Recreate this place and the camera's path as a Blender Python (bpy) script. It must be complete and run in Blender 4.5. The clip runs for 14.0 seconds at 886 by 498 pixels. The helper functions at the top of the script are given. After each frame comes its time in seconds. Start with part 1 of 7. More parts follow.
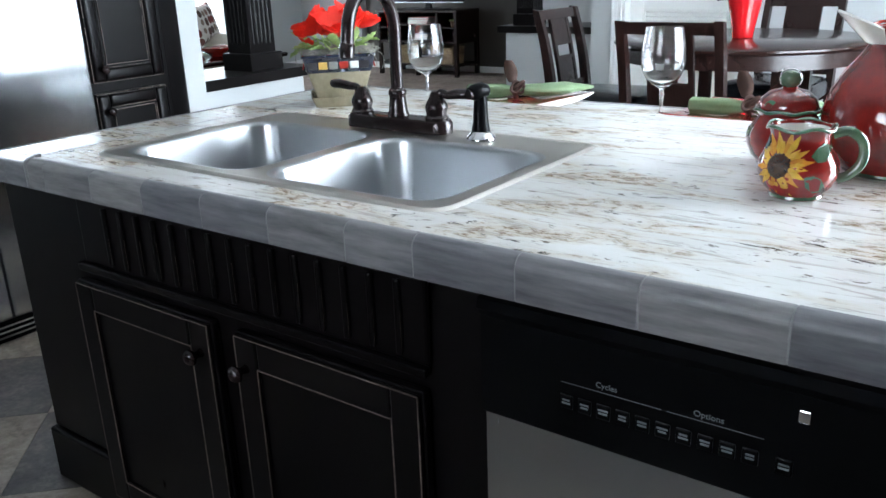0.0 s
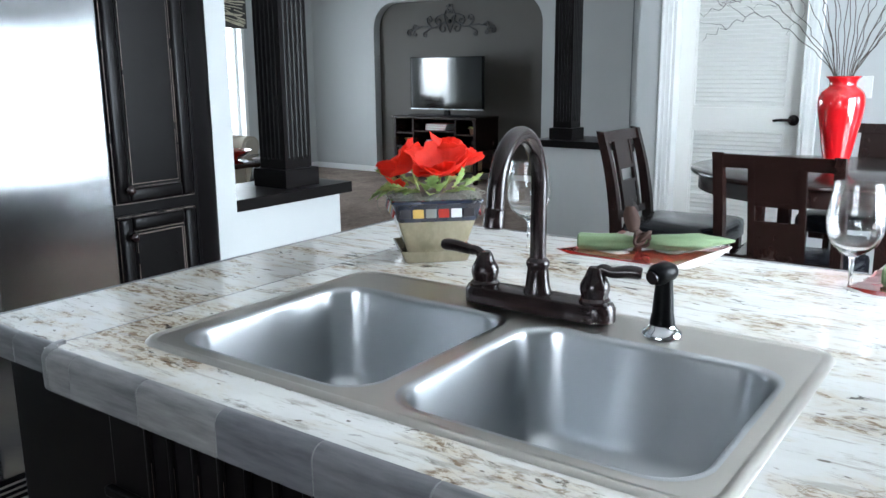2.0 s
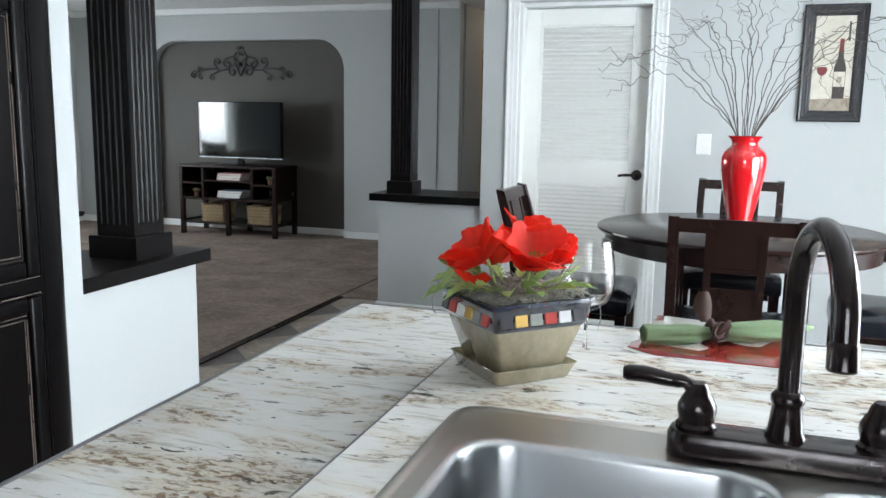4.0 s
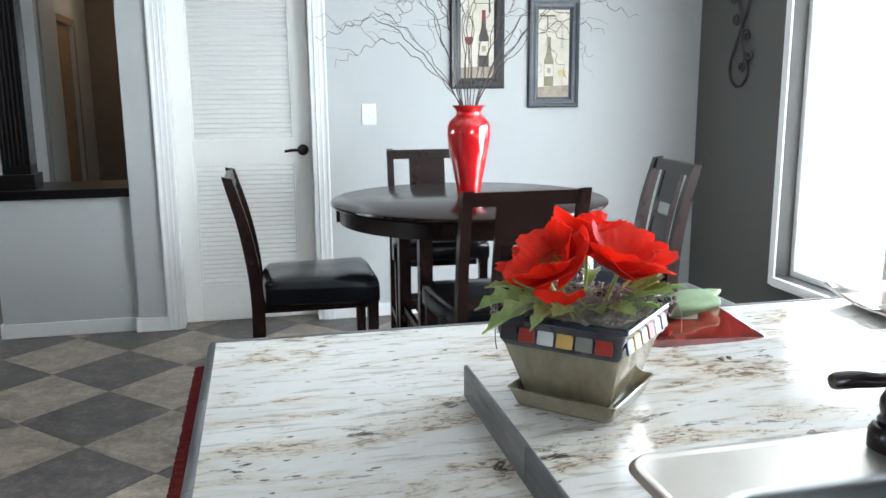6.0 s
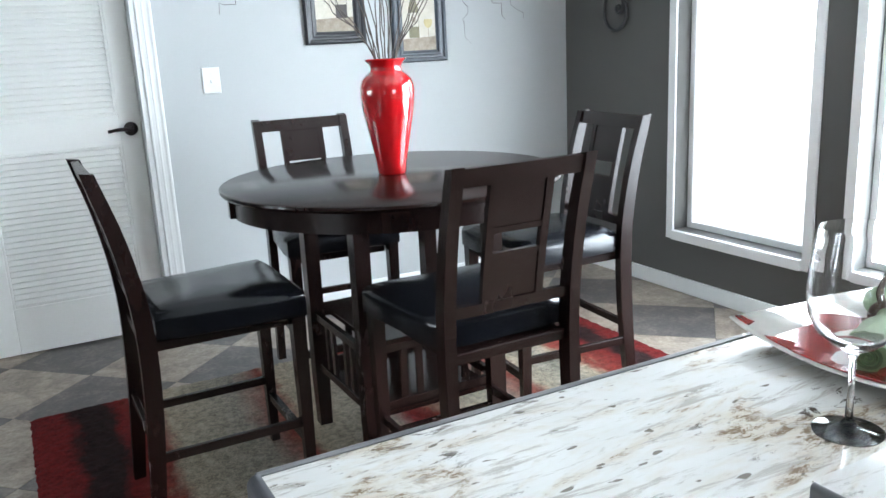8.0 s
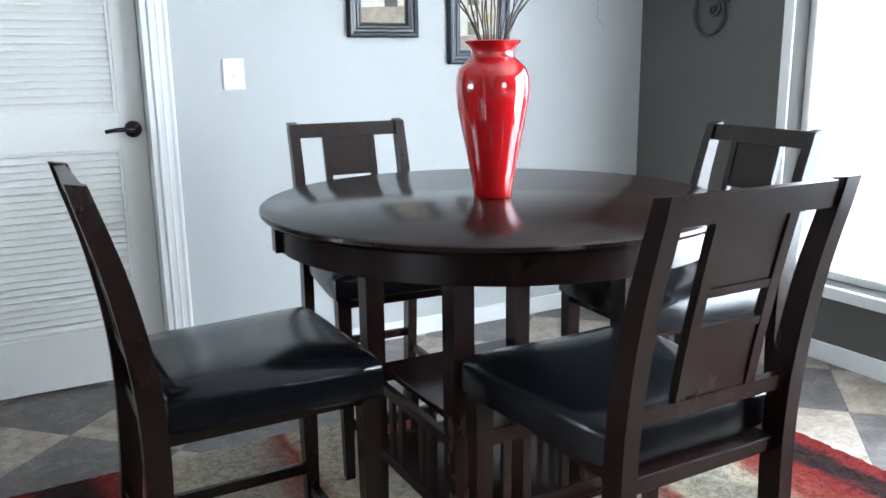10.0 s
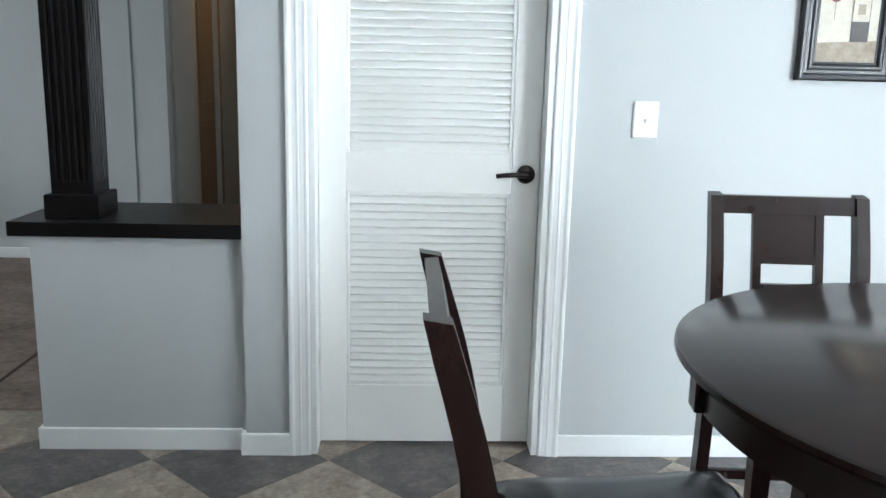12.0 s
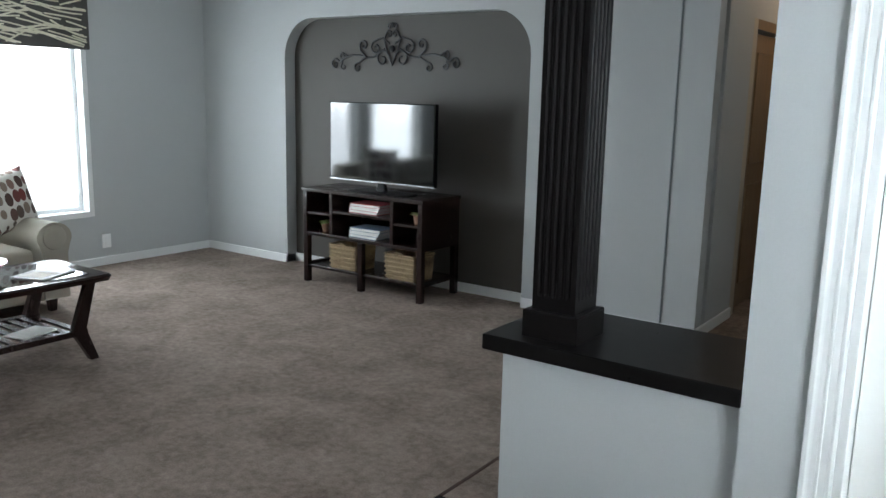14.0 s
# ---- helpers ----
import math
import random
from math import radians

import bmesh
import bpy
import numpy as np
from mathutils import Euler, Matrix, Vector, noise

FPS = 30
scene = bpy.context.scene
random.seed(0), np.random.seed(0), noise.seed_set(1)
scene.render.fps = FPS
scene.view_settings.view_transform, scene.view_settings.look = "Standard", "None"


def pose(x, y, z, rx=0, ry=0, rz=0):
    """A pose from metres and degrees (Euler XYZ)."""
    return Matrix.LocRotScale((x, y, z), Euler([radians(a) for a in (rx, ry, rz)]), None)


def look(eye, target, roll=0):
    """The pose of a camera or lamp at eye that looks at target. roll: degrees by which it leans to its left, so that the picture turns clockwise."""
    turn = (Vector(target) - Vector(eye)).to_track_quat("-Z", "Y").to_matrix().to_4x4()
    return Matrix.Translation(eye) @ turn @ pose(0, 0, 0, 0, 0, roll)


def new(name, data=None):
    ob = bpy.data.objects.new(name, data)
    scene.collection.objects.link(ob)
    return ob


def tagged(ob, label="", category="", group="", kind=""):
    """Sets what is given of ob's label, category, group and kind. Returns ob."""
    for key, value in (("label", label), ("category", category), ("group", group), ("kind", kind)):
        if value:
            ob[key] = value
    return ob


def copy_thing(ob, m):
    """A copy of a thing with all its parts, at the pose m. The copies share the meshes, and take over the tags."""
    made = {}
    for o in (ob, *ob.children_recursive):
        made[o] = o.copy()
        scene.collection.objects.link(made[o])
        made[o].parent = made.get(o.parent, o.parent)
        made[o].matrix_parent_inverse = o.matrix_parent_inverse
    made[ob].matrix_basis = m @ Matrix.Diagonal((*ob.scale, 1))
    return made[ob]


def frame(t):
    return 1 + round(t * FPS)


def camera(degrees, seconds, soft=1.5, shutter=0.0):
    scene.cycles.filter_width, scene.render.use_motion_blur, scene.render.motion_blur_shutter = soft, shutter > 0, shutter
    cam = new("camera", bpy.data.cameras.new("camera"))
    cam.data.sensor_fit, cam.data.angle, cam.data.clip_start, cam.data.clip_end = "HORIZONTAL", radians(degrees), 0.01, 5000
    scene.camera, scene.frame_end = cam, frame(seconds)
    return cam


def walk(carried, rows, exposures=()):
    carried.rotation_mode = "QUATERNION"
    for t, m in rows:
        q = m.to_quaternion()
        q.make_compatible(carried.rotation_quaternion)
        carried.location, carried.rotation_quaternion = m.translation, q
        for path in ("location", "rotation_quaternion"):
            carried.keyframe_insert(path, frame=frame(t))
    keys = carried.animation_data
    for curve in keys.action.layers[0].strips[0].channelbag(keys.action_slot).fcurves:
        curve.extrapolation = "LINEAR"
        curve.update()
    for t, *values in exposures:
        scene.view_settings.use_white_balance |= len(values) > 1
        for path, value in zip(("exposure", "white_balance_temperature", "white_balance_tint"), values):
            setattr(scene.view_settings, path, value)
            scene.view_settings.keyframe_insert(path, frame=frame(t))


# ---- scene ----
cam = camera(56.9, 14.0)
EXPOSURES = [(0, 0.41, 6100, 10), (2.0, 0.39, 6150, 10), (4.5, 0.40, 6480, 10), (5.5, 0.46, 6420, 10), (7.0, 0.53, 6350, 10), (9.5, 0.52, 6120, 10), (12.2, 0.60, 6300, 9), (14, 0.62, 6350, 9)]
PATH = [
    (0, (1.534, -0.925, 1.283), (0.409, 0.594, 0.629), -2.1),
    (0.5, (1.473, -0.887, 1.325), (0.356, 0.662, 0.73), -2.1),
    (1, (1.372, -0.814, 1.342), (0.255, 0.757, 0.812), -1.7),
    (1.5, (1.234, -0.745, 1.347), (0.091, 0.826, 0.873), -1.2),
    (2, (1.048, -0.703, 1.343), (-0.094, 0.881, 0.913), -0.5),
    (2.2, (0.969, -0.695, 1.346), (-0.148, 0.91, 0.929), -0.2),
    (4.3, (0.206, -0.558, 1.357), (-0.266, 1.361, 1.042), 0.9),
    (5, (-0.023, -0.493, 1.354), (-0.086, 1.48, 1.03), 0.4),
    (5.5, (-0.193, -0.388, 1.351), (0.002, 1.572, 1.003), -0.2),
    (6, (-0.407, -0.308, 1.368), (0.02, 1.608, 0.983), -0.5),
    (6.5, (-0.579, -0.175, 1.366), (0.071, 1.671, 0.951), -1.0),
    (7, (-0.673, -0.008, 1.365), (0.104, 1.781, 0.919), -1.7),
    (7.2, (-0.693, 0.08, 1.365), (0.108, 1.854, 0.905), -2.2),
    (9.3, (-0.674, 0.975, 1.272), (0.328, 2.639, 0.796), -2.1),
    (9.5, (-0.657, 1.044, 1.268), (0.326, 2.722, 0.8), -1.9),
    (10, (-0.634, 1.212, 1.249), (0.298, 2.926, 0.809), -0.8),
    (10.5, (-0.637, 1.376, 1.257), (0.199, 3.142, 0.832), 0.7),
    (11, (-0.615, 1.505, 1.269), (0.036, 3.351, 0.858), 1.5),
    (11.5, (-0.571, 1.638, 1.309), (-0.175, 3.554, 0.894), 1.4),
    (12, (-0.562, 1.765, 1.341), (-0.476, 3.721, 0.934), 1.4),
    (12.5, (-0.568, 1.944, 1.402), (-0.846, 3.882, 0.992), 0.8),
    (13.2, (-0.568, 2.191, 1.496), (-1.311, 4.005, 1.097), 0.7),
    (13.6, (-0.58, 2.336, 1.539), (-1.535, 4.05, 1.152), 1.1),
    (14, (-0.609, 2.477, 1.558), (-1.749, 4.077, 1.186), 1.3),
]
walk(cam, [(t, look(eye, target, roll)) for t, eye, target, roll in PATH], EXPOSURES)

# ---------------------------------------------------------------- light
world = bpy.data.worlds.new("world")
scene.world = world
world.use_nodes = True
wn = world.node_tree
sky = wn.nodes.new("ShaderNodeTexSky")
sky.sky_type = "NISHITA"
sky.sun_disc = False
sky.sun_elevation = radians(58)
sky.sun_rotation = radians(0)
wn.nodes["Background"].inputs["Strength"].default_value = 0.15
wn.links.new(sky.outputs["Color"], wn.nodes["Background"].inputs["Color"])
sun = new("sun", bpy.data.lights.new("sun", "SUN"))
sun.data.energy = 3.0
sun.data.angle = radians(0.5)
sun.data.color = (1.0, 0.95, 0.88)
sun.matrix_world = look((0, 40, 64), (0, 0, 0))


def window_lamp(x, y, z, tx, ty, width, height, watts, color=(0.83, 0.935, 1.0)):
    """An area lamp in a window's opening, for the sky's light."""
    lamp = new("window_light", bpy.data.lights.new("window_light", "AREA"))
    lamp.data.shape = "RECTANGLE"
    lamp.data.size, lamp.data.size_y = width, height
    lamp.data.energy = watts
    lamp.data.color = color
    lamp.matrix_world = look((x, y, z), (x + tx, y + ty, z))
    return lamp


EAST, WEST, SOUTH = 14, 41, 9
window_lamp(2.44, 3.20, 1.2, -1, 0, 0.8, 1.7, EAST * 0.5)
window_lamp(2.44, 1.655, 1.2, -1, 0, 1.8, 1.7, EAST * 11.8)
window_lamp(-7.24, 5.59, 1.3, 1, 0, 1.5, 1.6, WEST)
window_lamp(-7.24, 4.08, 1.3, 1, 0, 0.9, 1.6, WEST)
window_lamp(0.75, -2.37, 1.55, 0, 1, 1.4, 1.0, SOUTH)

# ---------------------------------------------------------------- node materials


def material(name):
    m = bpy.data.materials.new(name)
    m.use_nodes = True
    return m, m.node_tree, m.node_tree.nodes["Principled BSDF"]


def add(nt, kind, **values):
    node = nt.nodes.new(kind)
    for key, value in values.items():
        node.inputs[key].default_value = value
    return node


def coords(nt, stretch=(1, 1, 1), turn=(0, 0, 0), kind="Object"):
    tc = nt.nodes.new("ShaderNodeTexCoord")
    mp = nt.nodes.new("ShaderNodeMapping")
    mp.inputs["Scale"].default_value = stretch
    mp.inputs["Rotation"].default_value = turn
    nt.links.new(tc.outputs[kind], mp.inputs["Vector"])
    return mp.outputs["Vector"]


def noise_of(nt, vec, scale, detail=4, rough=0.55, distort=0.0):
    n = add(nt, "ShaderNodeTexNoise", Scale=scale, Detail=detail, Roughness=rough, Distortion=distort)
    nt.links.new(vec, n.inputs["Vector"])
    return n.outputs["Fac"]


def ramp(nt, fac, stops):
    r = nt.nodes.new("ShaderNodeValToRGB")
    while len(r.color_ramp.elements) < len(stops):
        r.color_ramp.elements.new(0.5)
    for e, (p, c) in zip(r.color_ramp.elements, stops):
        e.position = p
        e.color = (*c, 1) if len(c) == 3 else c
    nt.links.new(fac, r.inputs["Fac"])
    return r.outputs["Color"]


def mix(nt, fac, a, b, blend="MIX"):
    n = nt.nodes.new("ShaderNodeMixRGB")
    n.blend_type = blend
    for socket, value in (("Fac", fac), ("Color1", a), ("Color2", b)):
        if isinstance(value, (int, float)):
            n.inputs[socket].default_value = value
        elif isinstance(value, tuple):
            n.inputs[socket].default_value = (*value, 1)
        else:
            nt.links.new(value, n.inputs[socket])
    return n.outputs["Color"]


def bump(nt, bsdf, height, strength=0.2, distance=0.002):
    b = add(nt, "ShaderNodeBump", Strength=strength, Distance=distance)
    nt.links.new(height, b.inputs["Height"])
    nt.links.new(b.outputs["Normal"], bsdf.inputs["Normal"])


def surface(name, c1, c2, scale=4.0, stretch=(1, 1, 1), rough=(0.4, 0.6), metal=0.0, fine=40.0, relief=0.1, depth=0.001, coat=0.0, spec=0.5, turn=(0, 0, 0)):
    """A surface of two close colours, varied broadly and finely, with fine relief."""
    m, nt, bsdf = material(name)
    vec = coords(nt, stretch, turn)
    broad = noise_of(nt, vec, scale, 3)
    grain = noise_of(nt, vec, fine, 5, 0.65)
    both = mix(nt, 0.45, broad, grain)
    nt.links.new(ramp(nt, both, [(0.32, c1), (0.68, c2)]), bsdf.inputs["Base Color"])
    nt.links.new(ramp(nt, both, [(0.3, (rough[0],) * 3), (0.7, (rough[1],) * 3)]), bsdf.inputs["Roughness"])
    bsdf.inputs["Metallic"].default_value = metal
    bsdf.inputs["Coat Weight"].default_value = coat
    bsdf.inputs["Coat Roughness"].default_value = 0.06
    bsdf.inputs["Specular IOR Level"].default_value = spec
    if relief:
        bump(nt, bsdf, grain, relief, depth)
    return m


PAINT = surface("wall_paint", (0.465, 0.482, 0.482), (0.505, 0.522, 0.522), 0.8, rough=(0.55, 0.7), fine=160, relief=0.12, depth=0.0006)
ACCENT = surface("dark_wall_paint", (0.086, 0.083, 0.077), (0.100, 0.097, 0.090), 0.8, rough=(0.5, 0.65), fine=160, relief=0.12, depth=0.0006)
NICHE = surface("dark_taupe_paint", (0.070, 0.062, 0.053), (0.081, 0.072, 0.062), 0.8, rough=(0.5, 0.65), fine=160, relief=0.12, depth=0.0006)
CEILING = surface("ceiling_paint", (0.74, 0.74, 0.73), (0.8, 0.8, 0.79), 1.2, rough=(0.7, 0.9), fine=90, relief=0.4, depth=0.002)
TRIM = surface("white_trim", (0.80, 0.81, 0.80), (0.85, 0.86, 0.85), 1.5, rough=(0.3, 0.42), fine=70, relief=0.05, depth=0.0004)
DOOR_WHITE = surface("white_door_paint", (0.83, 0.83, 0.80), (0.88, 0.88, 0.85), 1.2, rough=(0.35, 0.5), fine=80, relief=0.05, depth=0.0004)
HALL = surface("hall_panel", (0.20, 0.165, 0.13), (0.25, 0.21, 0.165), 1.5, rough=(0.5, 0.65), fine=60)
HALL_CREAM = surface("cream_hall_trim", (0.50, 0.44, 0.35), (0.58, 0.52, 0.43), 2, rough=(0.4, 0.55), fine=60)
OAK = surface("oak_wood", (0.20, 0.135, 0.08), (0.33, 0.235, 0.15), 5, (6, 6, 0.5), rough=(0.4, 0.55), fine=22, relief=0.1)
ESPRESSO = surface("espresso_wood", (0.0138, 0.0062, 0.0052), (0.0165, 0.0075, 0.0062), 3, (2, 2, 1.0), rough=(0.25, 0.28), fine=14, relief=0.0, depth=0.0003, spec=0.34)
ESPRESSO_TOP = surface("espresso_tabletop", (0.0135, 0.0055, 0.0044), (0.0180, 0.0076, 0.0060), 3, (6, 1.0, 1), rough=(0.17, 0.20), fine=14, relief=0.002, depth=0.0003, spec=0.30)
LEATHER = surface("black_leather", (0.0042, 0.0048, 0.0070), (0.0085, 0.0092, 0.0125), 5, rough=(0.16, 0.24), fine=260, relief=0.12, depth=0.0005, spec=0.36)
BLACK_WOOD = surface("black_column_paint", (0.0062, 0.0052, 0.0052), (0.0084, 0.0072, 0.0072), 3, (1, 1, 0.8), rough=(0.27, 0.33), fine=20, relief=0.01, depth=0.0004, spec=0.13)
CABINET = surface("black_cabinet_paint", (0.0020, 0.0015, 0.0017), (0.0032, 0.0025, 0.0028), 3, (4, 4, 0.6), rough=(0.27, 0.34), fine=25, relief=0.0, depth=0.0005, spec=0.16)
WORN = surface("rubbed_edge", (0.010, 0.007, 0.006), (0.30, 0.23, 0.19), 7, rough=(0.4, 0.6), fine=90)
BRONZE = surface("oil_rubbed_bronze", (0.011, 0.006, 0.006), (0.021, 0.012, 0.012), 12, rough=(0.17, 0.25), metal=0.2, fine=80, relief=0.0, coat=0.12, spec=0.38)
BLACK_METAL = surface("black_iron", (0.012, 0.012, 0.013), (0.03, 0.03, 0.031), 20, rough=(0.4, 0.55), metal=0.5, fine=150, relief=0.2)
CHROME = surface("chrome", (0.75, 0.75, 0.76), (0.85, 0.85, 0.86), 5, rough=(0.06, 0.12), metal=1.0, relief=0)
BLACK_PLASTIC = surface("black_plastic", (0.0022, 0.0022, 0.0026), (0.0035, 0.0035, 0.004), 5, rough=(0.27, 0.33), fine=120, relief=0.0, spec=0.07)
GREY_PRINT = surface("grey_print", (0.17, 0.185, 0.19), (0.23, 0.25, 0.26), 5, rough=(0.4, 0.5))
SWITCH = surface("white_plastic", (0.78, 0.78, 0.77), (0.83, 0.83, 0.82), 5, rough=(0.25, 0.35), relief=0)
RED_GLAZE = surface("red_glaze", (0.50, 0.006, 0.010), (0.58, 0.010, 0.013), 2.5, rough=(0.05, 0.09), fine=30, relief=0.02, coat=1.0)
DARK_RED_GLAZE = surface("dark_red_glaze", (0.13, 0.007, 0.006), (0.29, 0.018, 0.013), 13, rough=(0.07, 0.12), fine=60, relief=0.05, coat=0.7)
GREEN_GLAZE = surface("green_glaze", (0.035, 0.075, 0.045), (0.09, 0.15, 0.08), 30, rough=(0.07, 0.14), fine=90, coat=1.0)
CREAM_GLAZE = surface("cream_glaze", (0.62, 0.60, 0.55), (0.75, 0.73, 0.68), 10, rough=(0.08, 0.14), coat=0.8)
YELLOW_GLAZE = surface("yellow_glaze", (0.55, 0.27, 0.02), (0.75, 0.47, 0.06), 40, rough=(0.1, 0.2), fine=150, coat=0.8)
ORANGE_GLAZE = surface("orange_glaze", (0.50, 0.17, 0.015), (0.68, 0.33, 0.04), 40, rough=(0.1, 0.2), fine=150, coat=0.8)
BROWN_GLAZE = surface("brown_glaze", (0.03, 0.012, 0.008), (0.07, 0.03, 0.015), 60, rough=(0.1, 0.2), fine=200, coat=0.8)
NAVY_GLAZE = surface("navy_glaze", (0.012, 0.014, 0.026), (0.03, 0.034, 0.055), 25, rough=(0.08, 0.15), fine=90, coat=0.8)
OLIVE_GLAZE = surface("olive_glaze", (0.165, 0.138, 0.085), (0.31, 0.272, 0.185), 9, (1, 1, 0.5), rough=(0.1, 0.2), fine=60, coat=0.7)
MOSAIC = [surface("mosaic_" + n, tuple(v * 0.85 for v in c), c, 30, rough=(0.32, 0.42), fine=120, spec=0.3)
          for n, c in (("red", (0.36, 0.03, 0.02)), ("white", (0.66, 0.67, 0.66)), ("gold", (0.60, 0.38, 0.10)), ("grey", (0.22, 0.22, 0.20)), ("black", (0.035, 0.032, 0.036)))]
PETAL = surface("poppy_petal", (0.68, 0.014, 0.008), (0.95, 0.065, 0.03), 25, rough=(0.5, 0.65), fine=170, relief=0.35, depth=0.0015)


def thin(m, color, share):
    """Lets part of the light through a thin leaf or petal."""
    nt = m.node_tree
    out = nt.nodes["Material Output"]
    through_light = add(nt, "ShaderNodeBsdfTranslucent", Color=(*color, 1))
    both = add(nt, "ShaderNodeMixShader", Fac=share)
    nt.links.new(nt.nodes["Principled BSDF"].outputs[0], both.inputs[1])
    nt.links.new(through_light.outputs[0], both.inputs[2])
    nt.links.new(both.outputs[0], out.inputs["Surface"])


thin(PETAL, (0.97, 0.13, 0.06), 0.5)
LEAF = surface("leaf", (0.16, 0.28, 0.065), (0.50, 0.60, 0.26), 30, rough=(0.4, 0.55), fine=120, relief=0.2)
thin(LEAF, (0.45, 0.62, 0.16), 0.3)
STAMEN = surface("stamen", (0.22, 0.16, 0.02), (0.45, 0.30, 0.04), 60, rough=(0.6, 0.8))
MOSS = surface("moss", (0.16, 0.15, 0.13), (0.42, 0.40, 0.36), 30, rough=(0.8, 0.95), fine=90)
TWIG = surface("twig", (0.035, 0.025, 0.02), (0.10, 0.072, 0.056), 20, rough=(0.6, 0.8), fine=120)
WALL_IRON = surface("dusty_iron", (0.035, 0.035, 0.036), (0.07, 0.07, 0.071), 20, rough=(0.5, 0.6), metal=0.2, fine=150, relief=0.2)
NAPKIN = surface("green_linen", (0.12, 0.185, 0.092), (0.225, 0.305, 0.17), 14, rough=(0.8, 0.95), fine=420, relief=0.5, depth=0.001)
NAPKIN_INSIDE = surface("dark_green_linen", (0.05, 0.085, 0.035), (0.08, 0.13, 0.055), 14, rough=(0.8, 0.95), fine=420, relief=0.5)
FELT = surface("brown_felt", (0.035, 0.016, 0.011), (0.075, 0.036, 0.025), 18, rough=(0.7, 0.9), fine=200, relief=0.3)
FRAME_BLUE = surface("dark_blue_frame", (0.012, 0.017, 0.024), (0.035, 0.05, 0.068), 6, rough=(0.28, 0.4), fine=60, relief=0.1)
FRAME_BLACK = surface("black_picture_frame", (0.010, 0.010, 0.012), (0.024, 0.024, 0.028), 6, rough=(0.28, 0.4), fine=60, relief=0.1)
PRINT_PAPER = surface("aged_print", (0.50, 0.45, 0.36), (0.68, 0.64, 0.55), 9, rough=(0.5, 0.7), fine=60, relief=0.1)
PRINT_STONE = surface("print_ledge", (0.22, 0.17, 0.12), (0.42, 0.36, 0.28), 30, rough=(0.5, 0.7), fine=90)
PRINT_DARK = surface("print_bottle_dark", (0.018, 0.012, 0.010), (0.05, 0.03, 0.022), 20, rough=(0.4, 0.6))
PRINT_OLIVE = surface("print_bottle_olive", (0.12, 0.11, 0.06), (0.24, 0.21, 0.12), 20, rough=(0.4, 0.6))
PRINT_WINE = surface("print_wine", (0.12, 0.008, 0.008), (0.22, 0.015, 0.014), 20, rough=(0.4, 0.6))
PRINT_GOLD = surface("print_white_wine", (0.45, 0.36, 0.16), (0.6, 0.5, 0.26), 20, rough=(0.4, 0.6))
INK = surface("ink", (0.05, 0.045, 0.04), (0.09, 0.08, 0.07), 20, rough=(0.5, 0.7))
SOFA = surface("beige_upholstery", (0.30, 0.27, 0.22), (0.38, 0.345, 0.285), 6, rough=(0.85, 0.95), fine=350, relief=0.5)
BOOK_BLUE = surface("blue_book", (0.10, 0.15, 0.22), (0.16, 0.21, 0.29), 10, rough=(0.4, 0.6))
BOOK_RED = surface("red_book", (0.30, 0.03, 0.04), (0.42, 0.05, 0.06), 10, rough=(0.4, 0.6))
PAPER = surface("page_paper", (0.65, 0.64, 0.60), (0.76, 0.75, 0.71), 40, (1, 1, 12), rough=(0.6, 0.8))
TERRACOTTA = surface("terracotta", (0.24, 0.13, 0.08), (0.36, 0.21, 0.13), 10, rough=(0.7, 0.85))
GROUND = surface("pale_concrete", (0.55, 0.54, 0.52), (0.64, 0.63, 0.61), 0.5, rough=(0.8, 0.95), fine=8)
SIDING = surface("pale_siding", (0.66, 0.66, 0.65), (0.74, 0.74, 0.73), 0.5, (1, 1, 8), rough=(0.6, 0.8))
ROOF = surface("grey_roof", (0.28, 0.28, 0.28), (0.38, 0.38, 0.38), 2, rough=(0.8, 0.9))


def edge_tile_material():
    m, nt, bsdf = material("grey_edge_tile")
    vec = coords(nt, (1.2, 9, 9))
    info = nt.nodes.new("ShaderNodeObjectInfo")
    shift = nt.nodes.new("ShaderNodeVectorMath")
    shift.operation = "ADD"
    k = nt.nodes.new("ShaderNodeMath")
    k.operation = "MULTIPLY"
    k.inputs[1].default_value = 40
    nt.links.new(info.outputs["Random"], k.inputs[0])
    nt.links.new(vec, shift.inputs[0])
    nt.links.new(k.outputs[0], shift.inputs[1])
    a = noise_of(nt, shift.outputs[0], 9, 5, 0.6)
    b = noise_of(nt, shift.outputs[0], 2.5, 2)
    c = mix(nt, 0.35, a, b)
    base = ramp(nt, c, [(0.32, (0.085, 0.085, 0.092)), (0.68, (0.27, 0.265, 0.265))])
    tone = ramp(nt, info.outputs["Random"], [(0, (0.66, 0.67, 0.72)), (0.5, (0.9, 0.9, 0.92)), (1, (1.2, 1.18, 1.15))])
    nt.links.new(mix(nt, 1.0, base, tone, "MULTIPLY"), bsdf.inputs["Base Color"])
    bsdf.inputs["Roughness"].default_value = 0.42
    bump(nt, bsdf, a, 0.15, 0.001)
    return m


EDGE_TILE = edge_tile_material()
GROUT = surface("grout", (0.20, 0.20, 0.20), (0.30, 0.30, 0.30), 30, rough=(0.8, 0.9), fine=200)


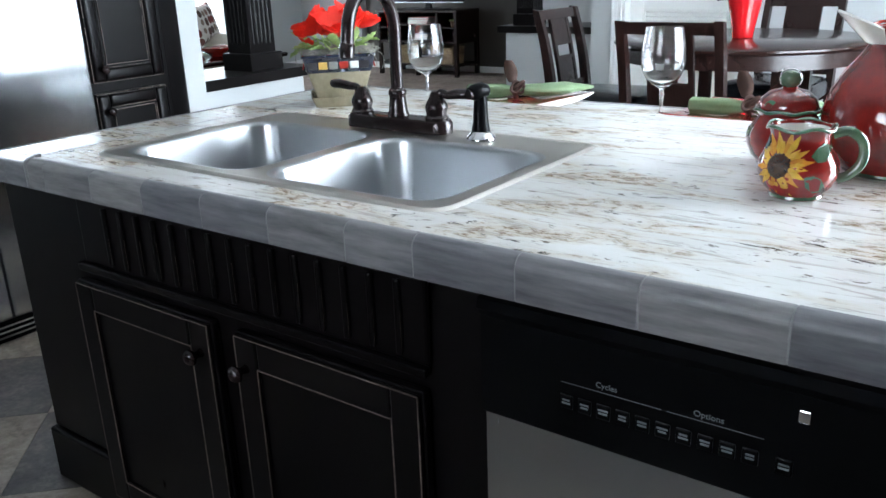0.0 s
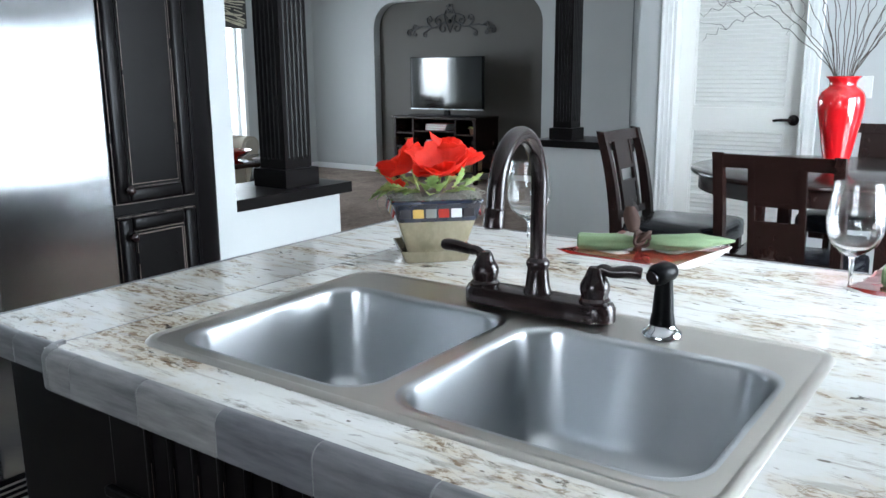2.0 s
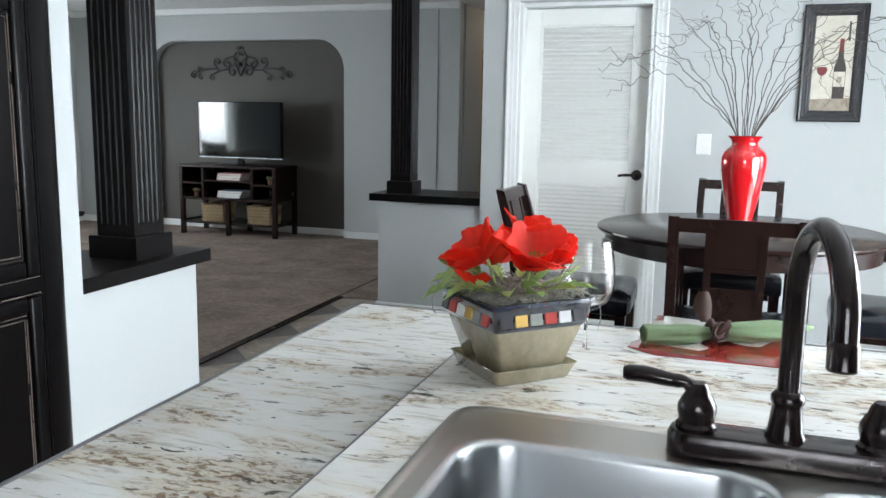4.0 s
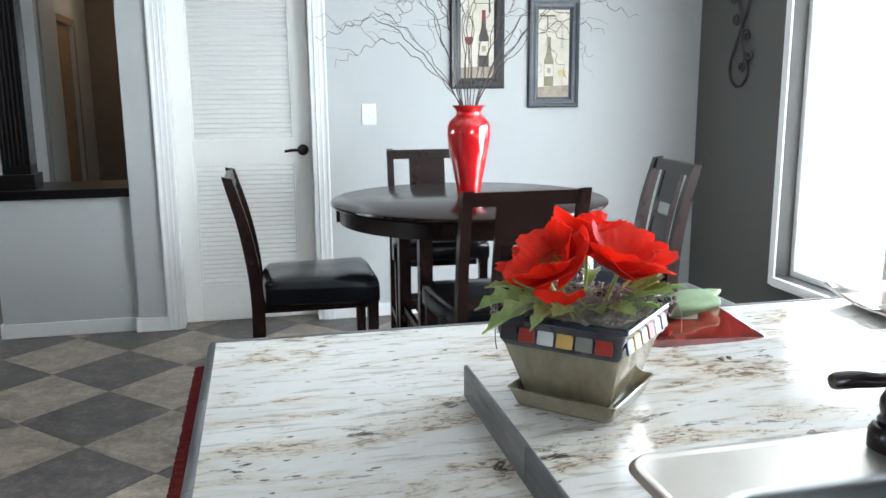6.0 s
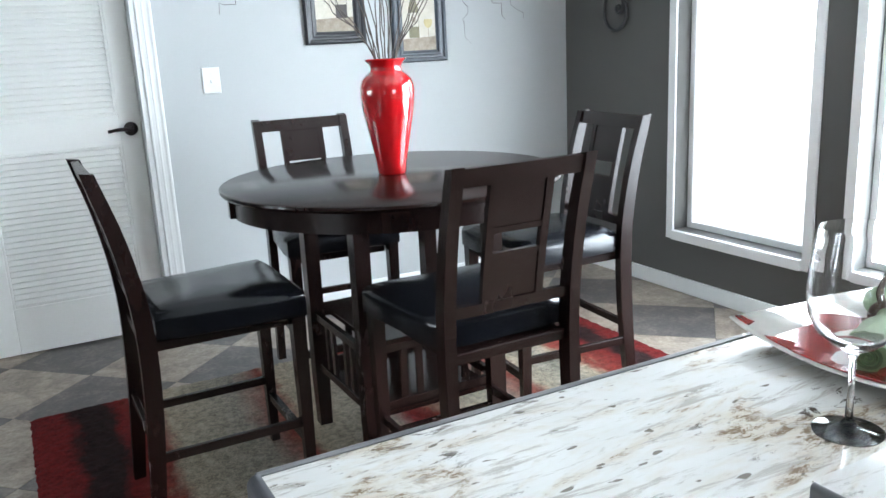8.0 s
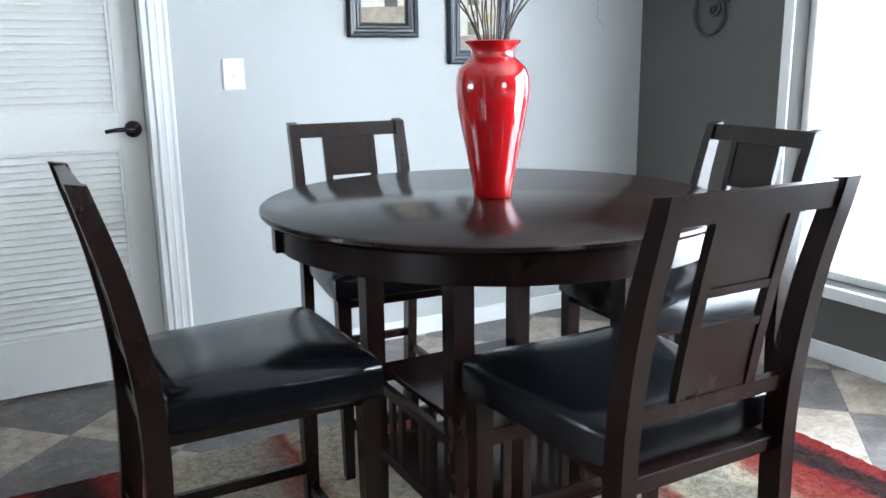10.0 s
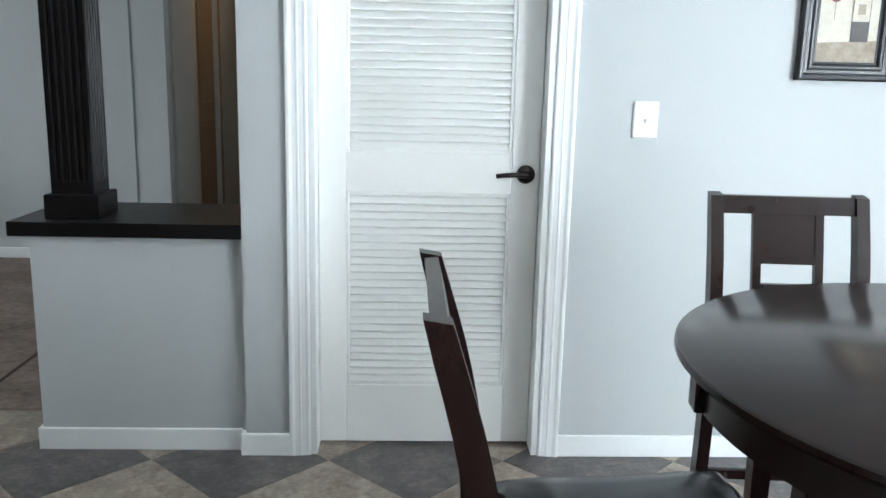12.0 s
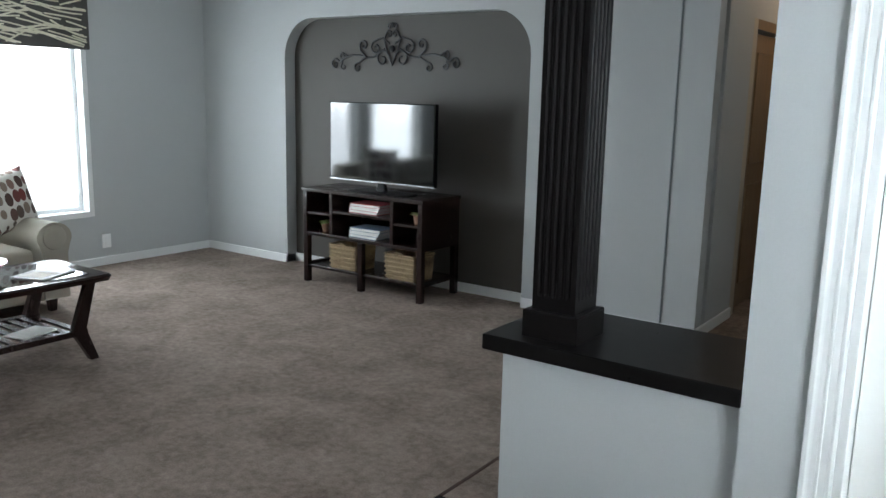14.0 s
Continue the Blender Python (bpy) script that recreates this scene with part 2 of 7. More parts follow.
def counter_material():
    m, nt, bsdf = material("cream_stone_laminate")
    vec = coords(nt, (1.0, 2.7, 3.0), (0, 0, radians(-4)))
    band = noise_of(nt, vec, 3.1, 7, 0.66, 0.8)
    wash = ramp(nt, band, [(0.47, (0, 0, 0)), (0.60, (0.85, 0.85, 0.85)), (0.70, (0.5, 0.5, 0.5))])
    cloud = ramp(nt, noise_of(nt, coords(nt, (1.0, 2.2, 2.0)), 3.6, 5, 0.6), [(0.35, (0.74, 0.735, 0.715)), (0.65, (0.64, 0.632, 0.605))])
    col = mix(nt, wash, cloud, (0.60, 0.525, 0.415))
    line = ramp(nt, noise_of(nt, coords(nt, (0.8, 6.0, 4), (0, 0, radians(-5))), 9, 9, 0.72, 0.5), [(0.54, (0, 0, 0)), (0.61, (0.85, 0.85, 0.85))])
    col = mix(nt, line, col, (0.43, 0.40, 0.36))
    grain = ramp(nt, noise_of(nt, coords(nt, (1.0, 2.3, 2.3), (0, 0, radians(-5))), 36, 9, 0.76, 0.6), [(0.49, (0, 0, 0)), (0.56, (1, 1, 1))])
    inside = ramp(nt, band, [(0.52, (0, 0, 0)), (0.59, (1, 1, 1))])
    col = mix(nt, mix(nt, 1.0, grain, inside, "MULTIPLY"), col, (0.235, 0.165, 0.108))
    dark = ramp(nt, noise_of(nt, coords(nt, (1.0, 2.2, 2), (0, 0, radians(-3))), 18, 9, 0.74, 0.6), [(0.565, (0, 0, 0)), (0.61, (1, 1, 1))])
    place = ramp(nt, noise_of(nt, coords(nt, (1.0, 2.8, 2)), 3.0, 6, 0.64), [(0.49, (0, 0, 0)), (0.57, (1, 1, 1))])
    col = mix(nt, mix(nt, 1.0, dark, place, "MULTIPLY"), col, (0.075, 0.056, 0.042))
    chips = ramp(nt, noise_of(nt, coords(nt, (1, 2.1, 2)), 30, 2, 0.4, 0.2), [(0.69, (0, 0, 0)), (0.72, (0.9, 0.9, 0.9))])
    col = mix(nt, chips, col, (0.16, 0.135, 0.11))
    nt.links.new(col, bsdf.inputs["Base Color"])
    nt.links.new(ramp(nt, band, [(0.3, (0.10, 0.10, 0.10)), (0.7, (0.17, 0.17, 0.17))]), bsdf.inputs["Roughness"])
    bump(nt, bsdf, noise_of(nt, coords(nt), 220, 3), 0.06, 0.0004)
    return m


COUNTER = counter_material()


def vinyl_material(name, dark, mid, light):
    m, nt, bsdf = material(name)
    tc = coords(nt)
    geo = nt.nodes.new("ShaderNodeNewGeometry")
    info = nt.nodes.new("ShaderNodeObjectInfo")
    k = nt.nodes.new("ShaderNodeMath")
    k.operation = "MULTIPLY"
    k.inputs[1].default_value = 30
    nt.links.new(info.outputs["Random"], k.inputs[0])
    shift = nt.nodes.new("ShaderNodeVectorMath")
    shift.operation = "ADD"
    nt.links.new(geo.outputs["Position"], shift.inputs[0])
    nt.links.new(k.outputs[0], shift.inputs[1])
    a = noise_of(nt, shift.outputs[0], 9, 8, 0.72, 0.5)
    b = noise_of(nt, shift.outputs[0], 55, 4, 0.65)
    c = mix(nt, 0.3, a, b)
    nt.links.new(ramp(nt, c, [(0.36, dark), (0.5, mid), (0.64, light)]), bsdf.inputs["Base Color"])
    nt.links.new(ramp(nt, a, [(0.3, (0.30,) * 3), (0.7, (0.46,) * 3)]), bsdf.inputs["Roughness"])
    bump(nt, bsdf, c, 0.15, 0.0012)
    return m


TILE_DARK = vinyl_material("slate_vinyl", (0.042, 0.037, 0.037), (0.105, 0.092, 0.088), (0.215, 0.188, 0.168))
TILE_LIGHT = vinyl_material("stone_vinyl", (0.145, 0.114, 0.086), (0.30, 0.248, 0.198), (0.47, 0.40, 0.33))
JOINT = surface("floor_joint", (0.05, 0.048, 0.045), (0.075, 0.07, 0.066), 10, rough=(0.8, 0.9))


def carpet_material():
    m, nt, bsdf = material("taupe_carpet")
    vec = coords(nt)
    tuft = noise_of(nt, vec, 130, 4, 0.7)
    patch = noise_of(nt, vec, 3.0, 4, 0.6, 0.6)
    mid = noise_of(nt, vec, 26, 4, 0.65)
    c = mix(nt, 0.35, mix(nt, 0.5, tuft, mid), patch)
    nt.links.new(ramp(nt, c, [(0.38, (0.145, 0.110, 0.090)), (0.62, (0.345, 0.280, 0.238))]), bsdf.inputs["Base Color"])
    bsdf.inputs["Roughness"].default_value = 0.98
    bsdf.inputs["Specular IOR Level"].default_value = 0.1
    bump(nt, bsdf, mix(nt, 0.5, tuft, mid), 0.9, 0.008)
    return m


CARPET = carpet_material()


def rug_material():
    m, nt, bsdf = material("striped_shag")
    tc = nt.nodes.new("ShaderNodeTexCoord")
    sep = nt.nodes.new("ShaderNodeSeparateXYZ")
    nt.links.new(tc.outputs["Object"], sep.inputs[0])
    wob = noise_of(nt, coords(nt, (1.2, 0.55, 1)), 2.0, 4, 0.55)
    fuzz = noise_of(nt, coords(nt, (1, 0.5, 1)), 14, 5, 0.7)
    mad = nt.nodes.new("ShaderNodeMath")
    mad.operation = "MULTIPLY_ADD"
    nt.links.new(mix(nt, 0.3, wob, fuzz), mad.inputs[0])
    mad.inputs[1].default_value = 0.42
    nt.links.new(sep.outputs["X"], mad.inputs[2])
    norm = nt.nodes.new("ShaderNodeMapRange")
    norm.inputs["From Min"].default_value = -1.22 + 0.21
    norm.inputs["From Max"].default_value = 1.22 + 0.21
    nt.links.new(mad.outputs[0], norm.inputs["Value"])
    red, dark, tan, grey, rust = (0.15, 0.013, 0.013), (0.022, 0.010, 0.010), (0.38, 0.325, 0.24), (0.29, 0.262, 0.215), (0.20, 0.040, 0.028)
    stops = [(0.0, red), (0.035, red), (0.055, dark), (0.105, dark), (0.125, red), (0.165, rust), (0.19, tan), (0.30, grey), (0.36, rust), (0.385, tan), (0.47, grey),
             (0.505, red), (0.545, rust), (0.57, tan), (0.66, grey), (0.72, rust), (0.745, tan), (0.80, grey), (0.83, tan), (0.855, rust), (0.90, red), (0.925, dark), (0.955, dark), (0.97, red)]
    col = ramp(nt, norm.outputs["Result"], stops)
    pile = noise_of(nt, coords(nt), 150, 4, 0.7)
    clump = noise_of(nt, coords(nt), 45, 3, 0.6)
    shade = ramp(nt, mix(nt, 0.5, pile, clump), [(0.37, (0.45,) * 3), (0.61, (1.2,) * 3)])
    nt.links.new(mix(nt, 1.0, col, shade, "MULTIPLY"), bsdf.inputs["Base Color"])
    bsdf.inputs["Roughness"].default_value = 0.95
    bsdf.inputs["Specular IOR Level"].default_value = 0.15
    bump(nt, bsdf, mix(nt, 0.5, pile, clump), 1.0, 0.012)
    return m


RUG = rug_material()


def steel_material(name, stretch, c=(0.58, 0.57, 0.56), rough=(0.22, 0.34), relief=0.0, aniso=0.4, turned=0.0):
    m, nt, bsdf = material(name)
    vec = coords(nt, stretch)
    a = noise_of(nt, vec, 30, 4, 0.6)
    b = noise_of(nt, coords(nt), 2.5, 3)
    nt.links.new(ramp(nt, b, [(0.3, tuple(v * 0.93 for v in c)), (0.7, c)]), bsdf.inputs["Base Color"])
    nt.links.new(ramp(nt, mix(nt, 0.4, a, b), [(0.3, (rough[0],) * 3), (0.7, (rough[1],) * 3)]), bsdf.inputs["Roughness"])
    bsdf.inputs["Metallic"].default_value = 1.0
    bsdf.inputs["Anisotropic"].default_value = aniso
    bsdf.inputs["Anisotropic Rotation"].default_value = turned
    if aniso > 0.42:
        tan = nt.nodes.new("ShaderNodeTangent")
        tan.direction_type, tan.axis = "RADIAL", "Z"
        nt.links.new(tan.outputs["Tangent"], bsdf.inputs["Tangent"])
    if relief:
        bump(nt, bsdf, a, relief, 0.0003)
    return m


STEEL = steel_material("brushed_sink_steel", (1, 14, 14), (0.55, 0.52, 0.48), (0.29, 0.37))
STEEL_BOWL = steel_material("bowl_steel", (1, 1, 3), (0.56, 0.575, 0.59), (0.285, 0.295), aniso=0.85, turned=0.25)
STEEL_DOOR = steel_material("appliance_steel", (22, 22, 0.6), (0.56, 0.58, 0.60), (0.265, 0.275), aniso=1.0)


def glass_material(name, tint=(1, 1, 1), rough=0.0):
    m, nt, bsdf = material(name)
    bsdf.inputs["Base Color"].default_value = (*tint, 1)
    bsdf.inputs["Roughness"].default_value = rough
    bsdf.inputs["Transmission Weight"].default_value = 1.0
    bsdf.inputs["IOR"].default_value = 1.45
    return m


GLASS = glass_material("clear_glass")
SCREEN = surface("tv_screen", (0.004, 0.005, 0.006), (0.006, 0.007, 0.008), 3, rough=(0.06, 0.09), relief=0, spec=0.75)


def dots_material():
    m, nt, bsdf = material("oval_print_fabric")
    v = add(nt, "ShaderNodeTexVoronoi", Scale=1.0, Randomness=0.25)
    nt.links.new(coords(nt, (14, 14, 10)), v.inputs["Vector"])
    inside = ramp(nt, v.outputs["Distance"], [(0.46, (1, 1, 1)), (0.49, (0, 0, 0))])
    s = nt.nodes.new("ShaderNodeSeparateColor")
    nt.links.new(v.outputs["Color"], s.inputs[0])
    tone = ramp(nt, s.outputs[0], [(0.0, (0.07, 0.035, 0.028)), (0.45, (0.11, 0.08, 0.065)), (0.65, (0.16, 0.025, 0.022)), (0.85, (0.22, 0.165, 0.13))])
    nt.links.new(mix(nt, inside, (0.60, 0.57, 0.52), tone), bsdf.inputs["Base Color"])
    bsdf.inputs["Roughness"].default_value = 0.9
    bump(nt, bsdf, noise_of(nt, coords(nt), 400, 2), 0.3, 0.001)
    return m


PILLOW = dots_material()


def wicker_material():
    m, nt, bsdf = material("wicker")
    w = add(nt, "ShaderNodeTexWave", Scale=34.0, Distortion=4.0)
    w.inputs["Detail Scale"].default_value = 3.0
    nt.links.new(coords(nt, (1, 1, 2.2), (0, 0, 0)), w.inputs["Vector"])
    a = noise_of(nt, coords(nt), 30, 4)
    c = mix(nt, 0.5, w.outputs["Fac"], a)
    nt.links.new(ramp(nt, c, [(0.25, (0.12, 0.075, 0.035)), (0.7, (0.46, 0.34, 0.19))]), bsdf.inputs["Base Color"])
    bsdf.inputs["Roughness"].default_value = 0.75
    bump(nt, bsdf, c, 0.8, 0.006)
    return m


WICKER = wicker_material()
VALANCE_DARK = surface("dark_valance_cloth", (0.055, 0.052, 0.048), (0.085, 0.08, 0.074), 5, rough=(0.85, 0.95), fine=300, relief=0.3)
VALANCE_LINE = surface("ivory_thread", (0.62, 0.58, 0.44), (0.74, 0.70, 0.56), 20, rough=(0.8, 0.9))


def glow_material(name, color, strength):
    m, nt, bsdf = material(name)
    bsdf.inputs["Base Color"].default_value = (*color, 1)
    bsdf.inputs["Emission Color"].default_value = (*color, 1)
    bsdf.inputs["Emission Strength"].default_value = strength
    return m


# Emission put into the backdrop panels, in place of bright sky outside.
SKY_GLOW = glow_material("glowing_sky_panel", (0.93, 0.97, 1.0), 5.0)

# ---------------------------------------------------------------- mesh helpers


def thing(name, label, category, m=None, group="", kind=""):
    ob = new(name)
    ob.empty_display_size = 0.1
    ob.matrix_basis = m if m is not None else Matrix()
    return tagged(ob, label, category, group, kind)


def root_of(ob):
    while ob.parent:
        ob = ob.parent
    return ob


def part(name, bm, mat, parent=None, label="", world=False, smooth=None):
    """Link a bmesh as one mesh object under a thing or a part. world: it was drawn in world metres."""
    if world and parent:
        bm.transform(root_of(parent).matrix_basis.inverted())
    bmesh.ops.recalc_face_normals(bm, faces=bm.faces)
    me = bpy.data.meshes.new(name)
    if smooth is not None:
        cut = radians(smooth)
        for f in bm.faces:
            f.smooth = True
        for e in bm.edges:
            e.smooth = len(e.link_faces) == 2 and e.calc_face_angle(0) < cut
    bm.to_mesh(me)
    bm.free()
    me.materials.append(mat)
    ob = new(name, me)
    if parent:
        ob.parent = parent
    if label:
        ob["label"] = label
    return ob


def solo(name, bm, mat, label, category, kind="", group="", smooth=None):
    """A thing, or piece of the setting, that is one mesh in world metres."""
    return tagged(part(name, bm, mat, smooth=smooth), label, category, group, kind)


def box(x0, x1, y0, y1, z0, z1, bevel=0.0, bm=None, seg=2, m=None):
    own = bmesh.new()
    bmesh.ops.create_cube(own, size=1)
    for v in own.verts:
        v.co = ((x0 + x1) / 2 + v.co.x * (x1 - x0), (y0 + y1) / 2 + v.co.y * (y1 - y0), (z0 + z1) / 2 + v.co.z * (z1 - z0))
    if bevel:
        bmesh.ops.bevel(own, geom=own.edges[:], offset=bevel, segments=seg, affect="EDGES", profile=0.5)
    if m:
        own.transform(m)
    return join(bm, own)


def join(bm, own):
    if bm is None:
        return own
    me = bpy.data.meshes.new("join")
    own.to_mesh(me)
    own.free()
    bm.from_mesh(me)
    bpy.data.meshes.remove(me)
    return bm


def lathe(profile, seg=32, bm=None, m=None, close=True):
    """Turn (radius, height) pairs about z; open ends on the axis are capped."""
    own = bmesh.new()
    rings = []
    for r, z in profile:
        if r < 1e-5:
            rings.append([own.verts.new((0, 0, z))])
        else:
            rings.append([own.verts.new((r * math.cos(a), r * math.sin(a), z)) for a in (2 * math.pi * i / seg for i in range(seg))])
    for a, b in zip(rings, rings[1:]):
        for i in range(seg):
            j = (i + 1) % seg
            loop = [a[i % len(a)], a[j % len(a)], b[j % len(b)], b[i % len(b)]]
            loop = list(dict.fromkeys(loop))
            if len(loop) > 2:
                own.faces.new(loop)
    if close:
        for r in (rings[0], rings[-1]):
            if len(r) > 1:
                own.faces.new(r)
    if m:
        own.transform(m)
    return join(bm, own)


def tube(points, radius, seg=8, bm=None, caps=True):
    """A round bar along points; radius is a number or one for each point."""
    own = bmesh.new()
    pts = [Vector(p) for p in points]
    rad = [radius] * len(pts) if isinstance(radius, (int, float)) else radius
    normal = None
    rings = []
    for i, p in enumerate(pts):
        t = (pts[min(i + 1, len(pts) - 1)] - pts[max(i - 1, 0)]).normalized()
        if normal is None:
            normal = t.orthogonal().normalized()
        normal = (normal - t * normal.dot(t)).normalized()
        side = t.cross(normal)
        rings.append([own.verts.new(p + rad[i] * (math.cos(a) * normal + math.sin(a) * side)) for a in (2 * math.pi * k / seg for k in range(seg))])
    for a, b in zip(rings, rings[1:]):
        for k in range(seg):
            own.faces.new((a[k], a[(k + 1) % seg], b[(k + 1) % seg], b[k]))
    if caps:
        own.faces.new(rings[0])
        own.faces.new(rings[-1])
    return join(bm, own)


def loft(rings, bm=None, caps=True, m=None):
    """Skin equal closed rings of points."""
    own = bmesh.new()
    made = [[own.verts.new(p) for p in r] for r in rings]
    n = len(made[0])
    for a, b in zip(made, made[1:]):
        for k in range(n):
            own.faces.new((a[k], a[(k + 1) % n], b[(k + 1) % n], b[k]))
    if caps:
        own.faces.new(made[0])
        own.faces.new(made[-1])
    if m:
        own.transform(m)
    return join(bm, own)


def rounded(x0, x1, y0, y1, r, z, seg=6):
    out = []
    for cx, cy, a0 in ((x1 - r, y1 - r, 0), (x0 + r, y1 - r, 90), (x0 + r, y0 + r, 180), (x1 - r, y0 + r, 270)):
        for i in range(seg + 1):
            a = radians(a0 + 90 * i / seg)
            out.append((cx + r * math.cos(a), cy + r * math.sin(a), z))
    return out


def square_ring(h, z, r=0.0, seg=3):
    return rounded(-h, h, -h, h, r, z, seg)


def smooth_path(points, n=6):
    """Catmull-Rom through points."""
    p = [Vector(q) for q in points]
    p = [2 * p[0] - p[1]] + p + [2 * p[-1] - p[-2]]
    out = []
    for i in range(1, len(p) - 2):
        a, b, c, d = p[i - 1:i + 3]
        for k in range(n):
            t = k / n
            out.append(0.5 * (2 * b + (c - a) * t + (2 * a - 5 * b + 4 * c - d) * t * t + (3 * b - a - 3 * c + d) * t ** 3))
    out.append(p[-2])
    return out


def sheet(fn, nu, nv, thick=0.0, bm=None, wrap=False):
    """A grid sheet from fn(u, v); thick gives it a back."""
    own = bmesh.new()
    grid = [[own.verts.new(fn(u / nu, v / nv)) for v in range(nv + 1)] for u in range(nu + 1)]
    for i in range(nu):
        for j in range(nv):
            own.faces.new((grid[i][j], grid[i + 1][j], grid[i + 1][j + 1], grid[i][j + 1]))
    if thick:
        bmesh.ops.recalc_face_normals(own, faces=own.faces)
        bmesh.ops.solidify(own, geom=own.faces[:], thickness=thick)
    return join(bm, own)


def wall(name, axis, c0, c1, a0, a1, z0, z1, mat, label, openings=()):
    """A wall across `axis` from c0 to c1, from a0 to a1 along it, with openings (a, b, low, high) through it."""
    bm = bmesh.new()
    cuts = sorted({a0, a1, *[v for o in openings for v in o[:2]]})
    for p, q in zip(cuts, cuts[1:]):
        holes = sorted((o[2], o[3]) for o in openings if o[0] <= p and q <= o[1])
        z = z0
        for low, high in holes + [(z1, z1)]:
            if low > z:
                if axis == "x":
                    box(c0, c1, p, q, z, low, bm=bm)
                else:
                    box(p, q, c0, c1, z, low, bm=bm)
            z = high
    bmesh.ops.remove_doubles(bm, verts=bm.verts, dist=1e-5)
    inner = [f for f in bm.faces if sum(1 for g in bm.faces if g is not f and (g.calc_center_median() - f.calc_center_median()).length < 1e-5)]
    bmesh.ops.delete(bm, geom=inner, context="FACES_ONLY")
    return solo(name, bm, mat, label, "wall", "structure")

# ---------------------------------------------------------------- the setting
H = 2.52
WIN_A, WIN_B = (2.80, 3.60, 0.33, 2.08), (0.75, 2.56, 0.33, 2.08)
WIN_C, WIN_D = (4.82, 6.38, 0.50, 2.16), (3.62, 4.55, 0.50, 2.16)
WIN_E = (0.05, 1.45, 1.08, 2.05)
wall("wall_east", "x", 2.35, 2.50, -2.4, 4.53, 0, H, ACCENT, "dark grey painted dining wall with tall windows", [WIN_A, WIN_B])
wall("wall_dining", "y", 4.53, 4.68, -1.13, 2.50, 0, H, PAINT, "pale grey painted wall with a white louvred door", [(-0.90, -0.08, -0.01, 2.06)])
# Unseen south wall: its dark colour is chosen to weaken bounce onto the island.
wall("wall_south", "y", -2.42, -2.28, -7.3, 2.50, 0, H, ACCENT, "unseen kitchen wall with a window, darkened to cut bounced light", [WIN_E])
wall("wall_west", "x", -7.30, -7.15, -2.28, 7.9, 0, H, PAINT, "grey painted living room wall with windows", [WIN_C, WIN_D])
wall("wall_kitchen", "x", -2.34, -2.22, -2.28, 1.37, 0, H, PAINT, "pale grey wall behind the refrigerator")
wall("wall_pier", "x", -2.34, -1.62, 1.372, 1.53, 0, H, PAINT, "pale grey wall pier beside the tall cabinet")
wall("wall_hall_right", "x", -1.13, -1.0, 4.68, 10.0, 0, H, PAINT, "grey hallway wall")
wall("wall_hall_left", "x", -2.40, -2.26, 7.85, 10.0, 0, H, PAINT, "grey hallway wall with a wooden door", [(8.50, 9.25, -0.01, 2.05)])
wall("wall_hall_end", "y", 10.0, 10.12, -3.6, -1.0, 0, H, HALL, "tan wall at the end of the hallway")
wall("wall_hall_room", "x", -3.6, -3.5, 7.95, 10.0, 0, H, HALL, "tan wall of the room off the hallway")
wall("wall_closet", "y", 5.6, 5.7, -1.0, 2.5, 0, H, PAINT, "plain closet wall")


def north_wall():
    bm = bmesh.new()
    y0, y1, xl, xr, top, r = 7.65, 7.77, -6.05, -3.57, 2.17, 0.33
    box(-7.15, xl, y0, y1, 0, H, bm=bm)
    box(xr, -2.26, y0, y1, 0, H, bm=bm)
    xs = [(xl + r - r * math.cos(radians(a)), top - r + r * math.sin(radians(a))) for a in range(0, 91, 10)]
    xs += [(xr - r + r * math.sin(radians(a)), top - r + r * math.cos(radians(a))) for a in range(0, 91, 10)]
    for (xa, za), (xb, zb) in zip(xs, xs[1:]):
        if xb - xa > 1e-6:
            f = [bm.verts.new(c) for c in ((xa, y0, za), (xb, y0, zb), (xb, y0, H), (xa, y0, H), (xa, y1, za), (xb, y1, zb), (xb, y1, H), (xa, y1, H))]
            bm.faces.new((f[0], f[1], f[2], f[3]))
            bm.faces.new((f[4], f[5], f[6], f[7]))
            bm.faces.new((f[0], f[1], f[5], f[4]))
    return solo("wall_north", bm, PAINT, "grey living room wall with a round-cornered niche", "wall", "structure")


north_wall()
wall("wall_niche", "y", 7.77, 7.87, -7.3, -2.40, 0, H, NICHE, "dark taupe back wall of the niche")
solo("ceiling", box(-7.3, 2.5, -2.42, 10.12, H, H + 0.1), CEILING, "plain white ceiling", "ceiling", "structure")
solo("ground", box(-400, 400, -400, 400, -0.5, -0.45), GROUND, "pale sunlit ground outside", "ground", "structure")
solo("floor_slab", box(-7.3, 2.5, -2.42, 10.12, -0.2, -0.012), JOINT, "floor base under the coverings", "floor", "structure")


def carpet():
    for x0, x1, y0, y1 in ((-7.15, -2.336, -2.28, 7.77), (-2.336, -1.13, 4.91, 7.77), (-2.40, -1.13, 7.77, 10.0), (-3.5, -2.40, 7.95, 10.0)):
        solo("floor_carpet", box(x0, x1, y0, y1, -0.01, 0.008), CARPET, "taupe cut-pile carpet of the living room", "carpet", "structure")


carpet()
solo("floor_strip", box(-2.335, -2.285, -2.28, 4.905, -0.01, 0.012, 0.004), ESPRESSO, "dark wooden strip between carpet and tiles", "strip", "structure")
solo("carpet_seam", box(-2.335, -2.318, 4.905, 7.6, 0.004, 0.011, 0.002), FELT, "dark seam in the carpet", "seam", "structure")


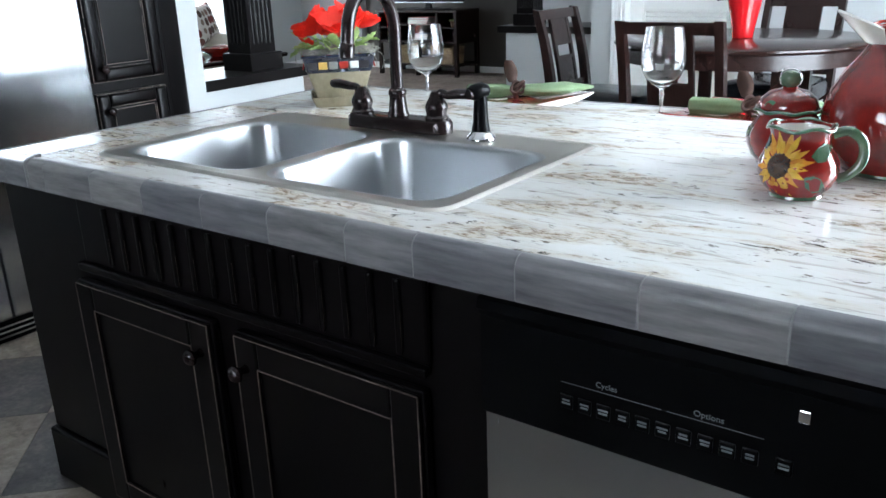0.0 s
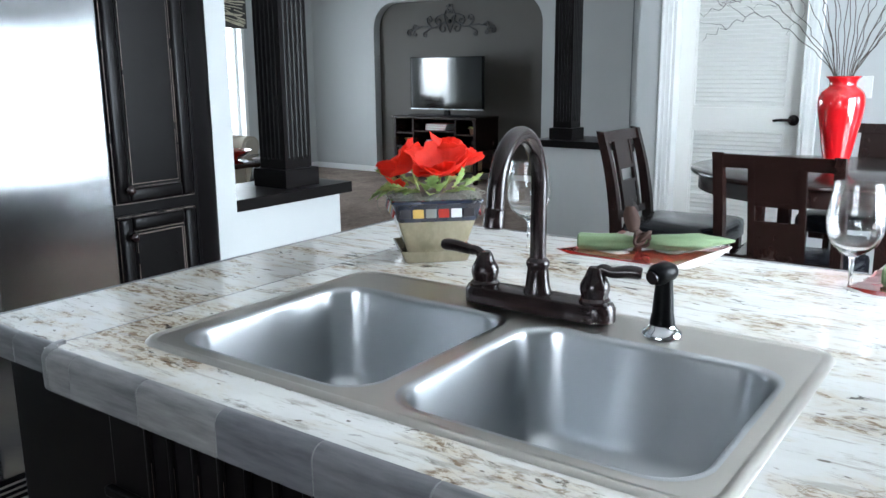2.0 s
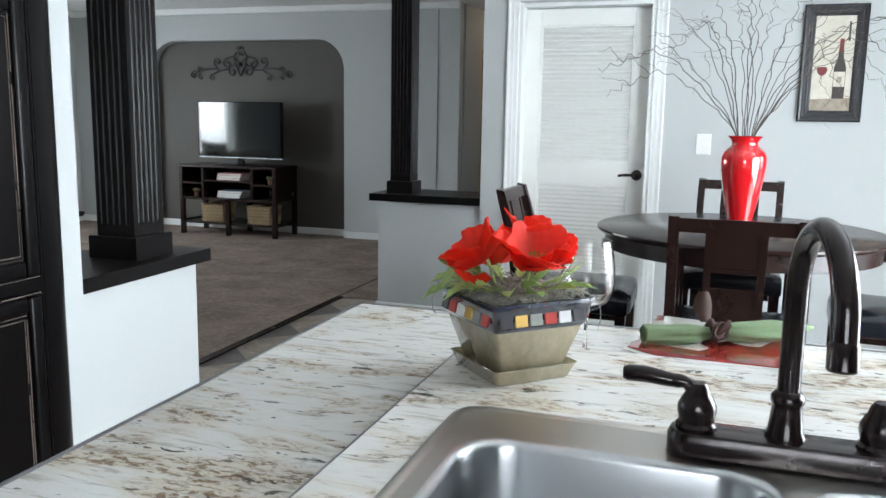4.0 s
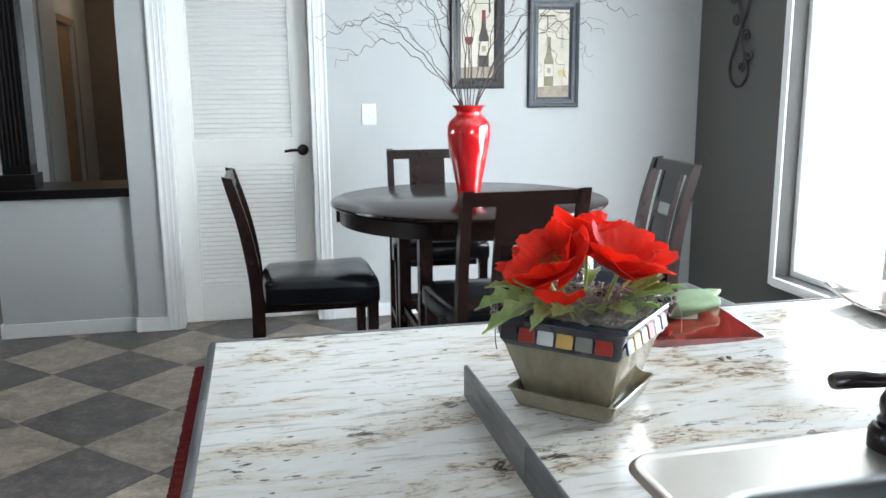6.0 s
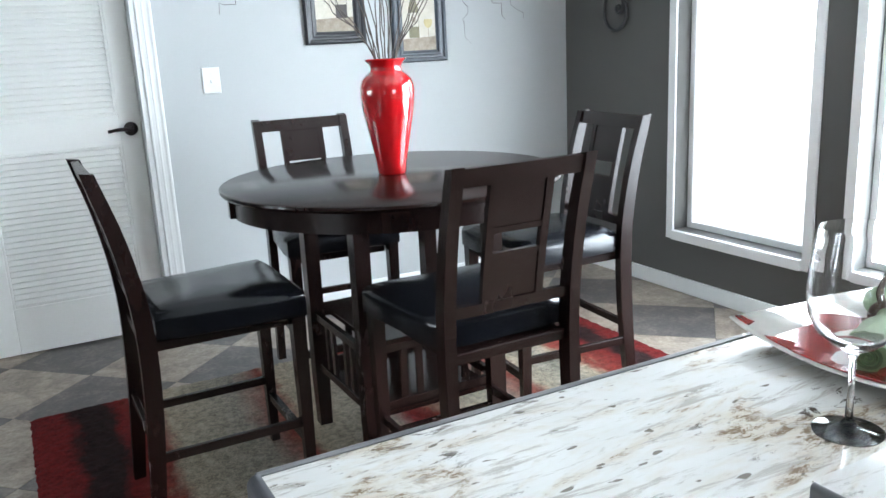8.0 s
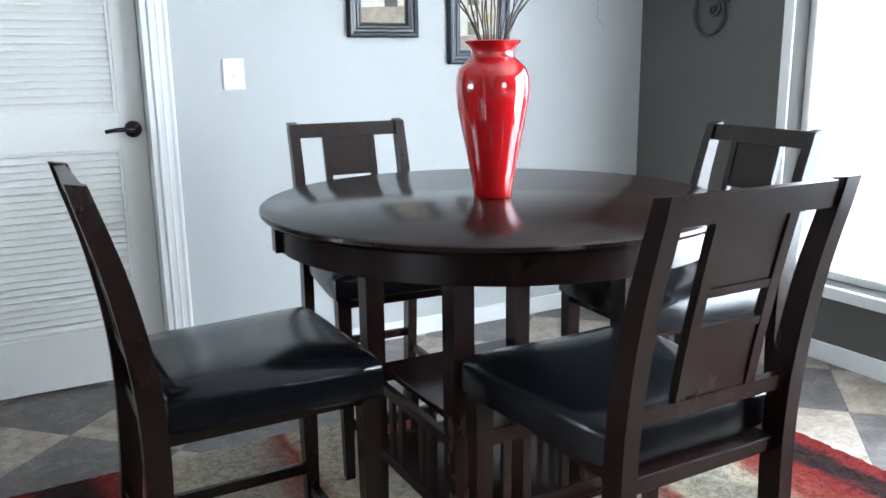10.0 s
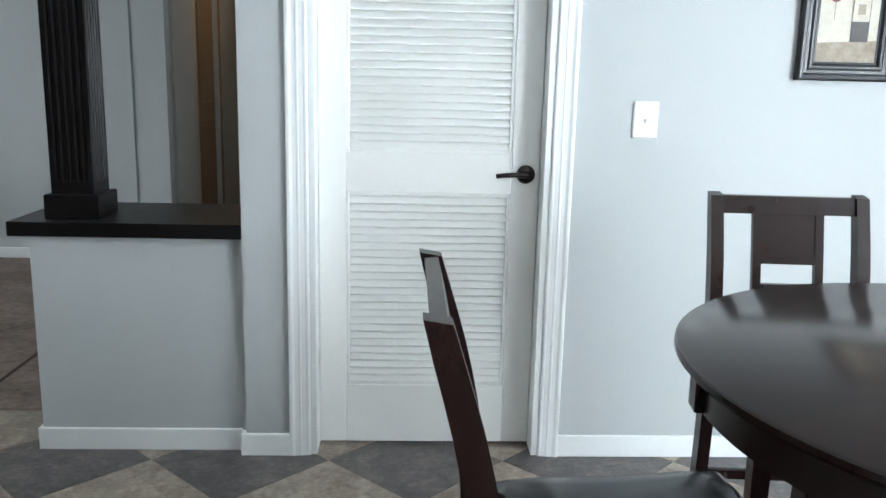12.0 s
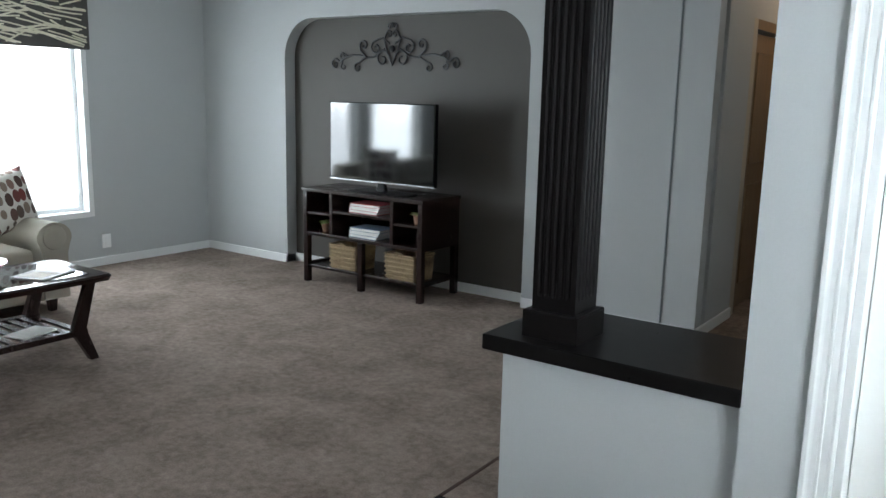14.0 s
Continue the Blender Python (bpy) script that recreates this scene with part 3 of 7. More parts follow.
def baseboard(x0, x1, y0, y1, name="baseboard"):
    """A white baseboard with a chamfered top along one wall."""
    bm = bmesh.new()
    box(x0, x1, y0, y1, 0.0, 0.082, 0.004, bm=bm)
    return solo(name, bm, TRIM, "white painted baseboard", "baseboard", "structure")


for b in ((-0.018, 2.335, 4.515, 4.53), (2.335, 2.35, -2.28, 4.53), (-1.138, -0.972, 4.512, 4.53), (-1.148, -1.1305, 4.512, 4.555), (-1.862, -1.15, 4.555, 4.57), (-1.876, -1.862, 4.555, 4.95),
          (-7.15, -6.05, 7.635, 7.65), (-6.065, -6.05, 7.65, 7.755), (-6.05, -3.57, 7.755, 7.77), (-3.57, -3.555, 7.65, 7.755), (-3.57, -2.26, 7.635, 7.65), (-7.15, -7.135, -2.28, 7.635), (-2.26, -2.245, 7.65, 8.4)):
    baseboard(*b)
for c in ((-7.15, -2.26, 7.58, 7.65), (-7.15, -7.08, -2.28, 7.58)):
    solo("crown_trim", box(c[0], c[1], c[2], c[3], H - 0.065, H - 0.001, 0.012), TRIM, "white crown moulding", "trim", "structure")


def window(name, axis, face, back, span, label):
    """A window in the opening span of a wall from face (room side) to back, with casing, sash and pane."""
    a, b, low, high = span
    t = thing(name, label, "window", kind="structure")
    s = 1 if back > face else -1

    def bar(nm, a0, a1, z0, z1, c0, c1, mat, bevel=0.004, parent=t):
        c0, c1 = sorted((c0, c1))
        bm = box(c0, c1, a0, a1, z0, z1, bevel) if axis == "x" else box(a0, a1, c0, c1, z0, z1, bevel)
        return part(nm, bm, mat, parent)

    w = 0.05
    proud = face - s * 0.015
    bar("casing", a - w, a, low - w, high + w, proud, face - s * 0.001, TRIM)
    bar("casing", b, b + w, low - w, high + w, proud, face - s * 0.001, TRIM)
    bar("casing", a + 0.001, b - 0.001, high, high + w, proud, face - s * 0.001, TRIM)
    bar("sill", a + 0.001, b - 0.001, low - w, low, face - s * 0.03, face - s * 0.001, TRIM)
    d0, d1 = face + s * 0.085, face + s * 0.125
    frame_part = bar("window_frame", a, a + 0.035, low, high, d0, d1, TRIM)
    bar("window_frame", b - 0.035, b, low, high, d0, d1, TRIM)
    bar("window_frame", a + 0.035, b - 0.035, low, low + 0.035, d0, d1, TRIM)
    bar("window_frame", a + 0.035, b - 0.035, high - 0.035, high, d0, d1, TRIM)
    pane = bar("pane", a + 0.035, b - 0.035, low + 0.035, high - 0.035, face + s * 0.1, face + s * 0.106, GLASS, 0)
    pane.visible_shadow = False
    return t


window("window_1", "x", 2.35, 2.50, WIN_A, "tall white-framed dining window full of daylight")
window("window_2", "x", 2.35, 2.50, WIN_B, "tall white-framed window beside the dining table")
window("window_3", "x", -7.15, -7.30, WIN_C, "wide white-framed living room window")
window("window_4", "x", -7.15, -7.30, WIN_D, "white-framed living room window")
window("window_5", "y", -2.28, -2.42, WIN_E, "white-framed kitchen window")


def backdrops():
    # Added self-lit panels far beyond the windows; they also throw light in.
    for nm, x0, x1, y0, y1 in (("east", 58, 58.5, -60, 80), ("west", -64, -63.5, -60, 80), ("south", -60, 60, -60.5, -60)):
        solo("backdrop", box(x0, x1, y0, y1, -0.5, 34), SKY_GLOW, "glowing white panel standing in for the bright sky outside", "sky", "structure")


backdrops()


def far_house(x, y, turn):
    t = thing("house", "pale single-storey house far across the yard", "house", pose(x, y, -0.45, 0, 0, turn))
    body = part("wall", box(-6, 6, -3.5, 3.5, 0, 2.7), SIDING, t)
    bm = bmesh.new()
    r = [(-6.4, -4, 2.7), (6.4, -4, 2.7), (6.4, 4, 2.7), (-6.4, 4, 2.7), (-6.4, 0, 4.3), (6.4, 0, 4.3)]
    v = [bm.verts.new(c) for c in r]
    for f in ((0, 1, 5, 4), (2, 3, 4, 5), (0, 4, 3), (1, 2, 5), (0, 3, 2, 1)):
        bm.faces.new([v[i] for i in f])
    part("roof", bm, ROOF, t)
    for wx in (-3.5, 0.5, 3.5):
        part("window", box(wx - 0.5, wx + 0.5, -3.54, -3.5, 0.9, 2.0), ROOF, t)


far_house(40, 14, -90)


# ---------------------------------------------------------------- half walls and columns


def fluted_shaft(h, z0, z1):
    """A square shaft with five flutes in each face."""
    def ring(z, deep):
        out = []
        n, w = 5, 0.019
        for k in range(4):
            a = radians(90 * k)
            side = [(-h, -h)]
            for i in range(n):
                c = -h + 2 * h * (i + 1) / (n + 1)
                side += [(c - w / 2, -h), (c - w * 0.36, -h + deep * 0.65), (c - w * 0.15, -h + deep), (c + w * 0.15, -h + deep), (c + w * 0.36, -h + deep * 0.65), (c + w / 2, -h)]
            out += [(x * math.cos(a) - y * math.sin(a), x * math.sin(a) + y * math.cos(a), z) for x, y in side]
        return out
    return loft([ring(z0, 0.0), ring(z0 + 0.04, 0.0), ring(z0 + 0.05, 0.006), ring(z1 - 0.1, 0.006), ring(z1 - 0.09, 0), ring(z1, 0)])


def column(x, y, z, label, wide=1.0):
    t = thing("column", label, "column", pose(x, y, z) @ Matrix.Diagonal((wide, wide, 1, 1)), group="fluted columns on the half walls")
    part("shaft", fluted_shaft(0.083, 0.085, H - z - 0.1), BLACK_WOOD, t)
    part("base", loft([square_ring(0.106, 0.0), square_ring(0.106, 0.079), square_ring(0.103, 0.084), square_ring(0.086, 0.085)]), BLACK_WOOD, t)
    part("capital", loft([square_ring(0.09, H - z - 0.1), square_ring(0.108, H - z - 0.08), square_ring(0.108, H - z - 0.002)]), BLACK_WOOD, t)
    return t


solo("wall_half_dining", box(-1.862, -1.131, 4.57, 4.95, 0, 0.786), PAINT, "pale grey half wall at the dining area's edge", "wall", "structure")
solo("wall_cap_dining", box(-1.915, -1.131, 4.527, 4.998, 0.787, 0.837, 0.004), BLACK_WOOD, "black wooden ledge on the half wall", "ledge", "structure")
column(-1.718, 4.682, 0.837, "black fluted square column on a half wall's ledge", 0.87)
solo("wall_half_kitchen", box(-1.99, -1.662, 1.531, 2.20, 0, 0.763), PAINT, "pale grey half wall at the kitchen's edge", "wall", "structure")
solo("wall_cap_kitchen", box(-2.03, -1.617, 1.531, 2.244, 0.764, 0.815, 0.004), BLACK_WOOD, "black wooden ledge on the half wall", "ledge", "structure")
column(-1.790, 1.980, 0.815, "black fluted square column on the kitchen half wall")

# ---------------------------------------------------------------- louvred door


def louvre_door():
    x0, x1, f = -0.876, -0.104, 4.615
    t = thing("door_1", "white louvred closet door with a black lever handle, closed", "door", pose((x0 + x1) / 2, f, 0.012), kind="structure")
    L, R, lowz, midz, upz = -0.780, -0.203, (0.234, 0.946), (1.088, 1.93), 2.03
    y1 = f + 0.035
    for nm, a, b, c, d in (("stile", x0, L, 0.012, upz), ("stile", R, x1, 0.012, upz), ("rail", L, R, 0.012, lowz[0]), ("rail", L, R, lowz[1], midz[0]), ("rail", L, R, midz[1], upz)):
        part(nm, box(a, b, f, y1, c, d, 0.003), DOOR_WHITE, t, world=True)
    slat = None
    for low, high in (lowz, midz):
        for a, b, c, d in ((L, L + 0.012, low, high), (R - 0.012, R, low, high), (L + 0.012, R - 0.012, low, low + 0.012), (L + 0.012, R - 0.012, high - 0.012, high)):
            part("bead", box(a, b, f + 0.004, f + 0.02, c, d, 0.003), DOOR_WHITE, t, world=True)
        n = round((high - low - 0.024) / 0.0275)
        for i in range(n):
            z = low + 0.012 + (i + 0.5) * (high - low - 0.024) / n
            if slat is None:
                bm = box(-(R - L) / 2 + 0.012, (R - L) / 2 - 0.012, -0.0035, 0.0035, -0.0205, 0.0205, 0.002, seg=1, m=pose(0, 0, 0, -46))
                slat = part("slat", bm, DOOR_WHITE, t)
                mesh = slat.data
                ob = slat
            else:
                ob = new("slat", mesh)
                ob.parent = t
            ob.location = ((L + R) / 2 - (x0 + x1) / 2, 0.017, z - 0.012)
    hx, hz = -0.153, 1.02
    handle = part("door_handle", lathe([(0.0, 0.0), (0.030, 0.0), (0.033, 0.004), (0.031, 0.012), (0.022, 0.018), (0.012, 0.02), (0.011, 0.045), (0, 0.045)], 28, m=pose(hx, f, hz, 90)), BRONZE, t, "dark bronze lever handle", world=True, smooth=50)
    pts = smooth_path([(hx, f - 0.042, hz), (hx - 0.03, f - 0.045, hz + 0.002), (hx - 0.07, f - 0.046, hz + 0.001), (hx - 0.108, f - 0.043, hz - 0.004)], 4)
    part("lever", tube(pts, [0.010] * 4 + [0.009] * 5 + [0.008] * 4, 10), BRONZE, handle, world=True, smooth=60)
    return t


louvre_door()


def casing(x0, x1, top, y):
    t = thing("door_casing", "white moulded casing round the closet door", "casing", pose((x0 + x1) / 2, y, 0), kind="structure")
    moulding = ((0, 0), (0, 0.0155), (0.003, 0.0175), (0.012, 0.0175), (0.017, 0.0150), (0.022, 0.0135), (0.034, 0.0128), (0.036, 0.0140), (0.042, 0.0140), (0.044, 0.0122), (0.060, 0.0105), (0.062, 0.0116), (0.068, 0.0116), (0.0738, 0.0070), (0.0738, 0))
    for a, b in ((x0 - 0.074, x0), (x1, x1 + 0.074)):
        side, way = (a, 1) if a < x0 else (b, -1)
        bm = loft([[(side + way * d, y - 0.0005 - o, z) for d, o in moulding] for z in (0.0, top)])
        part("upright", bm, TRIM, t, world=True)
    part("head", box(x0 - 0.074, x1 + 0.074, y - 0.018, y - 0.0005, top + 0.001, top + 0.075, 0.004), TRIM, t, world=True)
    for a, b in ((x0, x0 + 0.022), (x1 - 0.022, x1)):
        part("jamb", box(a, b, y - 0.004, y + 0.145, 0, 2.06, 0.002), TRIM, t, world=True)
    part("jamb", box(x0 + 0.022, x1 - 0.022, y - 0.004, y + 0.145, 2.036, 2.058, 0.002), TRIM, t, world=True)


casing(-0.90, -0.08, 2.07, 4.53)


def switch_plate(x, y, z, normal, label, outlet=False):
    t = thing("wall_outlet" if outlet else "light_switch", label, "outlet" if outlet else "switch", pose(x, y, z) @ Matrix.Rotation(normal, 4, "Z"))
    part("plate", loft([rounded(-0.043, 0.043, -0.062, 0.062, 0.005, 0), rounded(-0.043, 0.043, -0.062, 0.062, 0.005, 0.004), rounded(-0.039, 0.039, -0.058, 0.058, 0.004, 0.007)], m=pose(0, -0.001, 0, 90)), SWITCH, t)
    if outlet:
        for dz in (-0.02, 0.02):
            part("socket", lathe([(0, 0), (0.014, 0), (0.013, 0.002), (0, 0.002)], 16, m=pose(0, -0.008, dz, 90)), SWITCH, t)
    else:
        part("toggle", box(-0.005, 0.005, -0.018, -0.006, -0.009, 0.006, 0.002, m=pose(0, 0, 0, 12)), SWITCH, t)


switch_plate(0.232, 4.53, 1.222, 0, "white plastic light switch beside the door")
switch_plate(-3.005, 7.65, 0.298, 0, "white plastic wall outlet beside the niche", True)
switch_plate(-7.15, 6.53, 0.22, radians(90), "white plastic wall outlet above the baseboard", True)


def hall_door():
    t = thing("door_2", "brown wooden hallway door standing ajar", "door", pose(-2.270, 8.5, 0), kind="structure")
    part("casing_piece", box(-2.275, -2.259, 8.40, 8.495, 0, 2.12, 0.004), HALL_CREAM, t, world=True)
    part("casing_piece", box(-2.275, -2.259, 9.255, 9.35, 0, 2.12, 0.004), OAK, t, world=True)
    part("casing_piece", box(-2.275, -2.259, 8.496, 9.254, 2.05, 2.12, 0.004), OAK, t, world=True)
    leaf = part("leaf", box(-2.340, -2.300, 8.58, 9.24, 0.02, 2.03, 0.004), OAK, t, world=True)
    part("panel", box(-2.302, -2.290, 8.68, 9.14, 1.1, 1.9, 0.01), OAK, leaf, world=True)
    part("panel", box(-2.302, -2.290, 8.68, 9.14, 0.2, 0.95, 0.01), OAK, leaf, world=True)


hall_door()


def hall_lamp():
    t = thing("ceiling_lamp", "round glowing ceiling lamp in the hallway", "ceiling lamp", pose(-1.75, 8.9, H))
    part("base", lathe([(0, 0), (0.15, 0), (0.15, -0.025), (0.14, -0.03), (0, -0.03)], 32), BRONZE, t, smooth=40)
    part("shade", lathe([(0.135, -0.0305), (0.12, -0.07), (0.07, -0.1), (0, -0.11)], 32, close=False), glow_material("warm_lamp_glass", (1.0, 0.62, 0.32), 3.0), t, "glowing frosted shade", smooth=60)
    lamp = new("hall_light", bpy.data.lights.new("hall_light", "POINT"))
    lamp.data.energy = 1.8
    lamp.data.color = (1.0, 0.84, 0.66)
    lamp.data.shadow_soft_size = 0.12
    lamp.location = (-1.75, 8.9, H - 0.2)


hall_lamp()
solo("wall_seam", box(-2.50, -2.488, 7.644, 7.6495, 0.083, H - 0.07, 0.002), GREY_PRINT, "grey batten strip over a panel seam", "trim", "structure")

# ---------------------------------------------------------------- island
ZM, ZL = 0.945, 0.895


def slab_with_hole(outer, hole, z0, z1):
    bm = bmesh.new()
    x0, x1, y0, y1 = outer
    a, b, c, d = hole
    xs, ys = [x0, a, b, x1], [y0, c, d, y1]
    top = {}
    for z in (z0, z1):
        for i, x in enumerate(xs):
            for j, y in enumerate(ys):
                top[z, i, j] = bm.verts.new((x, y, z))
    for i in range(3):
        for j in range(3):
            if (i, j) == (1, 1):
                continue
            for z in (z0, z1):
                bm.faces.new((top[z, i, j], top[z, i + 1, j], top[z, i + 1, j + 1], top[z, i, j + 1]))
    for i in range(3):
        for j in (0, 3):
            bm.faces.new((top[z0, i, j], top[z0, i + 1, j], top[z1, i + 1, j], top[z1, i, j]))
            bm.faces.new((top[z0, j, i], top[z0, j, i + 1], top[z1, j, i + 1], top[z1, j, i]))
    for (i, j, k, l) in ((1, 1, 2, 1), (2, 1, 2, 2), (2, 2, 1, 2), (1, 2, 1, 1)):
        bm.faces.new((top[z0, i, j], top[z0, k, l], top[z1, k, l], top[z1, i, j]))
    return bm


def edge_tiles(owner, joints, place, tall=0.054, lap=0.010, r=0.014, proud=0.002, out=0.012, corner=None):
    """A run of rounded grey edge tiles along local x between the joints, each its own piece, over a grout bed; corner is the radius of a turned piece at its start."""
    def profile(x, inset=0.0):
        pts = [(0.0, -tall + inset), (-out + inset, -tall + inset)]
        for k in range(7):
            a = radians(180 - 90 * k / 6)
            pts.append((-out + r + (r - inset) * math.cos(a), proud - r + (r - inset) * math.sin(a)))
        pts += [(max(lap, r - out + 0.001), proud - 0.0004 - inset), (max(lap, r - out + 0.001), -0.006), (0.0, -0.007)]
        return [(x, y, z) for y, z in pts]
    inv = root_of(owner).matrix_basis.inverted()
    bed = part("grout", loft([profile(joints[0] + 0.001, 0.0007), profile(joints[-1] - 0.001, 0.0007)]), GROUT, owner, smooth=35)
    bed.matrix_basis = inv @ place
    if corner:
        rings = []
        for k in range(9):
            turn = pose(joints[0], corner, 0) @ pose(0, 0, 0, 0, 0, -90 * k / 8) @ pose(0, -corner, 0)
            rings.append([turn @ Vector(p) for p in profile(0.0)])
        ob = part("tile", loft(rings), EDGE_TILE, owner, smooth=35)
        ob.matrix_basis = inv @ place
    shared = {}
    for a, b in zip(joints, joints[1:]):
        key = round(b - a, 4)
        if key in shared:
            ob = new("tile", shared[key])
            ob.parent = owner
        else:
            ob = part("tile", loft([profile(0.0, 0.0006), profile(0.0008), profile(key - 0.0026), profile(key - 0.0018, 0.0006)]), EDGE_TILE, owner, smooth=35)
            shared[key] = ob.data
        ob.matrix_basis = inv @ place @ pose(a + 0.0009, 0, 0)


def even(length, step):
    """Joints at an even step from 0 to length."""
    return [step * k for k in range(int(length / step + 0.98))] + [length]


def island_top():
    t = thing("countertop", "cream and brown stone-look raised island worktop with grey tile edging", "countertop", pose(0.9, 0.37, ZM))
    hole = (0.012, 0.840, 0.004, 0.492)
    part("slab", slab_with_hole((-0.1063, 1.85, -0.115, 0.875), hole, ZM - 0.05, ZM), COUNTER, t, world=True)
    edge_tiles(t, [-0.071, -0.012, 0.146, 0.302, 0.461, 0.618, 0.775, 0.896, 1.053, 1.212, 1.371, 1.528, 1.686, 1.852], pose(0, -0.121, ZM + 0.003), tall=0.056, r=0.017, proud=0.003, corner=0.035)
    edge_tiles(t, even(0.958, 0.305), pose(-0.1065, 0.873, ZM) @ pose(0, 0, 0, 0, 0, -90), tall=0.050, lap=0.0, r=0.005, proud=0.0005, out=0.006)
    low = thing("lower_countertop", "cream and brown stone-look lower bar ledge wrapping the island", "countertop", pose(0.7, 0.6, ZL))
    bm = bmesh.new()
    box(-0.505, -0.004, -0.02, 1.25, ZL - 0.045, ZL, bm=bm)
    box(-0.004, 1.85, 0.82, 1.25, ZL - 0.045, ZL, bm=bm)
    bmesh.ops.remove_doubles(bm, verts=bm.verts, dist=1e-5)
    part("slab", bm, COUNTER, low, world=True)
    edge_tiles(low, even(1.28, 0.305), pose(-0.509, 1.255, ZL) @ pose(0, 0, 0, 0, 0, -90), tall=0.06, lap=0.003, r=0.012)
    edge_tiles(low, even(0.41, 0.1575), pose(-0.52, -0.026, ZL), tall=0.05, lap=0.008, r=0.015)
    edge_tiles(low, even(2.36, 0.305), pose(1.85, 1.254, ZL) @ pose(0, 0, 0, 0, 0, 180), tall=0.052, lap=0.006, r=0.012)


island_top()


def cabinet_door(parent, x0, x1, z0, z1, y, knob=None, pane_mat=CABINET):
    """A framed door with a raised field and rubbed edges, facing -y."""
    w = 0.062
    leaf = part("door", box(x0, x1, y, y + 0.02, z0, z1, 0.006, seg=3), CABINET, parent, world=True)
    for nm, a, b, c, d in (("stile", x0 + 0.004, x0 + w, z0 + 0.004, z1 - 0.004), ("stile", x1 - w, x1 - 0.004, z0 + 0.004, z1 - 0.004), ("rail", x0 + w, x1 - w, z0 + 0.004, z0 + w), ("rail", x0 + w, x1 - w, z1 - w, z1 - 0.004)):
        part(nm, box(a, b, y - 0.008, y + 0.001, c, d, 0.005, seg=3), CABINET, leaf, world=True)
    for off, yy, th in ((0.0062, y - 0.0072, 0.0009), (w - 0.0016, y - 0.0072, 0.0010)):
        a, b, c, d = x0 + off, x1 - off, z0 + off, z1 - off
        for bm in (box(a, b, yy - 0.0012, yy + 0.0012, d - th, d + th), box(a, b, yy - 0.0012, yy + 0.0012, c - th, c + th), box(a - th, a + th, yy - 0.0012, yy + 0.0012, c, d), box(b - th, b + th, yy - 0.0012, yy + 0.0012, c, d)):
            part("rubbed_edge", bm, WORN, leaf, "paint rubbed through to pale wood", world=True)
    if knob:
        part("knob", lathe([(0, 0), (0.009, 0), (0.006, 0.012), (0.008, 0.017), (0.016, 0.024), (0.016, 0.030), (0.009, 0.036), (0, 0.037)], 20, m=pose(knob[0], y - 0.007, knob[1], 90)), BRONZE, leaf, world=True, smooth=60)
    return leaf


def sink_cabinet():
    t = thing("sink_cabinet", "black rubbed-edge sink base cabinet with two panel doors", "cabinet", pose(0.43, 0.2, 0))
    part("front_frame", box(-0.09, 0.955, -0.05, -0.03, 0.10, 0.886), CABINET, t, world=True)
    part("side_panel", box(-0.09, -0.07, -0.03, 0.6, 0.10, 0.886), CABINET, t, world=True)
    part("side_panel", box(0.935, 0.955, -0.03, 0.6, 0.10, 0.886), CABINET, t, world=True)
    part("bottom", box(-0.07, 0.935, -0.03, 0.6, 0.10, 0.12), CABINET, t, world=True)
    part("toe_kick", box(-0.09, 0.955, 0.02, 0.04, 0.0, 0.10), CABINET, t, world=True)
    part("drawer_front", box(-0.045, 0.86, -0.062, -0.0505, 0.715, 0.872, 0.005), CABINET, t, world=True)
    for i in range(15):
        x = 0.060 + i * 0.0535
        part("reed", box(x - 0.006, x + 0.006, -0.070, -0.061, 0.728, 0.852, 0.004), CABINET, t, world=True)
        part("rubbed_edge", box(x + 0.0050, x + 0.0056, -0.0675, -0.0660, 0.733, 0.79 + 0.006 * (i % 4)), WORN, t, world=True)
    part("ledge", box(-0.05, 0.865, -0.078, -0.0615, 0.705, 0.722, 0.004), CABINET, t, world=True)
    cabinet_door(t, -0.078, 0.364, 0.13, 0.678, -0.0715, (0.333, 0.612))
    cabinet_door(t, 0.428, 0.855, 0.13, 0.678, -0.0715, (0.459, 0.613))
    post = thing("island_post", "plain black end panel under the island ledge", "post", pose(-0.3, 0.1, 0))
    part("shaft", box(-0.462, -0.115, 0.0, 1.13, 0.16, 0.848, 0.004), CABINET, post, world=True)
    part("plinth", box(-0.475, -0.105, -0.014, 1.14, 0.0, 0.155, 0.008), CABINET, post, world=True)
    back = thing("breakfast_bar", "black panelled back of the island under the bar ledge", "panel", pose(0.9, 0.9, 0))
    part("panel", box(-0.1, 1.83, 0.62, 0.90, 0.0, 0.848, 0.004), CABINET, back, world=True)


sink_cabinet()


def label_text(body, size, m, mat, parent, depth=0.0004):
    cu = bpy.data.curves.new("lettering", "FONT")
    cu.body = body
    cu.size = size
    cu.extrude = depth
    cu.align_x, cu.align_y = "CENTER", "CENTER"
    ob = new("lettering", cu)
    dep = bpy.context.evaluated_depsgraph_get()
    me = bpy.data.meshes.new_from_object(ob.evaluated_get(dep))
    bpy.data.objects.remove(ob)
    bpy.data.curves.remove(cu)
    me.materials.clear()
    me.materials.append(mat)
    out = new("lettering", me)
    out.parent = parent
    out.matrix_basis = root_of(parent).matrix_basis.inverted() @ m
    return out


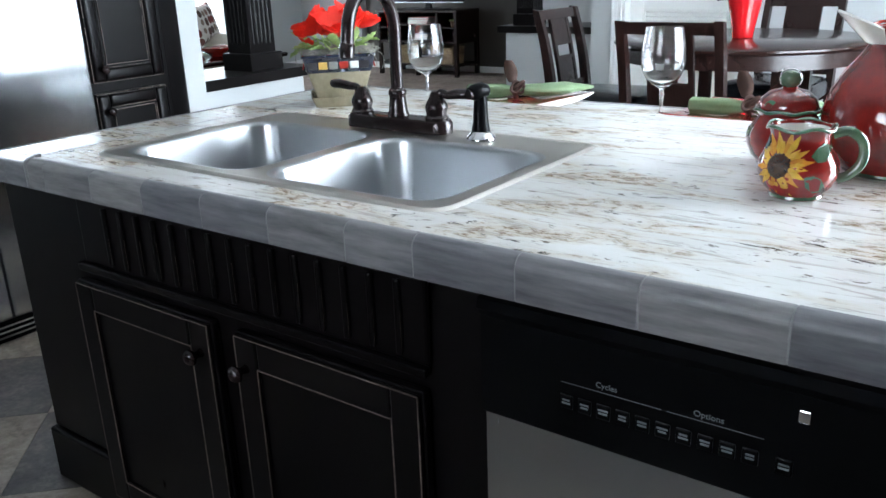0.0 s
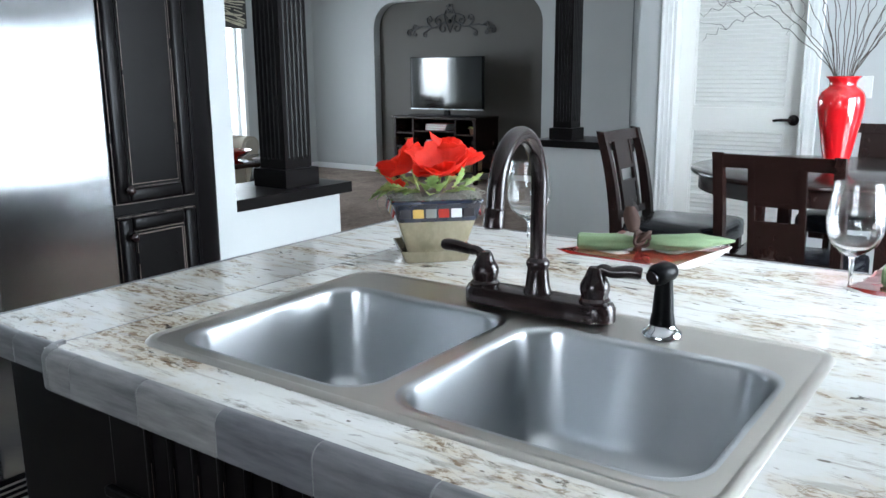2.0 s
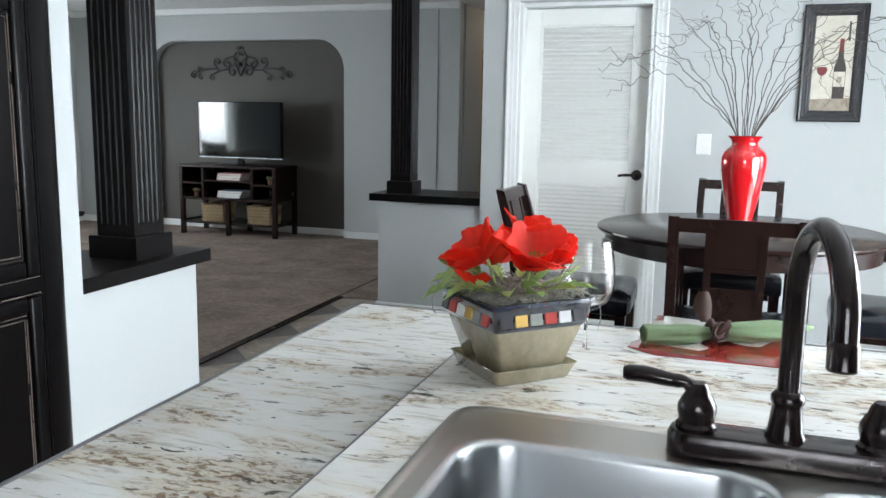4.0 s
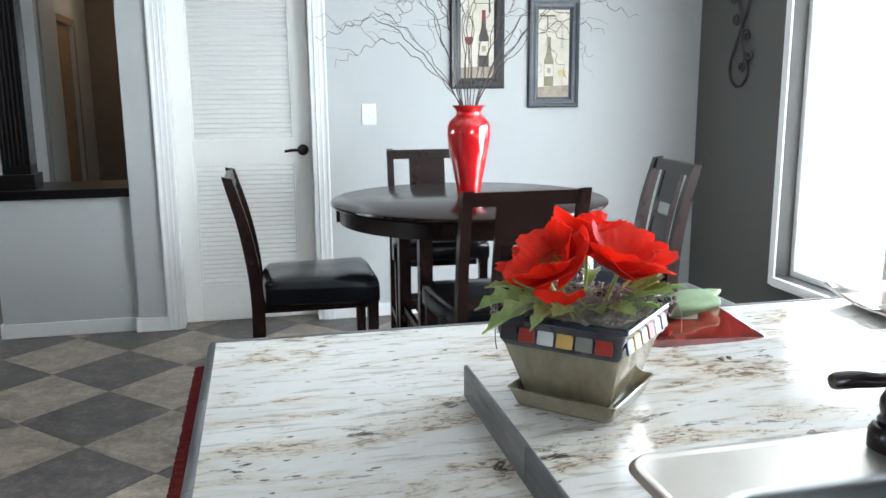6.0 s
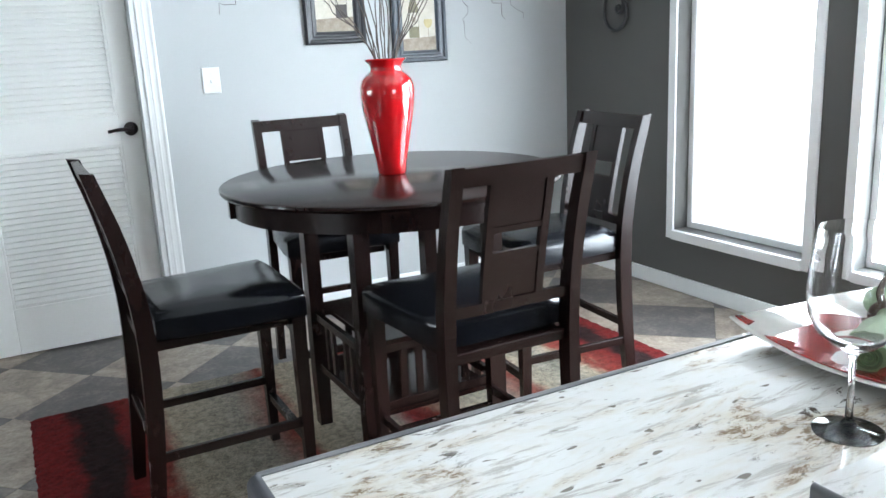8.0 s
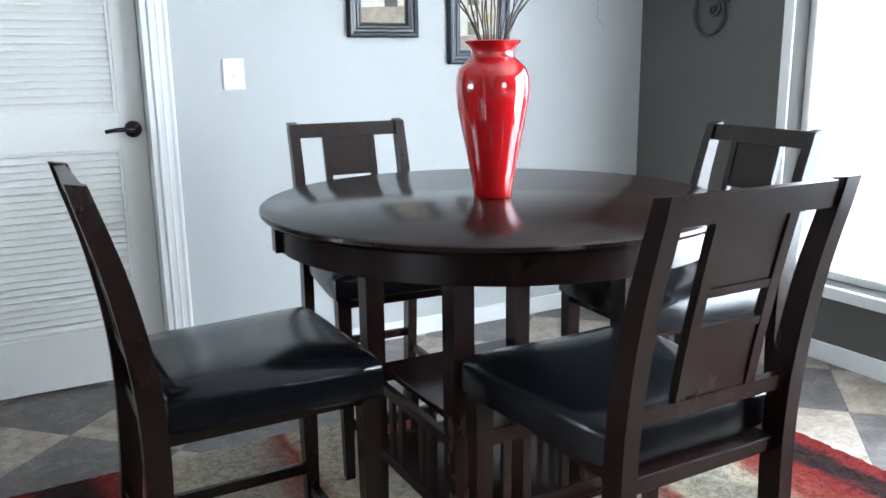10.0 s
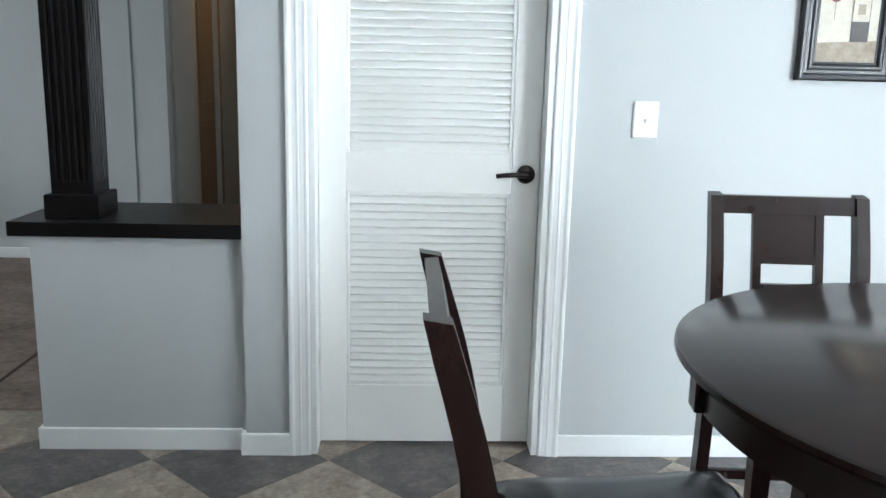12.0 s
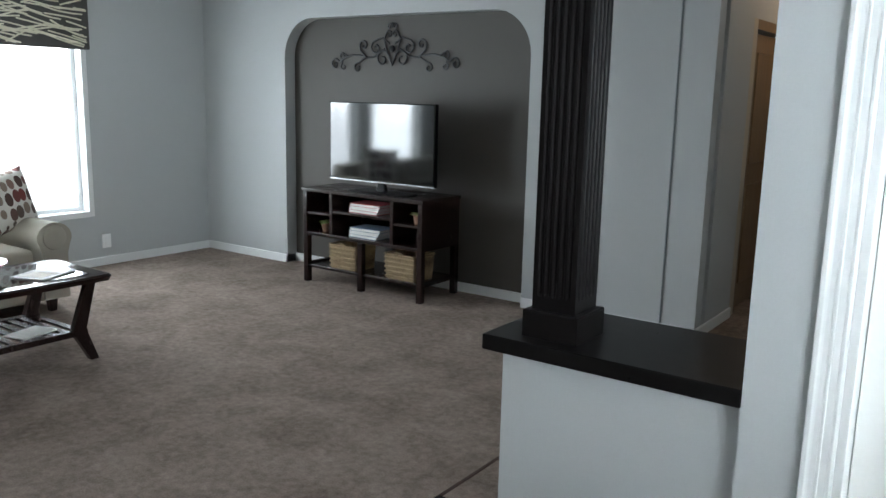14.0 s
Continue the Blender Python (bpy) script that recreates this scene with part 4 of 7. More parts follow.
def dishwasher():
    t = thing("dishwasher", "black and stainless dishwasher built into the island", "dishwasher", pose(1.265, 0.2, 0))
    part("body", box(0.968, 1.562, -0.03, 0.55, 0.02, 0.865), BLACK_PLASTIC, t, world=True)
    part("door", box(0.968, 1.562, -0.072, -0.031, 0.11, 0.686, 0.001), STEEL_DOOR, t, "brushed stainless door", world=True)
    bm = loft([[(x, -0.031, 0.6865), (x, -0.076, 0.6865), (x, -0.078, 0.69), (x, -0.078, 0.835), (x, -0.088, 0.848), (x, -0.086, 0.862), (x, -0.07, 0.868), (x, -0.031, 0.868)] for x in (0.966, 1.564)])
    panel = part("control_panel", bm, BLACK_PLASTIC, t, "black control panel with small buttons", world=True, smooth=30)
    xs = [1.098 + i * 0.026 for i in range(10)] + [1.369]
    for i, x in enumerate(xs):
        b = part("button", box(x - 0.0095, x + 0.0095, -0.0795, -0.0775, 0.731, 0.752, 0.002), BLACK_PLASTIC, panel, world=True)
        for k, ww in enumerate((0.010 + 0.002 * (i % 3), 0.012 - 0.002 * (i % 2))):
            part("lettering", box(x - ww / 2, x + ww / 2, -0.0802, -0.0796, 0.743 - k * 0.0045, 0.7455 - k * 0.0045), GREY_PRINT, panel, world=True)
    label_text("Cycles", 0.0110, pose(1.153, -0.0782, 0.778, 90), GREY_PRINT, panel)
    label_text("Options", 0.0110, pose(1.282, -0.0782, 0.777, 90), GREY_PRINT, panel)
    part("line", box(1.09, 1.225, -0.0785, -0.0779, 0.7685, 0.7692), GREY_PRINT, panel, world=True)
    part("line", box(1.232, 1.345, -0.0785, -0.0779, 0.7685, 0.7692), GREY_PRINT, panel, world=True)
    part("logo", box(1.378, 1.390, -0.0795, -0.0779, 0.802, 0.817, 0.001), CHROME, panel, world=True)
    part("toe_kick", box(0.968, 1.562, 0.0, 0.02, 0.0, 0.105), BLACK_PLASTIC, t, world=True)
    end = thing("end_cabinet", "black base cabinet at the island's end", "cabinet", pose(1.7, 0.2, 0))
    part("body", box(1.566, 1.83, -0.05, 0.60, 0.0, 0.886), CABINET, end, world=True)
    cabinet_door(end, 1.59, 1.81, 0.13, 0.84, -0.0715)


dishwasher()


def bowl(x0, x1, y0, y1, depth):
    """A deep bowl with a tight rolled lip, steep walls and a rounded floor; z is 0 at its lip."""
    prof = [(-0.006, 0.0004), (-0.002, 0.0002), (0.002, -0.0012), (0.0048, -0.0042), (0.006, -0.009), (0.0075, -0.03), (0.011, -0.09), (0.015, -depth + 0.045)]
    for k in range(1, 7):
        a = radians(90 * k / 6)
        prof.append((0.015 + 0.040 * (1 - math.cos(a)), -depth + 0.042 - 0.040 * math.sin(a)))
    prof += [(0.09, -depth + 0.001), (0.13, -depth)]
    own = bmesh.new()
    made = []
    for inset, z in prof:
        made.append([own.verts.new(p) for p in rounded(x0 + inset, x1 - inset, y0 + inset, y1 - inset, max(0.024, 0.062 - max(0, inset) * 0.3), z, 10)])
    n = len(made[0])
    for a, b in zip(made, made[1:]):
        for k in range(n):
            own.faces.new((a[k], a[(k + 1) % n], b[(k + 1) % n], b[k]))
    own.faces.new(made[-1])
    return own


def sink():
    t = thing("sink", "double-bowl stainless steel drop-in sink in the island", "sink", pose(0.418, 0.26, ZM))
    X0, X1, Y0, Y1 = -0.022, 0.864, -0.024, 0.512
    B1, B2 = (0.026, 0.398, 0.014, 0.398), (0.436, 0.824, 0.014, 0.386)
    bm = bmesh.new()
    z = ZM + 0.004

    def ring(x0, x1, y0, y1, r, z, seg=8):
        vs = [bm.verts.new(p) for p in rounded(x0, x1, y0, y1, r, z, seg)]
        return vs, [bm.edges.new((vs[i], vs[(i + 1) % len(vs)])) for i in range(len(vs))]

    outer, e0 = ring(X0 + 0.019, X1 - 0.019, Y0 + 0.019, Y1 - 0.019, 0.028, z - 0.001)
    loops = [e0]
    for b in (B1, B2):
        _, e = ring(b[0] - 0.005, b[1] + 0.005, b[2] - 0.005, b[3] + 0.005, 0.066, z - 0.001, 10)
        loops.append(e)
    bmesh.ops.triangle_fill(bm, edges=[e for l in loops for e in l], use_beauty=True)
    prev = outer
    for inset, zz, r in ((0.0165, z - 0.0010, 0.031), (0.0140, z + 0.0006, 0.033), (0.0090, z + 0.0013, 0.037), (0.0040, z + 0.0004, 0.042), (0.0, ZM + 0.0003, 0.046)):
        cur = [bm.verts.new(p) for p in rounded(X0 + inset, X1 - inset, Y0 + inset, Y1 - inset, r, zz, 8)]
        for k in range(len(cur)):
            bm.faces.new((prev[k], prev[(k + 1) % len(cur)], cur[(k + 1) % len(cur)], cur[k]))
        prev = cur
    part("rim", bm, STEEL, t, world=True, smooth=40)
    for b in (B1, B2):
        cx, cy = (b[0] + b[1]) / 2, (b[2] + b[3]) / 2
        bo = part("bowl", bowl(b[0] - cx, b[1] - cx, b[2] - cy, b[3] - cy, 0.19), STEEL_BOWL, t, smooth=50)
        bo.location = (cx - 0.418, cy - 0.26, 0.003)
        part("drain", lathe([(0.043, 0.0005), (0.043, 0.004), (0.036, 0.005), (0.03, 0.001), (0.012, 0.001), (0.009, 0.006), (0, 0.007)], 28, m=pose(0, 0, -0.1895), close=False), CHROME, bo, smooth=50)
    return t


sink()


def faucet():
    x, y, z = 0.409, 0.450, ZM + 0.006
    t = thing("faucet", "oil-rubbed bronze two-handle kitchen faucet with a high arc spout", "faucet", pose(x, y, z))
    part("base", loft([rounded(-0.137, 0.137, -0.029, 0.029, 0.027, 0), rounded(-0.137, 0.137, -0.029, 0.029, 0.027, 0.020), rounded(-0.133, 0.133, -0.025, 0.025, 0.024, 0.028), rounded(-0.122, 0.122, -0.017, 0.017, 0.016, 0.030)]), BRONZE, t, smooth=40)
    part("collar", lathe([(0, 0.028), (0.0235, 0.028), (0.0235, 0.033), (0.0205, 0.040), (0.0175, 0.068), (0.0175, 0.072), (0.0195, 0.075), (0.0195, 0.081), (0.0165, 0.086), (0.0128, 0.089), (0, 0.089)], 28), BRONZE, t, smooth=35)
    pts = [(0, 0, 0.08), (0, 0, 0.13), (0, 0, 0.18)]
    r, cz = 0.088, 0.207
    lean = 0.014
    pts += [(lean * (1 - math.cos(radians(a))), -r + r * math.cos(radians(a)), cz + r * math.sin(radians(a))) for a in range(0, 175, 8)]
    pts += [(2 * lean, -2 * r - 0.003, cz - 0.012)]
    spout = part("spout", tube(pts, [0.0132] * len(pts), 20), BRONZE, t, smooth=60)
    part("aerator", tube([(2 * lean, -2 * r - 0.0025, cz - 0.010), (2 * lean, -2 * r - 0.003, cz - 0.012), (2 * lean, -2 * r - 0.007, cz - 0.036), (2 * lean, -2 * r - 0.0072, cz - 0.038)], [0.0132, 0.0150, 0.0150, 0.0125], 20), BRONZE, spout, smooth=40)
    for sx, reach in ((-0.103, Vector((-0.092, 0.006, 0.087))), (0.103, Vector((0.070, 0.018, 0.081)))):
        h = part("handle", lathe([(0, 0.028), (0.0245, 0.028), (0.0250, 0.033), (0.0215, 0.037), (0.0220, 0.042), (0.0240, 0.050), (0.0235, 0.058), (0.0190, 0.067), (0.0150, 0.074), (0.0135, 0.080), (0.0095, 0.086), (0, 0.087)], 28, m=pose(sx, 0, 0)), BRONZE, t, smooth=45)
        side = Vector((reach.x, reach.y, 0))
        p0, foot = Vector((sx, 0, 0.070)), Vector((sx, 0, 0))
        path = smooth_path([p0, foot + side * 0.16 + Vector((0, 0, 0.084)), foot + side * 0.36 + Vector((0, 0, reach.z - 0.002)), foot + side * 0.7 + Vector((0, 0, reach.z + 0.001)), foot + reach], 5)
        n = len(path) - 1
        rad = [0.0125 - 0.0045 * math.sin(math.pi * min(1, i / n / 0.55)) if i / n < 0.45 else 0.0085 + 0.0022 * math.sin(math.pi * (i / n - 0.45) / 0.75) for i in range(n + 1)]
        rad[-1] *= 0.82
        part("lever", tube(path, rad, 14), BRONZE, h, smooth=50)
    s = thing("sink_sprayer", "black side sprayer in a chrome collar on the sink", "sprayer", pose(0.627, 0.443, ZM + 0.005))
    part("collar", lathe([(0, 0), (0.030, 0), (0.029, 0.005), (0.022, 0.01), (0.019, 0.016), (0, 0.016)], 28), CHROME, s, "chrome collar", smooth=50)
    part("body", lathe([(0, 0.014), (0.0190, 0.014), (0.0185, 0.022), (0.0160, 0.034), (0.0145, 0.06), (0.0125, 0.085), (0, 0.088)], 20), BLACK_PLASTIC, s, smooth=50)
    part("head", tube([(0.004, 0.016, 0.094), (0, 0.004, 0.096), (-0.006, -0.016, 0.094), (-0.008, -0.022, 0.092)], [0.013, 0.017, 0.0165, 0.013], 18), BLACK_PLASTIC, s, smooth=50)
    part("nozzle", tube([(-0.0085, -0.0225, 0.092), (-0.010, -0.027, 0.091)], 0.0105, 16), BRONZE, s, smooth=50)
    part("trigger", box(-0.006, 0.006, 0.014, 0.019, 0.03, 0.085, 0.003), BLACK_PLASTIC, s)


faucet()

# ---------------------------------------------------------------- kitchen wall


def tall_cabinet():
    t = thing("tall_cabinet", "tall black rubbed-edge pantry cabinet with two panel doors", "cabinet", pose(-1.5, 1.12, 0) @ pose(0, 0, 0, 0, 0, 90))
    # local frame: x runs along the front (world +y), -y faces the room (world +x)
    def lp(name, bm, mat=CABINET, label="", smooth=None):
        return part(name, bm, mat, t, label, smooth=smooth)
    lp("body", box(-0.245, 0.13, 0.0, 0.62, 0.0, 2.22, 0.003))
    ring = [(0.13, 0.62), (0.13, 0.0)] + [(0.13 + 0.12 * math.sin(radians(a)), 0.055 - 0.055 * math.cos(radians(a))) for a in range(10, 91, 10)] + [(0.25, 0.62)]
    lp("rounded_post", loft([[(x, y, z) for x, y in ring] for z in (0.0, 2.22)]), smooth=40)
    M0 = t.matrix_basis
    for z0, z1, kz in ((0.10, 0.852, 0.78), (0.892, 1.665, 0.945), (1.70, 2.14, 1.76)):
        x0, x1, y = -0.232, 0.096, -0.02
        leaf = lp("door", box(x0, x1, y, -0.0005, z0, z1, 0.006, seg=3))
        w = 0.055
        for nm, a, b, c, d in (("stile", x0 + 0.006, x0 + w, z0 + 0.006, z1 - 0.006), ("stile", x1 - w, x1 - 0.006, z0 + 0.006, z1 - 0.006), ("rail", x0 + w, x1 - w, z0 + 0.006, z0 + w), ("rail", x0 + w, x1 - w, z1 - w, z1 - 0.006)):
            part(nm, box(a, b, y - 0.014, y + 0.001, c, d, 0.012, seg=4), CABINET, leaf, smooth=40)
        part("field", box(x0 + w + 0.012, x1 - w - 0.012, y - 0.006, y + 0.001, z0 + w + 0.012, z1 - w - 0.012, 0.005), CABINET, leaf)
        r = random.Random(int(z0 * 1000))
        for off, yy in ((0.003, y - 0.0012), (w + 0.003, y - 0.002), (w + 0.014, y - 0.0055)):
            a, b, c, d = x0 + off, x1 - off, z0 + off, z1 - off
            for horizontal, p, q, at in ((1, a, b, d), (1, a, b, c), (0, c, d, a), (0, c, d, b)):
                s = p
                while s < q - 0.03:
                    e = min(q, s + r.uniform(0.1, 0.45))
                    th = r.uniform(0.0006, 0.0014)
                    part("rubbed_edge", box(s, e, yy - 0.0008, yy + 0.0008, at - th, at + th) if horizontal else box(at - th, at + th, yy - 0.0008, yy + 0.0008, s, e), WORN, leaf, "paint rubbed through to pale wood")
                    s = e + r.uniform(0.0, 0.05)
        part("knob", lathe([(0, 0), (0.009, 0), (0.006, 0.012), (0.008, 0.017), (0.017, 0.024), (0.017, 0.031), (0.009, 0.038), (0, 0.039)], 20, m=pose(x0 + 0.04, y - 0.012, kz, 90)), BRONZE, leaf, smooth=60)


tall_cabinet()


def fridge():
    t = thing("refrigerator", "stainless steel side-by-side refrigerator with black grille", "refrigerator", pose(-1.45, 0.42, 0) @ pose(0, 0, 0, 0, 0, 90))
    part("body", box(-0.45, 0.445, 0.055, 0.7, 0.02, 1.76, 0.006), BLACK_PLASTIC, t)
    for a, b in ((-0.45, -0.03), (-0.024, 0.445)):
        d = part("door", box(a, b, 0.0, 0.05, 0.09, 1.755, 0.012, seg=4), STEEL_DOOR, t, "brushed stainless door", smooth=40)
        hx = -0.06 if a < -0.2 else 0.006
        part("handle", tube([(hx, 0.0, 0.6), (hx, -0.045, 0.63), (hx, -0.05, 1.0), (hx, -0.045, 1.48), (hx, 0.0, 1.51)], 0.011, 12), STEEL_DOOR, d, smooth=60)
    g = part("grille", box(-0.45, 0.445, 0.02, 0.05, 0.0, 0.082, 0.004), BLACK_PLASTIC, t, "black slotted toe grille")
    for k in range(3):
        part("slot", box(-0.43, 0.425, 0.016, 0.021, 0.018 + k * 0.02, 0.026 + k * 0.02), STEEL_DOOR, g)


fridge()

# ---------------------------------------------------------------- on the island


def wavy_petal(length, width, cup, seed, thick=0.0009, n=14):
    """A fan-shaped crinkled petal; width is its opening in degrees."""
    r = random.Random(seed)
    ph = [r.uniform(0, 6.3) for _ in range(6)]
    bend = r.uniform(-0.2, 0.25)

    def fn(u, v):
        a = radians(width) * (v - 0.5)
        s = 2 * v - 1
        rim = 1 + 0.035 * math.sin(4 * a + ph[0]) + 0.026 * math.sin(11 * a + ph[1]) + 0.011 * math.sin(27 * a + ph[2]) - 0.20 * abs(s) ** 3
        th = 0.25 + 1.25 * cup
        k = (0.06 + 0.94 * u) * (1 + (rim - 1) * u)
        ruffle = u ** 1.6 * 0.11 * math.sin(3.4 * a + ph[3]) + u ** 2.2 * (0.056 * math.sin(8 * a + ph[4]) + 0.024 * math.sin(21 * a + ph[5]))
        swell = k + 0.10 * math.sin(math.pi * u)
        d = length * math.sin(th * swell) / th + length * (0.10 + bend * 0.4) * u ** 5 + length * ruffle * math.sin(th)
        z = length * (1 - math.cos(th * swell)) / th + length * ruffle * math.cos(th)
        return (d * math.sin(a), d * math.cos(a), z)
    return sheet(fn, n, 3 * n, thick)


def poppy(parent, x, y, z, tilt, turn, size, seed):
    m = pose(x, y, z, 0, 0, turn) @ pose(0, 0, 0, tilt)
    q = random.Random(seed * 7)
    k = 0
    for layer, n, cup, scale in ((0, 4, 0.50, 1.05), (1, 3, 1.0, 1.10)):
        for i in range(n):
            bm = wavy_petal(size * scale * q.uniform(0.88, 1.14), 160 - 10 * layer, cup * q.uniform(0.85, 1.2), seed * 31 + k)
            bm.transform(m @ pose(0, 0, 0.004 * layer, 0, 0, 360 / n * i + 60 * layer + 11 * seed + q.uniform(-14, 14)) @ pose(0, 0, 0, 12 + q.uniform(-12, 14)))
            part("petal", bm, PETAL, parent, "red crinkled poppy petal", smooth=80)
            k += 1
    c = part("flower_heart", lathe([(0, 0), (0.006, 0.001), (0.009, 0.006), (0.006, 0.012), (0, 0.013)], 14, m=m), LEAF, parent, smooth=60)
    bm = bmesh.new()
    r = random.Random(seed)
    for i in range(34):
        a, e = r.uniform(0, 6.28), r.uniform(0.35, 1.1)
        d = Vector((math.cos(a) * math.cos(e), math.sin(a) * math.cos(e), math.sin(e)))
        L = r.uniform(0.014, 0.021)
        tube([m @ (d * 0.005), m @ (d * L)], 0.0007, 4, bm=bm)
        tube([m @ (d * L), m @ (d * (L + 0.003))], 0.0016, 5, bm=bm)
    part("stamens", bm, STAMEN, parent, "yellow stamens")


def jagged_leaf(length, width, droop, seed):
    """A lobed leaf blade, folded a little along its rib."""
    r = random.Random(seed)
    own = bmesh.new()
    n = 14
    rib, left, right = [], [], []
    for i in range(n + 1):
        u = i / n
        w = width * math.sin(math.pi * min(0.98, u * 0.9 + 0.08)) * (0.45 + 0.75 * abs(math.sin(u * 4.2 * math.pi + 0.4)))
        z = droop * u * u * length
        rib.append(own.verts.new((0, u * length, z)))
        left.append(own.verts.new((-w / 2, u * length + w * 0.28, z + 0.18 * w)))
        right.append(own.verts.new((w / 2, u * length + w * 0.28, z + 0.18 * w)))
    for i in range(n):
        own.faces.new((rib[i], rib[i + 1], left[i + 1], left[i]))
        own.faces.new((rib[i + 1], rib[i], right[i], right[i + 1]))
    bmesh.ops.recalc_face_normals(own, faces=own.faces)
    bmesh.ops.solidify(own, geom=own.faces[:], thickness=0.0006)
    return own


def planter():
    t = thing("flower_pot", "square olive-glazed pot with mosaic band and red silk poppies", "flower pot", pose(0.011, 0.695, ZM, 0, 0, 45) @ Matrix.Diagonal((1.14, 1.14, 1.05, 1)))
    s = part("saucer", loft([square_ring(0.056, 0.0, 0.006), square_ring(0.059, 0.003, 0.006), square_ring(0.0665, 0.024, 0.007), square_ring(0.0685, 0.026, 0.007), square_ring(0.0662, 0.0265, 0.006), square_ring(0.056, 0.006, 0.006)]), OLIVE_GLAZE, t, "olive-glazed square saucer", smooth=40)
    part("pot", loft([square_ring(0.048, 0.0065, 0.006), square_ring(0.051, 0.012, 0.006), square_ring(0.0705, 0.084, 0.006), square_ring(0.0715, 0.088, 0.006)]), OLIVE_GLAZE, t, smooth=40)
    part("rim", loft([square_ring(0.0716, 0.086, 0.006), square_ring(0.0745, 0.092, 0.006), square_ring(0.080, 0.120, 0.006), square_ring(0.0835, 0.1235, 0.007), square_ring(0.0835, 0.129, 0.007), square_ring(0.079, 0.130, 0.006), square_ring(0.074, 0.118, 0.005)]), NAVY_GLAZE, t, "dark navy glazed rim", smooth=40)
    order = [[4, 2, 3, 0, 1, 4], [0, 3, 4, 1, 2, 3], [3, 1, 0, 4, 2, 1], [4, 0, 1, 2, 3, 0]]
    for side in range(4):
        for k in range(6):
            x0 = -0.069 + 0.0232 * k
            bm = box(x0, x0 + 0.0195, -0.0015, 0.0015, -0.0105, 0.0105, 0.0008, seg=1)
            bm.transform(pose(0, 0, 0, 0, 0, 90 * side) @ pose(0, -0.0783, 0.1055, -11))
            part("mosaic_tile", bm, MOSAIC[order[side][k]], t)
    part("soil", loft([square_ring(0.074, 0.108), square_ring(0.07, 0.12), square_ring(0.04, 0.128)]), MOSS, t)
    r = random.Random(11)
    bm = bmesh.new()
    for i in range(230):
        x, y = r.uniform(-0.078, 0.078), r.uniform(-0.078, 0.078)
        a, p = r.uniform(0, 6.3), []
        R, turns, lean = r.uniform(0.005, 0.014), r.uniform(0.8, 2.2), r.uniform(-0.008, 0.012)
        for k in range(9):
            q = a + turns * 6.28 * k / 8
            p.append((x + R * math.cos(q) + lean * k / 8, y + R * math.sin(q) * 0.8, 0.121 + r.uniform(0, 0.006) + 0.016 * abs(math.sin(q * 0.5 + i))))
        tube(p, 0.0008, 4, bm=bm)
    for px in ((0.075, -0.03), (0.06, -0.07), (-0.07, 0.05)):
        pts = [(px[0], px[1], 0.125), (px[0] * 1.2, px[1] * 1.15 - 0.004, 0.128), (px[0] * 1.36, px[1] * 1.3, 0.118), (px[0] * 1.38, px[1] * 1.33, 0.098), (px[0] * 1.3, px[1] * 1.35, 0.085)]
        tube(smooth_path(pts, 4), 0.0007, 4, bm=bm)
    tagged(part("moss", bm, MOSS, t, "grey curly moss"), kind="stuff")
    # local axes are turned 45 degrees: place flowers by world offsets
    un = pose(0, 0, 0, 0, 0, -45)
    for wx, wy, z, tilt, turn, size, seed in ((-0.038, -0.010, 0.178, 44, -68, 0.051, 3), (0.034, -0.018, 0.174, 24, 20, 0.056, 5), (0.018, 0.038, 0.184, 22, 170, 0.052, 8), (-0.034, 0.038, 0.162, 28, 215, 0.046, 17)):
        p = un @ Vector((wx, wy, 0))
        poppy(t, p.x, p.y, z, tilt, turn - 45, size, seed)
        part("stem", tube([(p.x * 0.5, p.y * 0.5, 0.115), (p.x, p.y, z)], 0.0022, 6), LEAF, t)
    bud = un @ Vector((-0.045, -0.035, 0))
    bm = wavy_petal(0.036, 120, 0.5, 77)
    bm.transform(pose(bud.x, bud.y, 0.138, 0, 0, 120) @ pose(0, 0, 0, 25))
    part("petal", bm, PETAL, t, smooth=80)
    r = random.Random(4)
    for i, (ang, out, z, L, droop) in enumerate(((178, 0.07, 0.142, 0.075, -0.5), (195, 0.062, 0.135, 0.078, -0.75), (215, 0.055, 0.14, 0.06, -0.6), (262, 0.055, 0.134, 0.050, -0.35), (303, 0.062, 0.134, 0.055, -0.3),
                                                 (200, 0.072, 0.150, 0.065, 0.1), (228, 0.06, 0.138, 0.058, -0.2), (280, 0.064, 0.140, 0.056, -0.2), (322, 0.066, 0.142, 0.058, 0.0), (345, 0.072, 0.138, 0.066, -0.3), (335, 0.07, 0.14, 0.055, -0.1), (352, 0.068, 0.148, 0.06, 0.5), (12, 0.07, 0.142, 0.06, 0.2), (185, 0.062, 0.152, 0.06, 0.25), (248, 0.062, 0.142, 0.05, -0.1), (295, 0.068, 0.146, 0.055, 0.05), (312, 0.07, 0.150, 0.06, 0.1), (60, 0.06, 0.145, 0.06, -0.3), (95, 0.06, 0.14, 0.065, -0.4), (130, 0.06, 0.14, 0.06, -0.4), (155, 0.065, 0.14, 0.07, -0.3), (240, 0.05, 0.134, 0.05, -0.4))):
        bm = jagged_leaf(L * 0.92, L * 0.40, droop, i)
        a = radians(ang - 45)
        bm.transform(pose(math.cos(a) * out * 0.8, math.sin(a) * out * 0.8, z, 0, 0, ang - 45 - 90) @ pose(0, 0, 0, 18 + r.uniform(-8, 14), r.uniform(-25, 25)))
        part("leaf", bm, LEAF, t, smooth=60)


planter()


